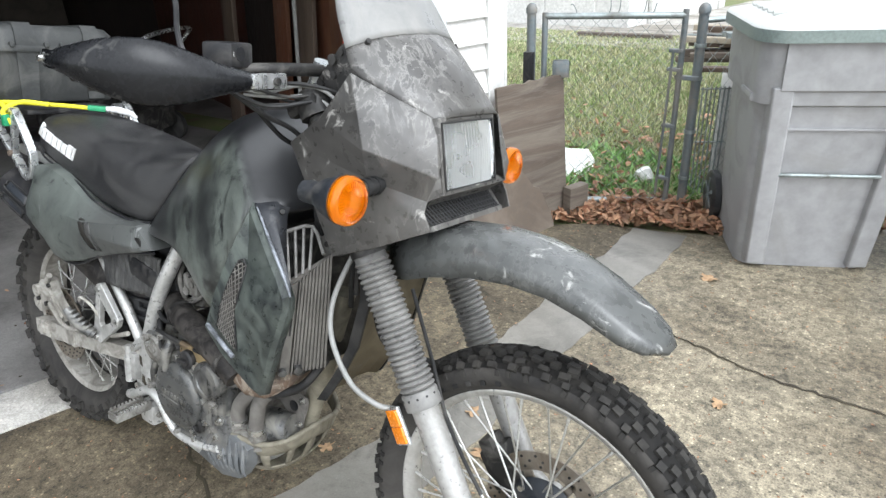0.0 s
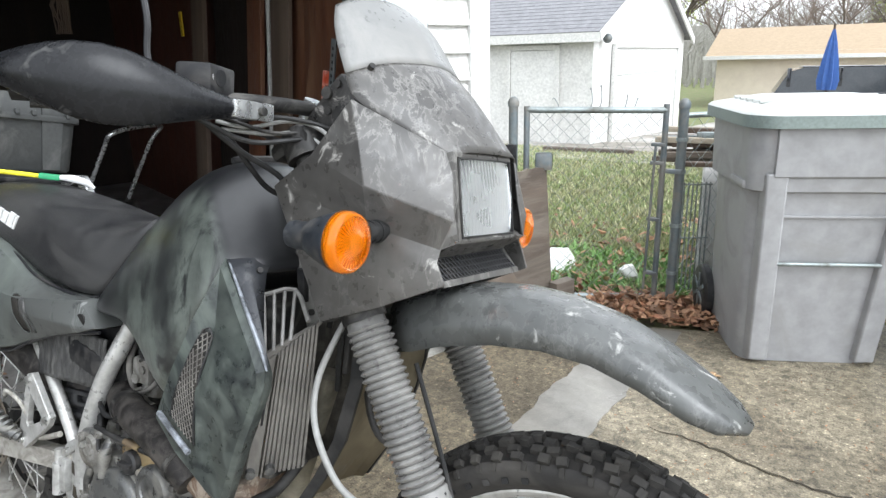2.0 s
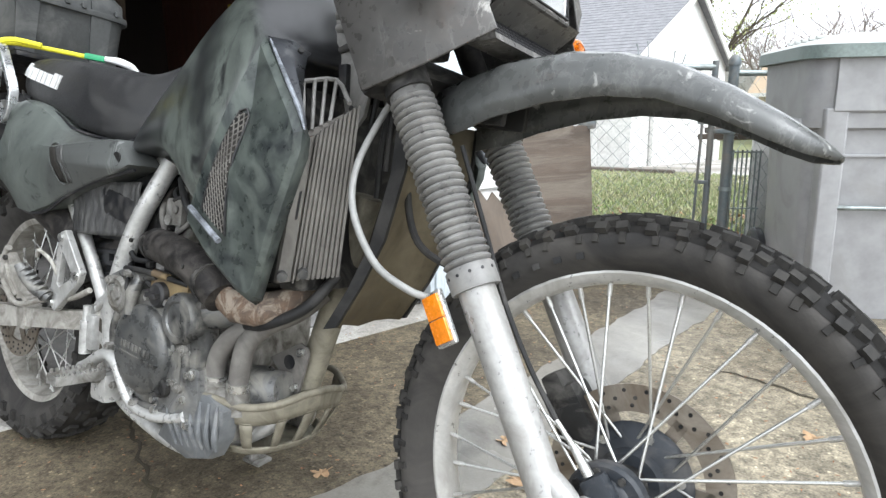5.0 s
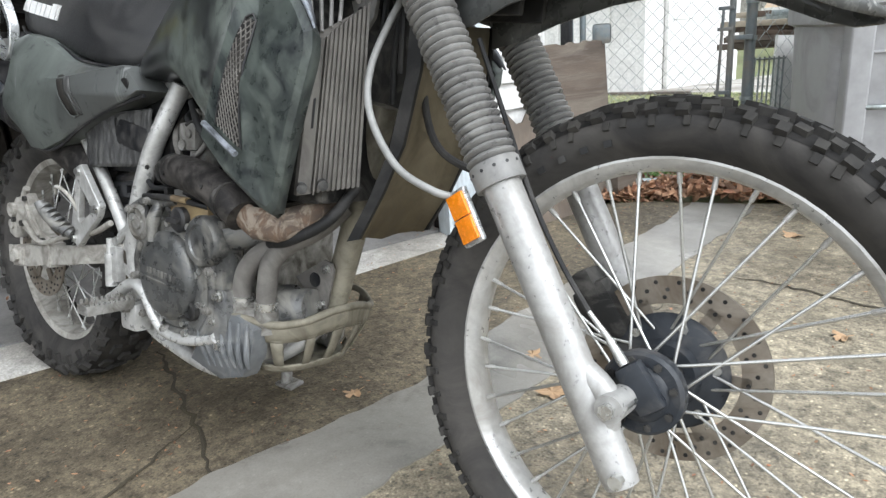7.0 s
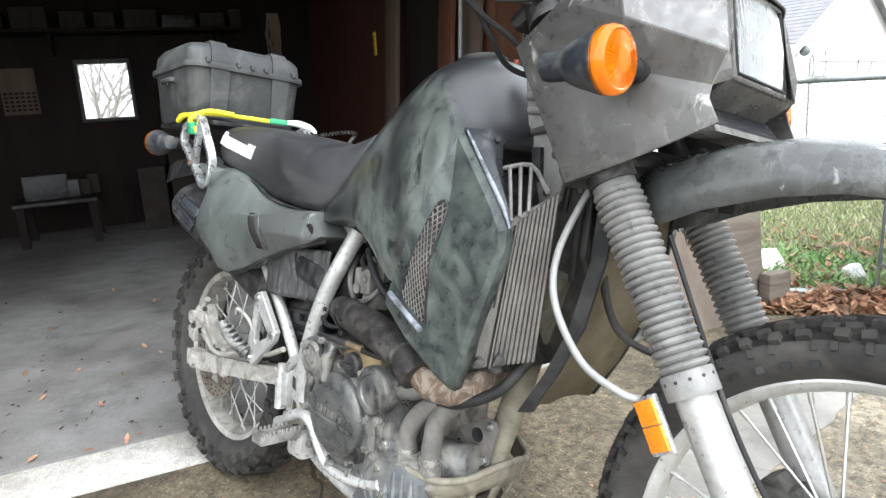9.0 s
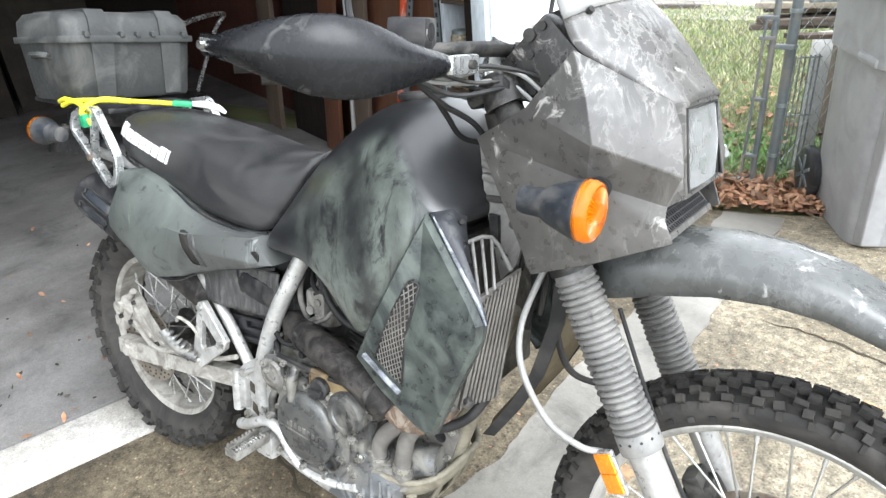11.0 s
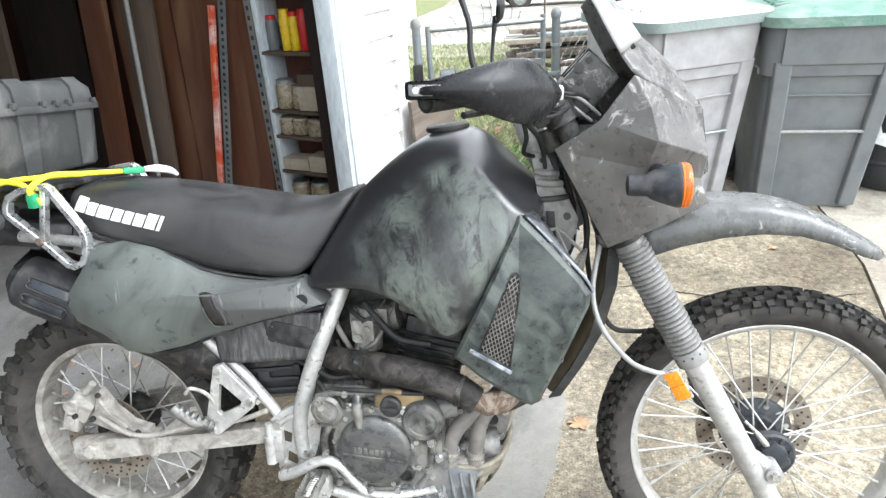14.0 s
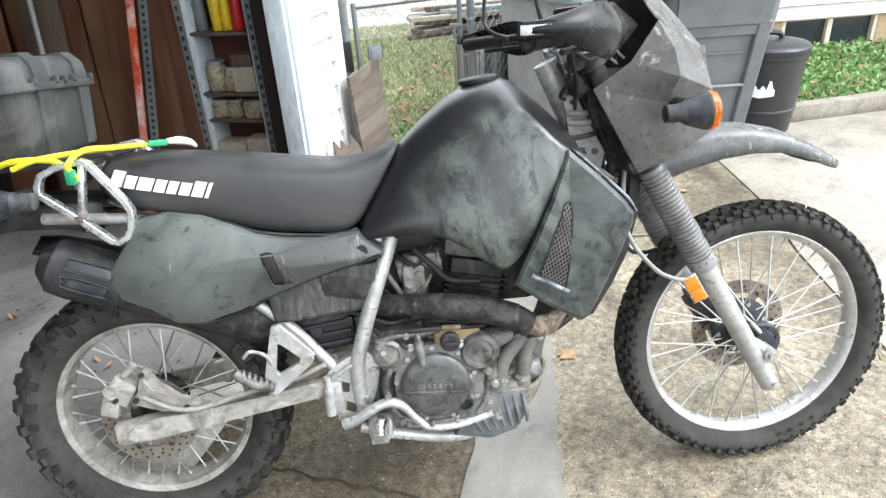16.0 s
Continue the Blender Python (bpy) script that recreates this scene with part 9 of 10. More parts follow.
thing("spirit_level", bm, M["orange_paint"], "worn orange-red metal spirit level leaning upright", "level", place=GARAGE @ pose(1.53, 1.045, 0.026, 8.0, 4, 0))

# back of the garage, in the dark
def plain_box(name, label, category, c, size, mat, bevel=0.006, group=""):
    bm = bmesh.new()
    box(bm, (0, 0, size[2] / 2), size, bevel)
    return thing(name, bm, M[mat], label, category, group, place=GARAGE @ pose(*c))


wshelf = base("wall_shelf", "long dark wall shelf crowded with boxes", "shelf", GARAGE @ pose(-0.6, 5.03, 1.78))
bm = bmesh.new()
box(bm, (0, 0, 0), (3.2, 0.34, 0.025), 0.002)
part("shelf_board", bm, M["shadedwood"], wshelf)
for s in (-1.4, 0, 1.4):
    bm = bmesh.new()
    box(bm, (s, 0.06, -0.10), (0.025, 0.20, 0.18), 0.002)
    part("bracket", bm, M["shadedwood"], wshelf)
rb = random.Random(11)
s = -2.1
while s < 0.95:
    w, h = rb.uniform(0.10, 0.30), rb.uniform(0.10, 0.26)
    plain_box("storage_box", rb.choice(("dusty cardboard box on the wall shelf", "dark plastic crate on the wall shelf", "pale carton on the wall shelf")), "box", (s + w / 2, 5.02, 1.793, 0, 0, rb.uniform(-6, 6)), (w, 0.2, h), rb.choice(("shadedcard", "shadedcard", "shadedwood", "blackplastic")), 0.004, "boxes on the wall shelf")
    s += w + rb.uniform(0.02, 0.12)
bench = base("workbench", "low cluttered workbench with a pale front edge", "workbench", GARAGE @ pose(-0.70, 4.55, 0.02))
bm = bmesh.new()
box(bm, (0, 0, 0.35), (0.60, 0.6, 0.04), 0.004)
part("bench_top", bm, M["shadedwood"], bench)
bm = bmesh.new()
box(bm, (0, -0.31, 0.35), (0.60, 0.012, 0.02), 0.002)
part("edge_strip", bm, M["darkmetal"], bench, "dull metal edge strip")
for sx in (-0.26, 0.26):
    for sy in (-0.24, 0.24):
        bm = bmesh.new()
        box(bm, (sx, sy, 0.165), (0.06, 0.06, 0.33), 0.003)
        part("leg", bm, M["shadedwood"], bench)
bm = bmesh.new()
box(bm, (0, 0, 0), (0.28, 0.004, 0.40), 0.001)
cal = thing("wall_calendar", bm, M["greyboard"], "paper calendar pinned to the back wall", "calendar", place=GARAGE @ pose(-0.92, 5.195, 1.30))
bm = bmesh.new()
for r in range(5):
    for c in range(6):
        box(bm, (-0.11 + 0.044 * c, -0.0035, -0.16 + 0.036 * r), (0.03, 0.002, 0.02))
part("printed_grid", bm, M["shadedwood"], cal, smooth=False)
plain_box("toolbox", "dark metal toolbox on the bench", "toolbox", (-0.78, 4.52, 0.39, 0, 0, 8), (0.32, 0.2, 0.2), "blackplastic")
plain_box("storage_box", "pale carton standing on the floor", "box", (0.05, 4.7, 0.02, 0, 0, -5), (0.22, 0.25, 0.55), "shadedcard")
plain_box("cabinet", "dark tall cabinet at the back wall", "cabinet", (0.55, 4.9, 0.02, 0, 0, 0), (0.7, 0.5, 1.1), "shadedcard")
mower = base("lawn_mower", "dark lawn mower with a bent chrome handle", "lawn mower", GARAGE @ pose(0.75, 2.9, 0.02, 0, 0, 35))
bm = bmesh.new()
box(bm, (0, 0, 0.20), (0.5, 0.75, 0.18), 0.05)
box(bm, (0, 0.05, 0.36), (0.3, 0.3, 0.16), 0.04)
part("deck", bm, M["darkmetal"], mower)
bm = bmesh.new()
tube(bm, [(-0.2, -0.3, 0.25), (-0.2, -0.56, 0.66), (-0.19, -0.66, 0.77), (0.19, -0.66, 0.77), (0.2, -0.56, 0.66), (0.2, -0.3, 0.25)], 0.013, 10, 5)
part("push_handle", bm, M["alu"], mower, "bent chrome tube handle")
for sx in (-0.27, 0.27):
    for sy in (-0.3, 0.3):
        bm = bmesh.new()
        caps(bm, revolve(bm, [(0.05, -0.02), (0.1, -0.02), (0.1, 0.02), (0.05, 0.02)], 20, pose(sx, sy, 0.10, 0, 90, 0)))
        part("wheel", bm, M["black_hose"], mower)
bm = bmesh.new()
for i in range(26):
    r0 = random.Random(i)
    tube(bm, [(r0.uniform(-0.05, 0.05), 0, 0), (r0.uniform(-0.06, 0.06), 0.01, -0.15), (r0.uniform(-0.05, 0.05), 0, -0.34)], 0.006, 5, 3)
thing("hanging_rag", bm, M["greyboard"], "pale speckled rag hanging in the dark", "rag", kind="stuff", place=GARAGE @ pose(1.05, 3.6, 1.72))
plain_box("yellow_tag", "yellow tag hanging on the wall", "tag", (1.74, 3.2, 1.35, 0, 0, 90), (0.05, 0.01, 0.17), "yellowcan", 0.002)
plain_box("tool_rack", "dark rack of long tools by the back wall", "rack", (-1.7, 5.0, 0.02, 0, 0, 0), (0.8, 0.25, 1.2), "shadedcard")
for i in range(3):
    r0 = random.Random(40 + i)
    plain_box("paint_tin", "dusty tin on the workbench", "tin", (-0.57 + 0.07 * i, 4.45 + 0.12 * i, 0.39, 0, 0, 0), (0.09, 0.09, r0.uniform(0.1, 0.2)), r0.choice(("shadedcard", "shadedwood", "blackplastic")), 0.012, "tins on the bench")

# ---- lawn, leaves and planting ----
def blades(name, label, count, area, height, width, material, seed, zfun, category, lean=0.5, near=None):
    r = np.random.RandomState(seed)
    x0, x1, y0, y1 = area
    u = r.rand(count)
    y = y0 + (y1 - y0) * (u ** 1.35)
    x = x0 + (x1 - x0) * r.rand(count)
    keep = np.ones(count, bool) if near is None else near(x, y)
    x, y = x[keep], y[keep]
    k = len(x)
    z = np.array([zfun(a, b) for a, b in zip(x, y)])
    a = r.rand(k) * 6.283
    far = 1 + 0.35 * np.clip(y - 3, 0, 6)
    h = height * (0.5 + r.rand(k)) * np.sqrt(far)
    w = width * (0.6 + 0.8 * r.rand(k)) * far
    lx, ly = (r.rand(k) - 0.5) * lean * h * 2, (r.rand(k) - 0.5) * lean * h * 2
    v = np.stack([np.stack([x - w * np.cos(a), y - w * np.sin(a), z], 1), np.stack([x + w * np.cos(a), y + w * np.sin(a), z], 1), np.stack([x + lx, y + ly, z + h], 1)], 1).reshape(-1, 3)
    f = np.arange(3 * k).reshape(-1, 3)
    me = bpy.data.meshes.new(name)
    me.from_pydata(v.tolist(), [], f.tolist())
    me.materials.append(material)
    return tagged(new(name, me), label, category, kind="stuff")


def lawn_z(x, y):
    return ground_z(x, y) - 0.022


blades("lawn_grass", "short mottled spring lawn grass behind the gate", 230000, (-4.5, 3.2, 2.0, 9.5), 0.030, 0.0036, M["grass"], 3, lawn_z, "grass", 0.8,
       near=lambda x, y: (y > 2.02 + 0.30 * (x - 0.4)) & ~((x > 1.2) & (y < 2.9)) & ((x + 0.07) * 0.3249 + (y + 0.09) * 0.9457 > 2.12))
blades("weeds", "green weeds growing in the slab joint", 420, (2.02, 2.2, -0.35, 0.42), 0.05, 0.004, M["grass"], 8, lambda x, y: ground_z(x, y) - 0.012, "weeds", 1.2, near=lambda x, y: abs(x - (2.137 + (y - 0.3) * 0.148)) < 0.02 + 0.05 * (np.sin(y * 9) > 0.6))
blades("weeds", "low broad-leaved weeds along the gate", 1800, (0.15, 1.25, 2.12, 3.1), 0.045, 0.013, M["ivy"], 28, lawn_z, "weeds", 1.4, near=lambda x, y: y > 2.1 + 0.35 * (x - 0.2))
blades("weeds", "green weeds by the bins", 500, (2.40, 2.75, 2.3, 2.75), 0.07, 0.006, M["ivy"], 18, lambda x, y: ground_z(x, y) - 0.03, "weeds", 1.0)


def leaf_litter(name, label, count, sample, size, material, seed, lift, category, flat=0.5):
    """Many small curled leaves in one mesh."""
    r = random.Random(seed)
    vs, fs = [], []
    for i in range(count):
        x, y, z = sample(r)
        L, W = size * r.uniform(0.6, 1.4), size * r.uniform(0.25, 0.55)
        m = Matrix.Translation((x, y, z + lift * r.random())) @ pose(0, 0, 0, r.gauss(0, 40 * flat), r.gauss(0, 40 * flat), r.uniform(0, 360))
        c = r.uniform(-0.5, 0.5) * W
        pts = [(-L, 0, 0), (-L * 0.3, -W, c), (L * 0.45, -W * 0.8, c), (L, 0, c * 0.4), (L * 0.45, W * 0.8, c), (-L * 0.3, W, c), (0, 0, -c * 0.3)]
        b = len(vs)
        vs += [tuple(m @ Vector(p)) for p in pts]
        fs += [(b + 6, b + k, b + (k + 1) % 6) for k in range(6)]
    me = bpy.data.meshes.new(name)
    me.from_pydata(vs, [], fs)
    me.materials.append(material)
    return tagged(new(name, me), label, category, kind="stuff")


def by_gate(r):
    t = r.random()
    x = 0.42 + 1.25 * t
    y = 1.80 + 0.27 * (x - 0.5) + abs(r.gauss(0, 0.16)) + 0.03
    heap = 0.05 * max(0, 1 - abs(x - 1.0) / 0.5) * max(0, 1 - abs(y - 2.12) / 0.25)
    return x, y, ground_z(x, y) - 0.004 + heap


M["leaf"].node_tree.nodes["Principled BSDF"].inputs["Roughness"].default_value = 0.8
leaf_litter("leaf_litter", "drift of dry reddish-brown leaves below the gate", 1500, by_gate, 0.030, M["leaf"], 21, 0.03, "dead leaves", 0.7)
leaf_litter("leaf_litter", "dry brown leaves scattered on the lawn", 500, lambda r: ((lambda x, y: (x, y, ground_z(x, y) - 0.01))(r.uniform(-0.6, 1.8), 2.2 + abs(r.gauss(0, 0.9)))), 0.028, M["leaf"], 22, 0.03, "dead leaves", 0.6)
leaf_litter("leaf_litter", "dark leaf scraps and dirt blown onto the garage floor", 90, lambda r: ((lambda p: (p.x, p.y, p.z))(GARAGE @ Vector((r.uniform(-1.2, 1.0), 0.15 + abs(r.gauss(0, 0.9)), 0.026)))), 0.016, M["leaf"], 57, 0.01, "dead leaves", 0.6)
leaf_litter("leaf_litter", "old brown leaves strewn thinly over the lawn", 700, lambda r: ((lambda x, y: (x + 0.3436 * (y - 1.6), y, lawn_z(x + 0.3436 * (y - 1.6), y) + 0.02))(r.uniform(-0.2, 2.6), r.uniform(2.9, 7.2))), 0.035, M["leaf"], 41, 0.03, "dead leaves", 0.6)
leaf_litter("leaf_litter", "brown leaves caught behind the bins", 350, lambda r: ((lambda x, y: (x, y, ground_z(x, y) - 0.004))(r.uniform(1.3, 2.6), r.uniform(2.35, 2.75))), 0.028, M["leaf"], 23, 0.03, "dead leaves", 0.6)
leaf_litter("leaf_crumbs", "crumbs of dead leaves and grit on the driveway", 1500, lambda r: ((lambda x, y: (x, y, ground_z(x, y) + 0.002))(r.uniform(0.0, 2.2) ** 1.15 * 0.93, r.uniform(-0.7, 2.0))), 0.0052, M["leaf"], 24, 0.001, "leaf crumbs", 0.25)


def garage_crumb(r):
    p = in_garage(r.uniform(-1.8, 1.3), 0.2 + abs(r.gauss(0, 0.9)), 0.0215)
    return p.x, p.y, p.z


leaf_litter("floor_debris", "small dark leaf crumbs on the garage floor", 170, garage_crumb, 0.010, M["crack"], 25, 0.001, "debris", 0.25)


def ivy_z(x, y):
    return 0.06 + 0.11 * min(1.0, max(0.0, (y - 2.55 - 0.13 * (x - 3.0)) / 0.9))


bm = bmesh.new()
loft(bm, [[Vector((x, y + 0.13 * (x - 3.0), ivy_z(x, y + 0.13 * (x - 3.0)) - 0.02)) for y in (2.5, 2.8, 3.2, 3.62, 4.2)] for x in (2.62, 3.4, 4.5, 6.0, 9.0)], close_ends=False, closed=False)
setting("planting_bed", bm, M["soil"], "sloping planted bed beside the house", "bed", smooth=True)


def ivy_spot(r):
    x = r.uniform(2.62, 6.5)
    y = r.uniform(2.54, 3.75) + 0.13 * (x - 3.0) * r.random()
    return x, y, ivy_z(x, y)


leaf_litter("ground_cover", "low green ground-cover plants on the bed", 5200, ivy_spot, 0.026, M["ivy"], 31, 0.045, "ground cover", 1.0)
leaf_litter("leaf_litter", "brown leaves among the ground cover", 240, ivy_spot, 0.026, M["leaf"], 32, 0.05, "dead leaves", 0.6)


def fallen_leaf(x, y, size, rot, seed, z=None):
    r = random.Random(seed)
    bm = bmesh.new()
    outline = []
    for k in range(20):
        a = 2 * math.pi * k / 20
        rad = size * (0.55 + 0.45 * abs(math.cos(2.5 * a)) ** 0.7) * r.uniform(0.8, 1.1)
        outline.append(bm.verts.new((rad * math.cos(a), rad * math.sin(a) * 0.8, 0.004 + 0.010 * math.sin(a * 2 + seed) * r.random())))
    c = bm.verts.new((0, 0, 0.003))
    for k in range(20):
        bm.faces.new((c, outline[k], outline[(k + 1) % 20]))
    zz = ground_z(x, y) + 0.002 if z is None else z
    ob = thing("fallen_leaf", bm, M["leaf"], "single dry tan leaf lying on the concrete", "leaf", "fallen leaves", place=pose(x, y, zz, 0, 0, rot), smooth=False)
    return ob


M["tanleaf"] = surface("tan_leaf", (0.42, 0.28, 0.16), (0.33, 0.21, 0.12), rough=0.8, big=30, fine=90)
for x, y, s, a, k in ((1.135, 0.425, 0.040, 20, 1), (0.745, 0.215, 0.026, 60, 2), (1.40, 1.66, 0.038, 10, 3), (1.02, 0.55, 0.028, 140, 4), (1.62, 0.95, 0.03, 80, 5), (2.0, 1.55, 0.022, 30, 6), (0.98, -0.25, 0.02, 200, 7)):
    lf = fallen_leaf(x, y, s, a, k)
    lf.data.materials[0] = M["tanleaf"]

# white sheet on the grass behind the gate
bm = bmesh.new()
rs = random.Random(2)
ring = [bm.verts.new((0.23 * math.cos(a) * (1 + 0.15 * math.sin(3 * a)), 0.24 * math.sin(a), 0.0)) for a in [2 * math.pi * k / 18 for k in range(18)]]
ring2 = [bm.verts.new((v.co.x * 0.8, v.co.y * 0.8, 0.05 + rs.uniform(0, 0.03))) for v in ring]
for k in range(18):
    bm.faces.new((ring[k], ring[(k + 1) % 18], ring2[(k + 1) % 18], ring2[k]))
bm.faces.new(ring2)
thing("white_sheet", bm, M["whitesheet"], "crumpled white plastic sheet lying on the lawn", "plastic sheet", place=pose(0.27, 2.62, 0.02, 0, 0, 30))
bm = bmesh.new()
bmesh.ops.create_icosphere(bm, subdivisions=2, radius=0.05)
for v in bm.verts:
    v.co *= rs.uniform(0.8, 1.15)
thing("white_stone", bm, M["whitesheet"], "small pale lump on the grass", "stone", place=pose(0.80, 2.62, 0.05))

# clutter behind the fence post and bins
def slab(name, label, category, c, size, mat, group="", bevel=0.003):
    bm = bmesh.new()
    box(bm, (0, 0, 0), size, bevel)
    return thing(name, bm, M[mat], label, category, group, place=pose(*c))


slab("white_board", "narrow white board standing behind the fence", "board", (1.17, 2.62, 0.33, 0, 0, 40), (0.09, 0.02, 0.66), "siding")
rack_ob = base("wire_rack", "rusty wire rack standing behind the fence", "rack", pose(1.12, 2.56, 0.02, 0, 0, 30))
for i in range(7):
    bm = bmesh.new()
    cyl(bm, (-0.06 + 0.02 * i, 0, 0.0), (-0.06 + 0.02 * i, 0, 0.55), 0.004, n=6)
    part("wire", bm, M["galv"], rack_ob)
for z in (0.02, 0.28, 0.54):
    bm = bmesh.new()
    cyl(bm, (-0.07, 0, z), (0.07, 0, z), 0.004, n=6)
    part("cross_wire", bm, M["galv"], rack_ob)
for i in range(4):
    slab("grey_slat", "weathered grey slat standing behind the bin", "slat", (1.26 + 0.05 * i, 2.60 + 0.03 * i, 0.34, 0, 0, 35), (0.04, 0.015, 0.66), "paintsteel", "slats behind the bin")
slab("dark_crate", "dark crate behind the bin", "crate", (1.42, 2.78, 0.32, 0, 0, 30), (0.3, 0.25, 0.6), "blackplastic")
rl = random.Random(6)
for i in range(22):
    x, y, z = 1.75 + rl.uniform(-0.15, 0.15), 3.15 + 0.055 * (i % 6), 0.62 + 0.04 * (i // 6)
    slab("lumber", "weathered board in a stack behind the fence", "lumber", (x, y, z, 0, rl.uniform(-2, 2), 12 + rl.uniform(-4, 4)), (1.7, 0.05, 0.028), rl.choice(("greyboard", "card", "plywood", "galv")), "stacked lumber")
for x in (1.2, 2.3):
    slab("trestle", "dark trestle under the stacked lumber", "trestle", (x, 3.28, 0.30, 0, 0, 12), (0.06, 0.4, 0.58), "greyboard", "trestles")
slab("ledge_board", "board across the fence top behind the gate", "lumber", (1.22, 2.52, 0.665, 0, 4, 40), (0.42, 0.06, 0.02), "greyboard")

# ---- house with basement window beside the planted bed ----
HOUSE_Y = 3.70
house = base("house", "white-sided house on a tan brick foundation", "house", pose(0, 0, 0, 0, 0, 0))
bm = bmesh.new()
for c, s in (((3.22, HOUSE_Y + 0.1, 0.10), (0.90, 0.2, 0.64)), ((6.72, HOUSE_Y + 0.1, 0.10), (4.56, 0.2, 0.64)), ((4.055, HOUSE_Y + 0.1, -0.03), (0.77, 0.2, 0.38))):
    box(bm, c, s)
part("foundation", bm, M["tan_brick"], house, "tan brick foundation")
for i in range(26):
    ob = new("lap_board", lap_sides)
    ob.parent = house
    ob.matrix_basis = pose(2.77, HOUSE_Y - 0.005, 0.40 + 0.102 * i) @ Matrix.Diagonal((1.2, 1, 1, 1))
bm = bmesh.new()
box(bm, (5.9, HOUSE_Y + 0.09, 1.75), (6.2, 0.18, 2.7))
part("wall", bm, M["siding"], house)
wn1 = bmesh.new()
for c, s in (((3.685, HOUSE_Y + 0.03, 0.28), (0.03, 0.05, 0.24)), ((4.425, HOUSE_Y + 0.03, 0.28), (0.03, 0.05, 0.24)), ((4.055, HOUSE_Y + 0.03, 0.28), (0.04, 0.05, 0.24)), ((4.055, HOUSE_Y + 0.03, 0.395), (0.76, 0.05, 0.02)), ((4.055, HOUSE_Y + 0.03, 0.17), (0.76, 0.06, 0.02))):
    box(wn1, c, s, 0.003)
wfr = part("window", wn1, M["tan_wall"], house, "pale framed basement window")
for x in (3.87, 4.24):
    bm = bmesh.new()
    box(bm, (x, HOUSE_Y + 0.045, 0.28), (0.33, 0.006, 0.21))
    part("pane", bm, M["carglass"], wfr)
bm = bmesh.new()
prism(bm, [(2.5, 3.1), (9.3, 3.1), (5.9, 5.0)], HOUSE_Y - 0.3, HOUSE_Y + 6)
part("roof", bm, M["shingle"], house)
bm = bmesh.new()
box(bm, (2.87, HOUSE_Y + 3.1, 1.5), (0.16, 6.0, 3.1))
part("side_wall", bm, M["siding"], house)

# ---- neighbour's white garage ----
nb = base("neighbour_garage", "white gabled garage with a grey shingle roof", "garage", Matrix.Identity(4))
X0, X1, Y0_, Y1_, ZB, ZE, ZP = -8.5, -2.25, 10.5, 17.0, -0.75, 1.58, 2.92
bm = bmesh.new()
ym = (Y0_ + Y1_) / 2
prof = [(Y0_, ZB), (Y1_, ZB), (Y1_, ZE), (ym, ZP), (Y0_, ZE)]
loft(bm, [[Vector((x, y, z)) for y, z in prof] for x in (X0, X1)])
part("wall", bm, M["siding"], nb, smooth=False)
for s, y0, y1 in ((-1, Y0_ - 0.25, ym), (1, Y1_ + 0.25, ym)):
    bm = bmesh.new()
    ze = ZE - 0.12
    loft(bm, [[Vector((x, y0, ze + 0.06)), Vector((x, ym, ZP + 0.09)), Vector((x, ym, ZP + 0.02)), Vector((x, y0, ze))] for x in (X0 - 0.2, X1 + 0.18)])
    rf = part("roof", bm, M["shingle"], nb, "grey shingled roof slope", smooth=False)
    if s < 0:
        for i in range(22):
            t = (i + 0.5) / 22
            bm = bmesh.new()
            c = Vector(((X0 + X1) / 2, y0 + (ym - y0) * t, ze + 0.062 + (ZP + 0.03 - ze) * t))
            box(bm, (0, 0, 0), (X1 - X0 + 0.36, 0.19, 0.014), 0, Matrix.Translation(c) @ pose(0, 0, 0, math.degrees(math.atan2(ZP + 0.03 - ze, ym - y0)) - 2, 0, 0))
            part("shingle_course", bm, M["shingle"], rf, smooth=False)
    bm = bmesh.new()
    loft(bm, [[Vector((x, y0, ze - 0.10)), Vector((x, ym, ZP - 0.04)), Vector((x, ym, ZP + 0.085)), Vector((x, y0, ze + 0.055))] for x in (X1 + 0.16, X1 + 0.20)])
    part("rake_board", bm, M["siding"], nb, smooth=False)
bm = bmesh.new()
box(bm, ((X0 + X1) / 2, Y0_ - 0.24, ZE - 0.14), (X1 - X0 + 0.4, 0.03, 0.15))
part("fascia", bm, M["siding"], nb, smooth=False)
bm = bmesh.new()
box(bm, (X1 + 0.02, ym + 0.1, 0.28), (0.05, 4.6, 1.98), 0.01)
gd = part("garage_door", bm, M["siding"], nb, "white overhead door")
for i in range(1, 4):
    bm = bmesh.new()
    box(bm, (X1 + 0.05, ym + 0.1, -0.7 + i * 0.495), (0.012, 4.58, 0.016))
    part("panel_joint", bm, M["lid"], gd)
for c, s in (((X1 + 0.05, ym + 0.1, 1.31), (0.07, 4.8, 0.08)), ((X1 + 0.05, ym - 2.26, 0.28), (0.07, 0.09, 2.0)), ((X1 + 0.05, ym + 2.46, 0.28), (0.07, 0.09, 2.0))):
    bm = bmesh.new()
    box(bm, c, s, 0.004)
    part("door_trim", bm, M["siding"], nb)
bm = bmesh.new()
box(bm, (-3.35, Y0_ - 0.02, 0.27), (0.85, 0.05, 1.95), 0.006)
part("side_door", bm, M["siding"], nb)
bm = bmesh.new()
for c, s in (((-3.82, Y0_ - 0.03, 0.30), (0.08, 0.06, 2.05)), ((-2.88, Y0_ - 0.03, 0.30), (0.08, 0.06, 2.05)), ((-3.35, Y0_ - 0.03, 1.30), (0.86, 0.06, 0.08))):
    box(bm, c, s)
part("side_door_frame", bm, M["siding"], nb)
bm = bmesh.new()
bmesh.ops.create_uvsphere(bm, u_segments=14, v_segments=8, radius=0.08)
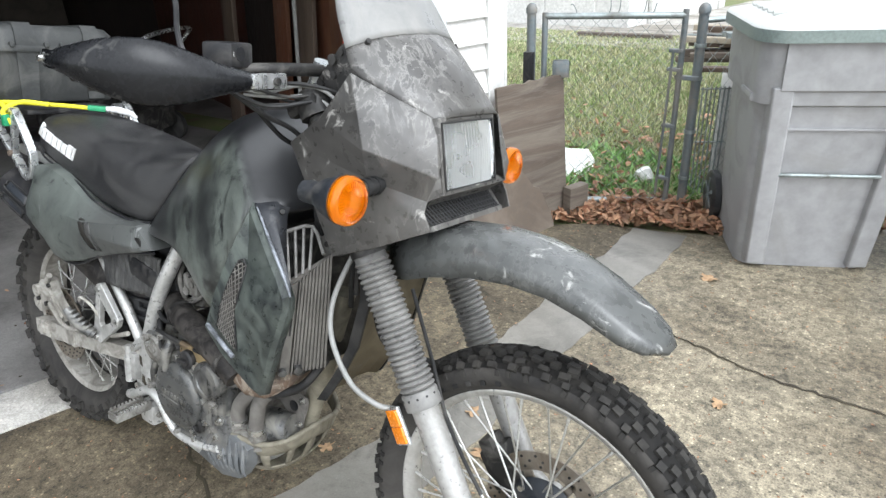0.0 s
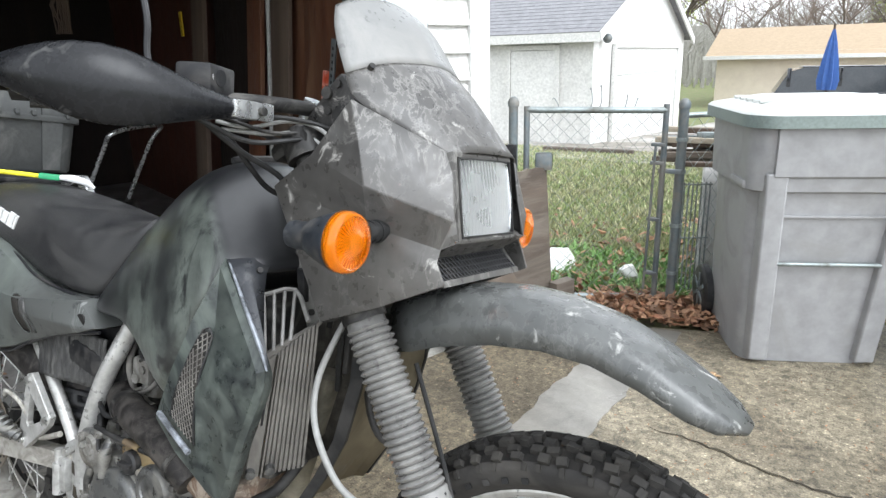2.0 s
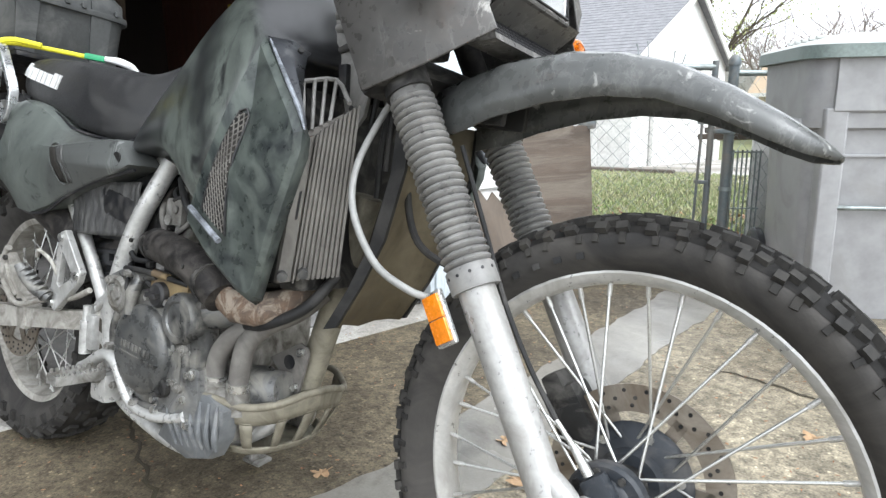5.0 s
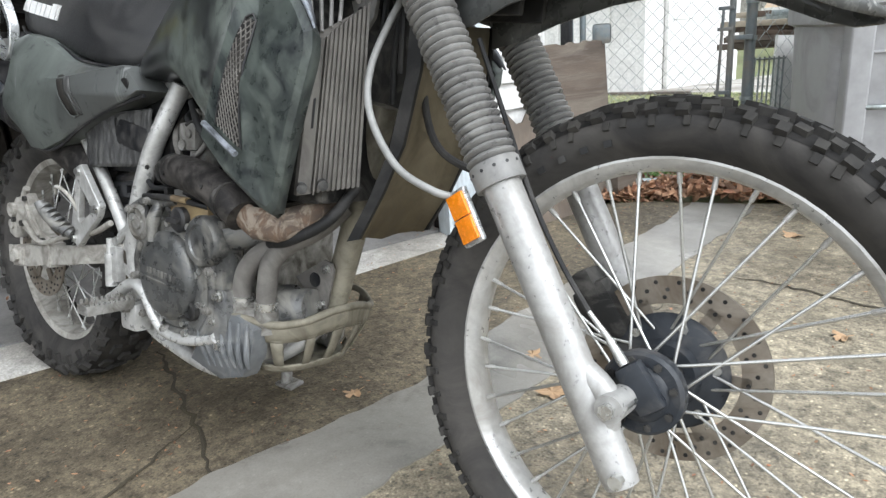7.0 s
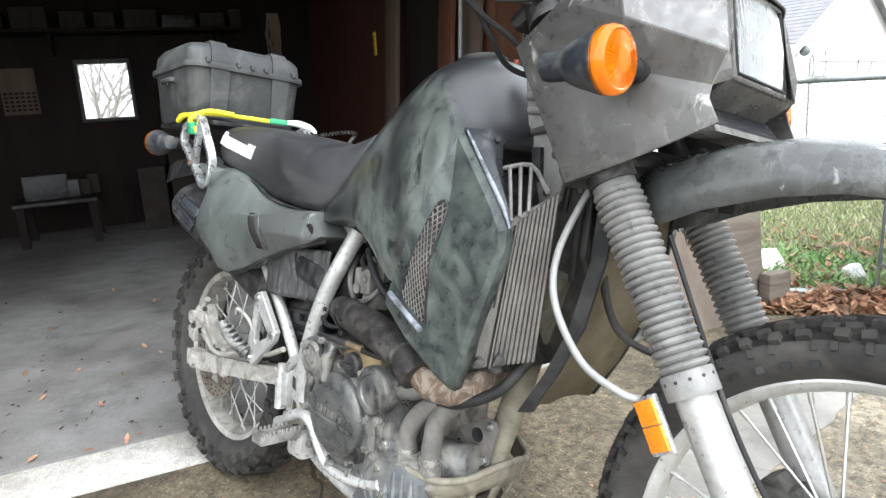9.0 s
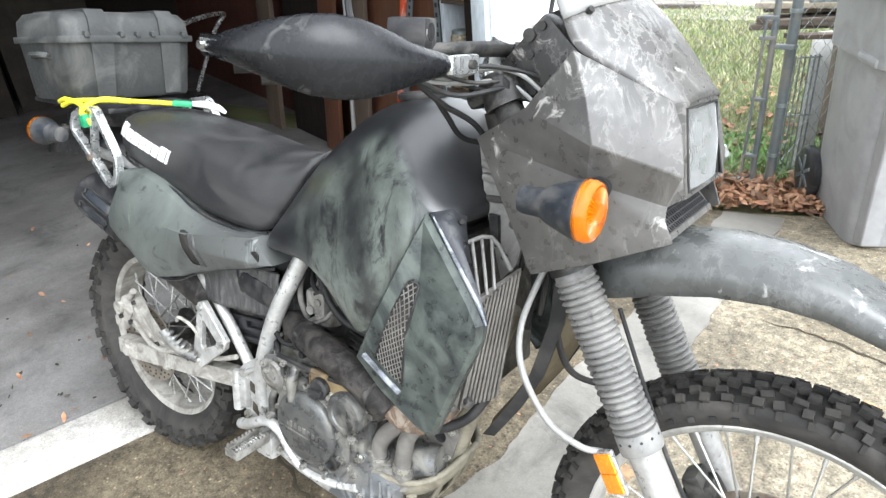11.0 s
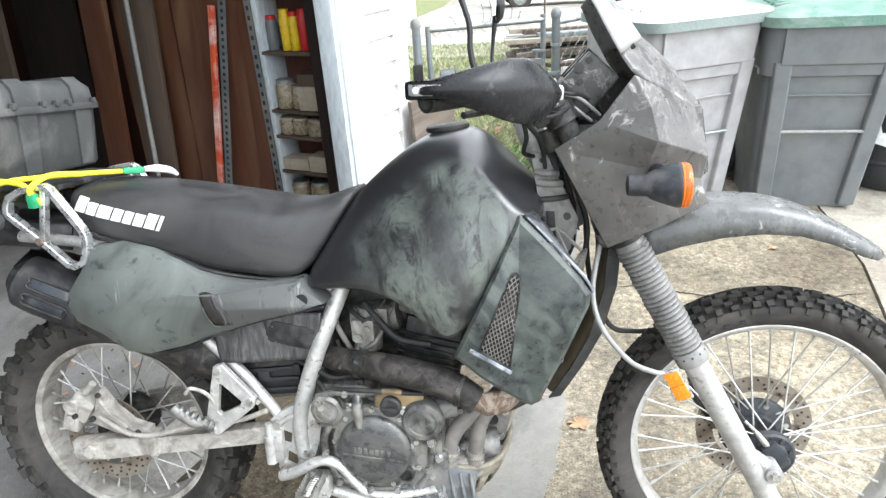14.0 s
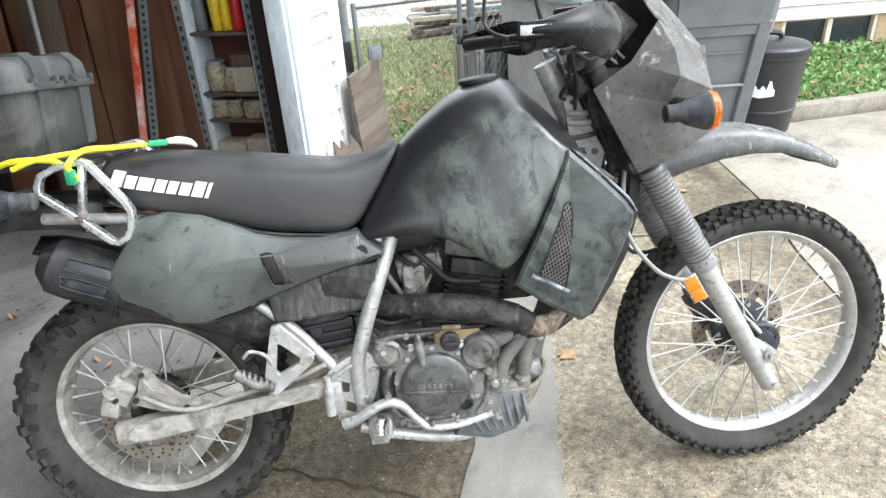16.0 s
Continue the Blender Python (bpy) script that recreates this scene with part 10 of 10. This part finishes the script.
bmesh.ops.translate(bm, vec=(X1 + 0.12, Y0_ + 0.35, 1.42), verts=bm.verts)
part("wall_lamp", bm, M["paintsteel"], nb)
bm = bmesh.new()
rows_n = [(7.9, -9.0, 6.0), (8.4, -9.0, 6.0), (10.4, -9.0, 7.0), (14.0, -2.2, 8.0), (18.0, -2.2, 9.0), (22.0, -2.2, 10.0), (27.9, -2.2, 11.0)]
loft(bm, [[Vector((a, y, ground_z(a, y) - 0.008)), Vector((b, y, ground_z(b, y) - 0.008))] for y, a, b in rows_n], close_ends=False, closed=False)
bmesh.ops.reverse_faces(bm, faces=bm.faces)
thicken(setting("neighbour_drive", bm, M["lip"], "pale concrete drive before the neighbour's garage", "driveway"), 0.02, -1)
bm = bmesh.new()
box(bm, (0, 0, 0), (1.4, 0.12, 0.08), 0.02)
thing("log", bm, M["bark"], "dark log lying on the lawn edge", "log", place=pose(-1.75, 9.0, -0.245, 0, 0, 4))

# ---- tan building, parked car, umbrella ----
tb = base("tan_building", "long low tan building with a brown roof", "building", Matrix.Identity(4))
bm = bmesh.new()
box(bm, (4.0, 31, -0.1), (15, 5, 2.5))
part("wall", bm, M["tan_wall"], tb, smooth=False)
bm = bmesh.new()
loft(bm, [[Vector((x, 28.0, 0.95)), Vector((x, 31, 2.1)), Vector((x, 34, 0.95)), Vector((x, 31, 1.8))] for x in (-3.9, 12)])
part("roof", bm, M["tan_roof"], tb, smooth=False)
bm = bmesh.new()
box(bm, (4.0, 27.98, 0.93), (15.9, 0.1, 0.14))
part("fascia", bm, M["siding"], tb)

car = base("parked_car", "dark parked utility vehicle", "car", pose(1.75, 20.4, -0.93, 0, 0, 8) @ Matrix.Diagonal((0.98, 0.98, 0.98, 1)))
bm = bmesh.new()
low_c = [(-2.4, 0.35), (-2.42, 0.75), (-2.3, 1.02), (1.3, 1.05), (2.2, 0.95), (2.4, 0.7), (2.4, 0.35)]
prism(bm, low_c, -0.92, 0.92, 0.05)
part("body", bm, M["carpaint"], car)
bm = bmesh.new()
loft(bm, [[Vector((-2.28, -w, 1.02)), Vector((-1.95, -w * 0.86, 1.58)), Vector((-1.6, -w * 0.84, 1.68)), Vector((0.35, -w * 0.84, 1.68)), Vector((1.25, -w, 1.04))] if w else [] for w in (0.88, -0.88)])
part("cabin", bm, M["carglass"], car)
bm = bmesh.new()
box(bm, (-0.6, 0, 1.69), (2.1, 1.42, 0.05), 0.02)
part("roof", bm, M["carpaint"], car)
for x in (-1.95, -0.75, 0.35):
    bm = bmesh.new()
    box(bm, (x, -0.83, 1.36), (0.10, 0.03, 0.62), 0.01, None)
    part("pillar", bm, M["carpaint"], car)
for x in (-1.5, 1.5):
    for y in (-0.85, 0.85):
        bm = bmesh.new()
        caps(bm, revolve(bm, [(0.2, -0.1), (0.33, -0.1), (0.36, -0.06), (0.36, 0.06), (0.33, 0.1), (0.2, 0.1)], 24, pose(x, y, 0.36, 90, 0, 0)))
        wh = part("wheel", bm, M["rubber"], car)
        bm = bmesh.new()
        caps(bm, revolve(bm, [(0.2, -0.105), (0.2, 0.105)], 24, pose(x, y, 0.36, 90, 0, 0)))
        part("rim", bm, M["galv"], wh)
bm = bmesh.new()
box(bm, (-2.40, -0.78, 0.88), (0.06, 0.2, 0.24), 0.02)
part("tail_light", bm, M["red"], car)

um = base("patio_umbrella", "closed blue patio umbrella on a pole", "umbrella", pose(1.10, 13.9, -0.35))
bm = bmesh.new()
cyl(bm, (0, 0, -0.25), (0, 0, 1.95), 0.02)
part("pole", bm, M["greyboard"], um)
bm = bmesh.new()
secs = []
for z, r in ((0.78, 0.17), (0.95, 0.20), (1.3, 0.15), (1.65, 0.08), (1.88, 0.02)):
    secs.append([Vector(((r * (1 if k % 2 else 0.62)) * math.cos(math.pi * k / 8), (r * (1 if k % 2 else 0.62)) * math.sin(math.pi * k / 8), z)) for k in range(16)])
loft(bm, secs)
part("canopy", bm, M["blue"], um)

# ---- trees ----
def grow(bm, tips, start, direction, length, radius, depth, r):
    pts = [Vector(start)]
    d = direction.normalized()
    k = 4
    for i in range(k):
        d = (d + Vector((r.gauss(0, 0.13), r.gauss(0, 0.13), r.gauss(0.03, 0.08)))).normalized()
        pts.append(pts[-1] + d * length / k)
    tube(bm, pts, [radius, radius * 0.62] if depth else [radius, radius * 0.3], 5 if depth > 2 else 3, 1, False)
    if depth == 0:
        tips += [pts[2], pts[3], pts[-1]]
        return
    n = 3 if depth > 2 else 4
    for i in range(n):
        at = pts[-1] if i == 0 else pts[r.randint(1, k)]
        a = r.uniform(0, 6.283)
        side = Vector((math.cos(a), math.sin(a), r.uniform(-0.1, 0.5)))
        nd = (d * (1.0 if i == 0 else 0.55) + side * (0.35 if i == 0 else 0.8)).normalized()
        grow(bm, tips, at, nd, length * r.uniform(0.58, 0.8), radius * 0.55, depth - 1, r)


def tree(x, y, z, height, depth, seed, leaf, count, label, tilt=(0, 0)):
    r = random.Random(seed)
    t = base("tree", label, "tree", pose(x, y, z))
    bm = bmesh.new()
    tips = []
    h0 = height * 0.22
    tube(bm, [(0, 0, -0.2), (tilt[0] * 0.3, tilt[1] * 0.3, h0 * 0.5), (tilt[0], tilt[1], h0)], [height * 0.030, height * 0.022, height * 0.018], 8, 3, False)
    for i in range(5):
        a = r.uniform(0, 6.283)
        grow(bm, tips, (tilt[0], tilt[1], h0 * r.uniform(0.85, 1.0)), Vector((math.cos(a) * 0.7, math.sin(a) * 0.7, 1.0)), height * r.uniform(0.26, 0.34), height * 0.011, depth, r)
    part("trunk", bm, M["bark"] if leaf else M["twig"], t, smooth=False)
    if leaf:
        vs, fs = [], []
        for i in range(count):
            p = r.choice(tips) + Vector((r.gauss(0, 0.25), r.gauss(0, 0.25), r.gauss(0, 0.2)))
            s = r.uniform(0.03, 0.075)
            m = pose(0, 0, 0, r.uniform(0, 360), r.uniform(0, 360), r.uniform(0, 360))
            b = len(vs)
            vs += [tuple(p + m @ Vector(q)) for q in ((-s, 0, 0), (0, -s * 0.5, 0), (s, 0, 0), (0, s * 0.5, 0))]
            fs.append((b, b + 1, b + 2, b + 3))
        me = bpy.data.meshes.new("crown")
        me.from_pydata(vs, [], fs)
        me.materials.append(M["bud"])
        ob = new("crown", me)
        ob.parent = t
        tagged(ob, "pale yellow-green spring buds")
    return t


tree(-7.5, 21, -1.0, 9.5, 4, 1, True, 5200, "tree in pale spring bud behind the garage")
tree(-4.6, 24, -1.0, 9.0, 4, 2, True, 4200, "tree in pale spring bud behind the garage")
tree(-10.5, 22, -1.0, 10.5, 4, 7, True, 4200, "tree in pale spring bud behind the garage")
tree(-4.4, 37, -1.0, 7.5, 4, 3, False, 0, "bare grey-brown tree behind the garage")
tree(-0.2, 38, -1.0, 7.5, 4, 4, False, 0, "bare grey-brown tree at the wood's edge")
tree(3.6, 40, -1.0, 8.5, 4, 5, True, 3000, "tree in pale spring bud at the wood's edge")
tree(-1.8, 36, -1.0, 6.5, 4, 6, False, 0, "bare grey-brown tree at the wood's edge")
tree(7.0, 40, -1.0, 8.0, 4, 8, False, 0, "bare grey-brown tree at the wood's edge")
tree(1.6, 42, -1.0, 7.5, 4, 9, False, 0, "bare grey-brown tree at the wood's edge")
yard = in_garage(-0.65, 15.0)
tree(yard.x, yard.y, -0.6, 5.0, 4, 12, False, 0, "bare tree in the yard behind the garage window")
rw_ = random.Random(77)
bm = bmesh.new()
for i in range(900):
    x, y = rw_.uniform(-30, 30), rw_.uniform(44, 56)
    h = rw_.uniform(2.5, 5.5)
    tube(bm, [(x, y, -1.3), (x + rw_.gauss(0, 0.3), y, h * 0.5), (x + rw_.gauss(0, 0.6), y, h)], [0.07, 0.045, 0.012], 3, 1, False)
    for k in range(7):
        z = h * rw_.uniform(0.25, 0.95)
        a = rw_.choice((-1, 1))
        tube(bm, [(x, y, z), (x + a * rw_.uniform(0.3, 0.9), y + rw_.gauss(0, 0.4), z + rw_.uniform(0.3, 1.1))], [0.022, 0.008], 3, 1, False)
thing("far_wood", bm, M["haze"], "distant bare wood with haze in its pale grey colour", "wood", kind="stuff", smooth=False)
bm = bmesh.new()
secs = []
for x in range(-70, 71, 5):
    secs.append([Vector((x, 62, -1.6)), Vector((x, 62, 2.4 + 0.9 * math.sin(x * 0.37) + 0.5 * math.sin(x * 1.1)))])
loft(bm, secs, close_ends=False, closed=False)
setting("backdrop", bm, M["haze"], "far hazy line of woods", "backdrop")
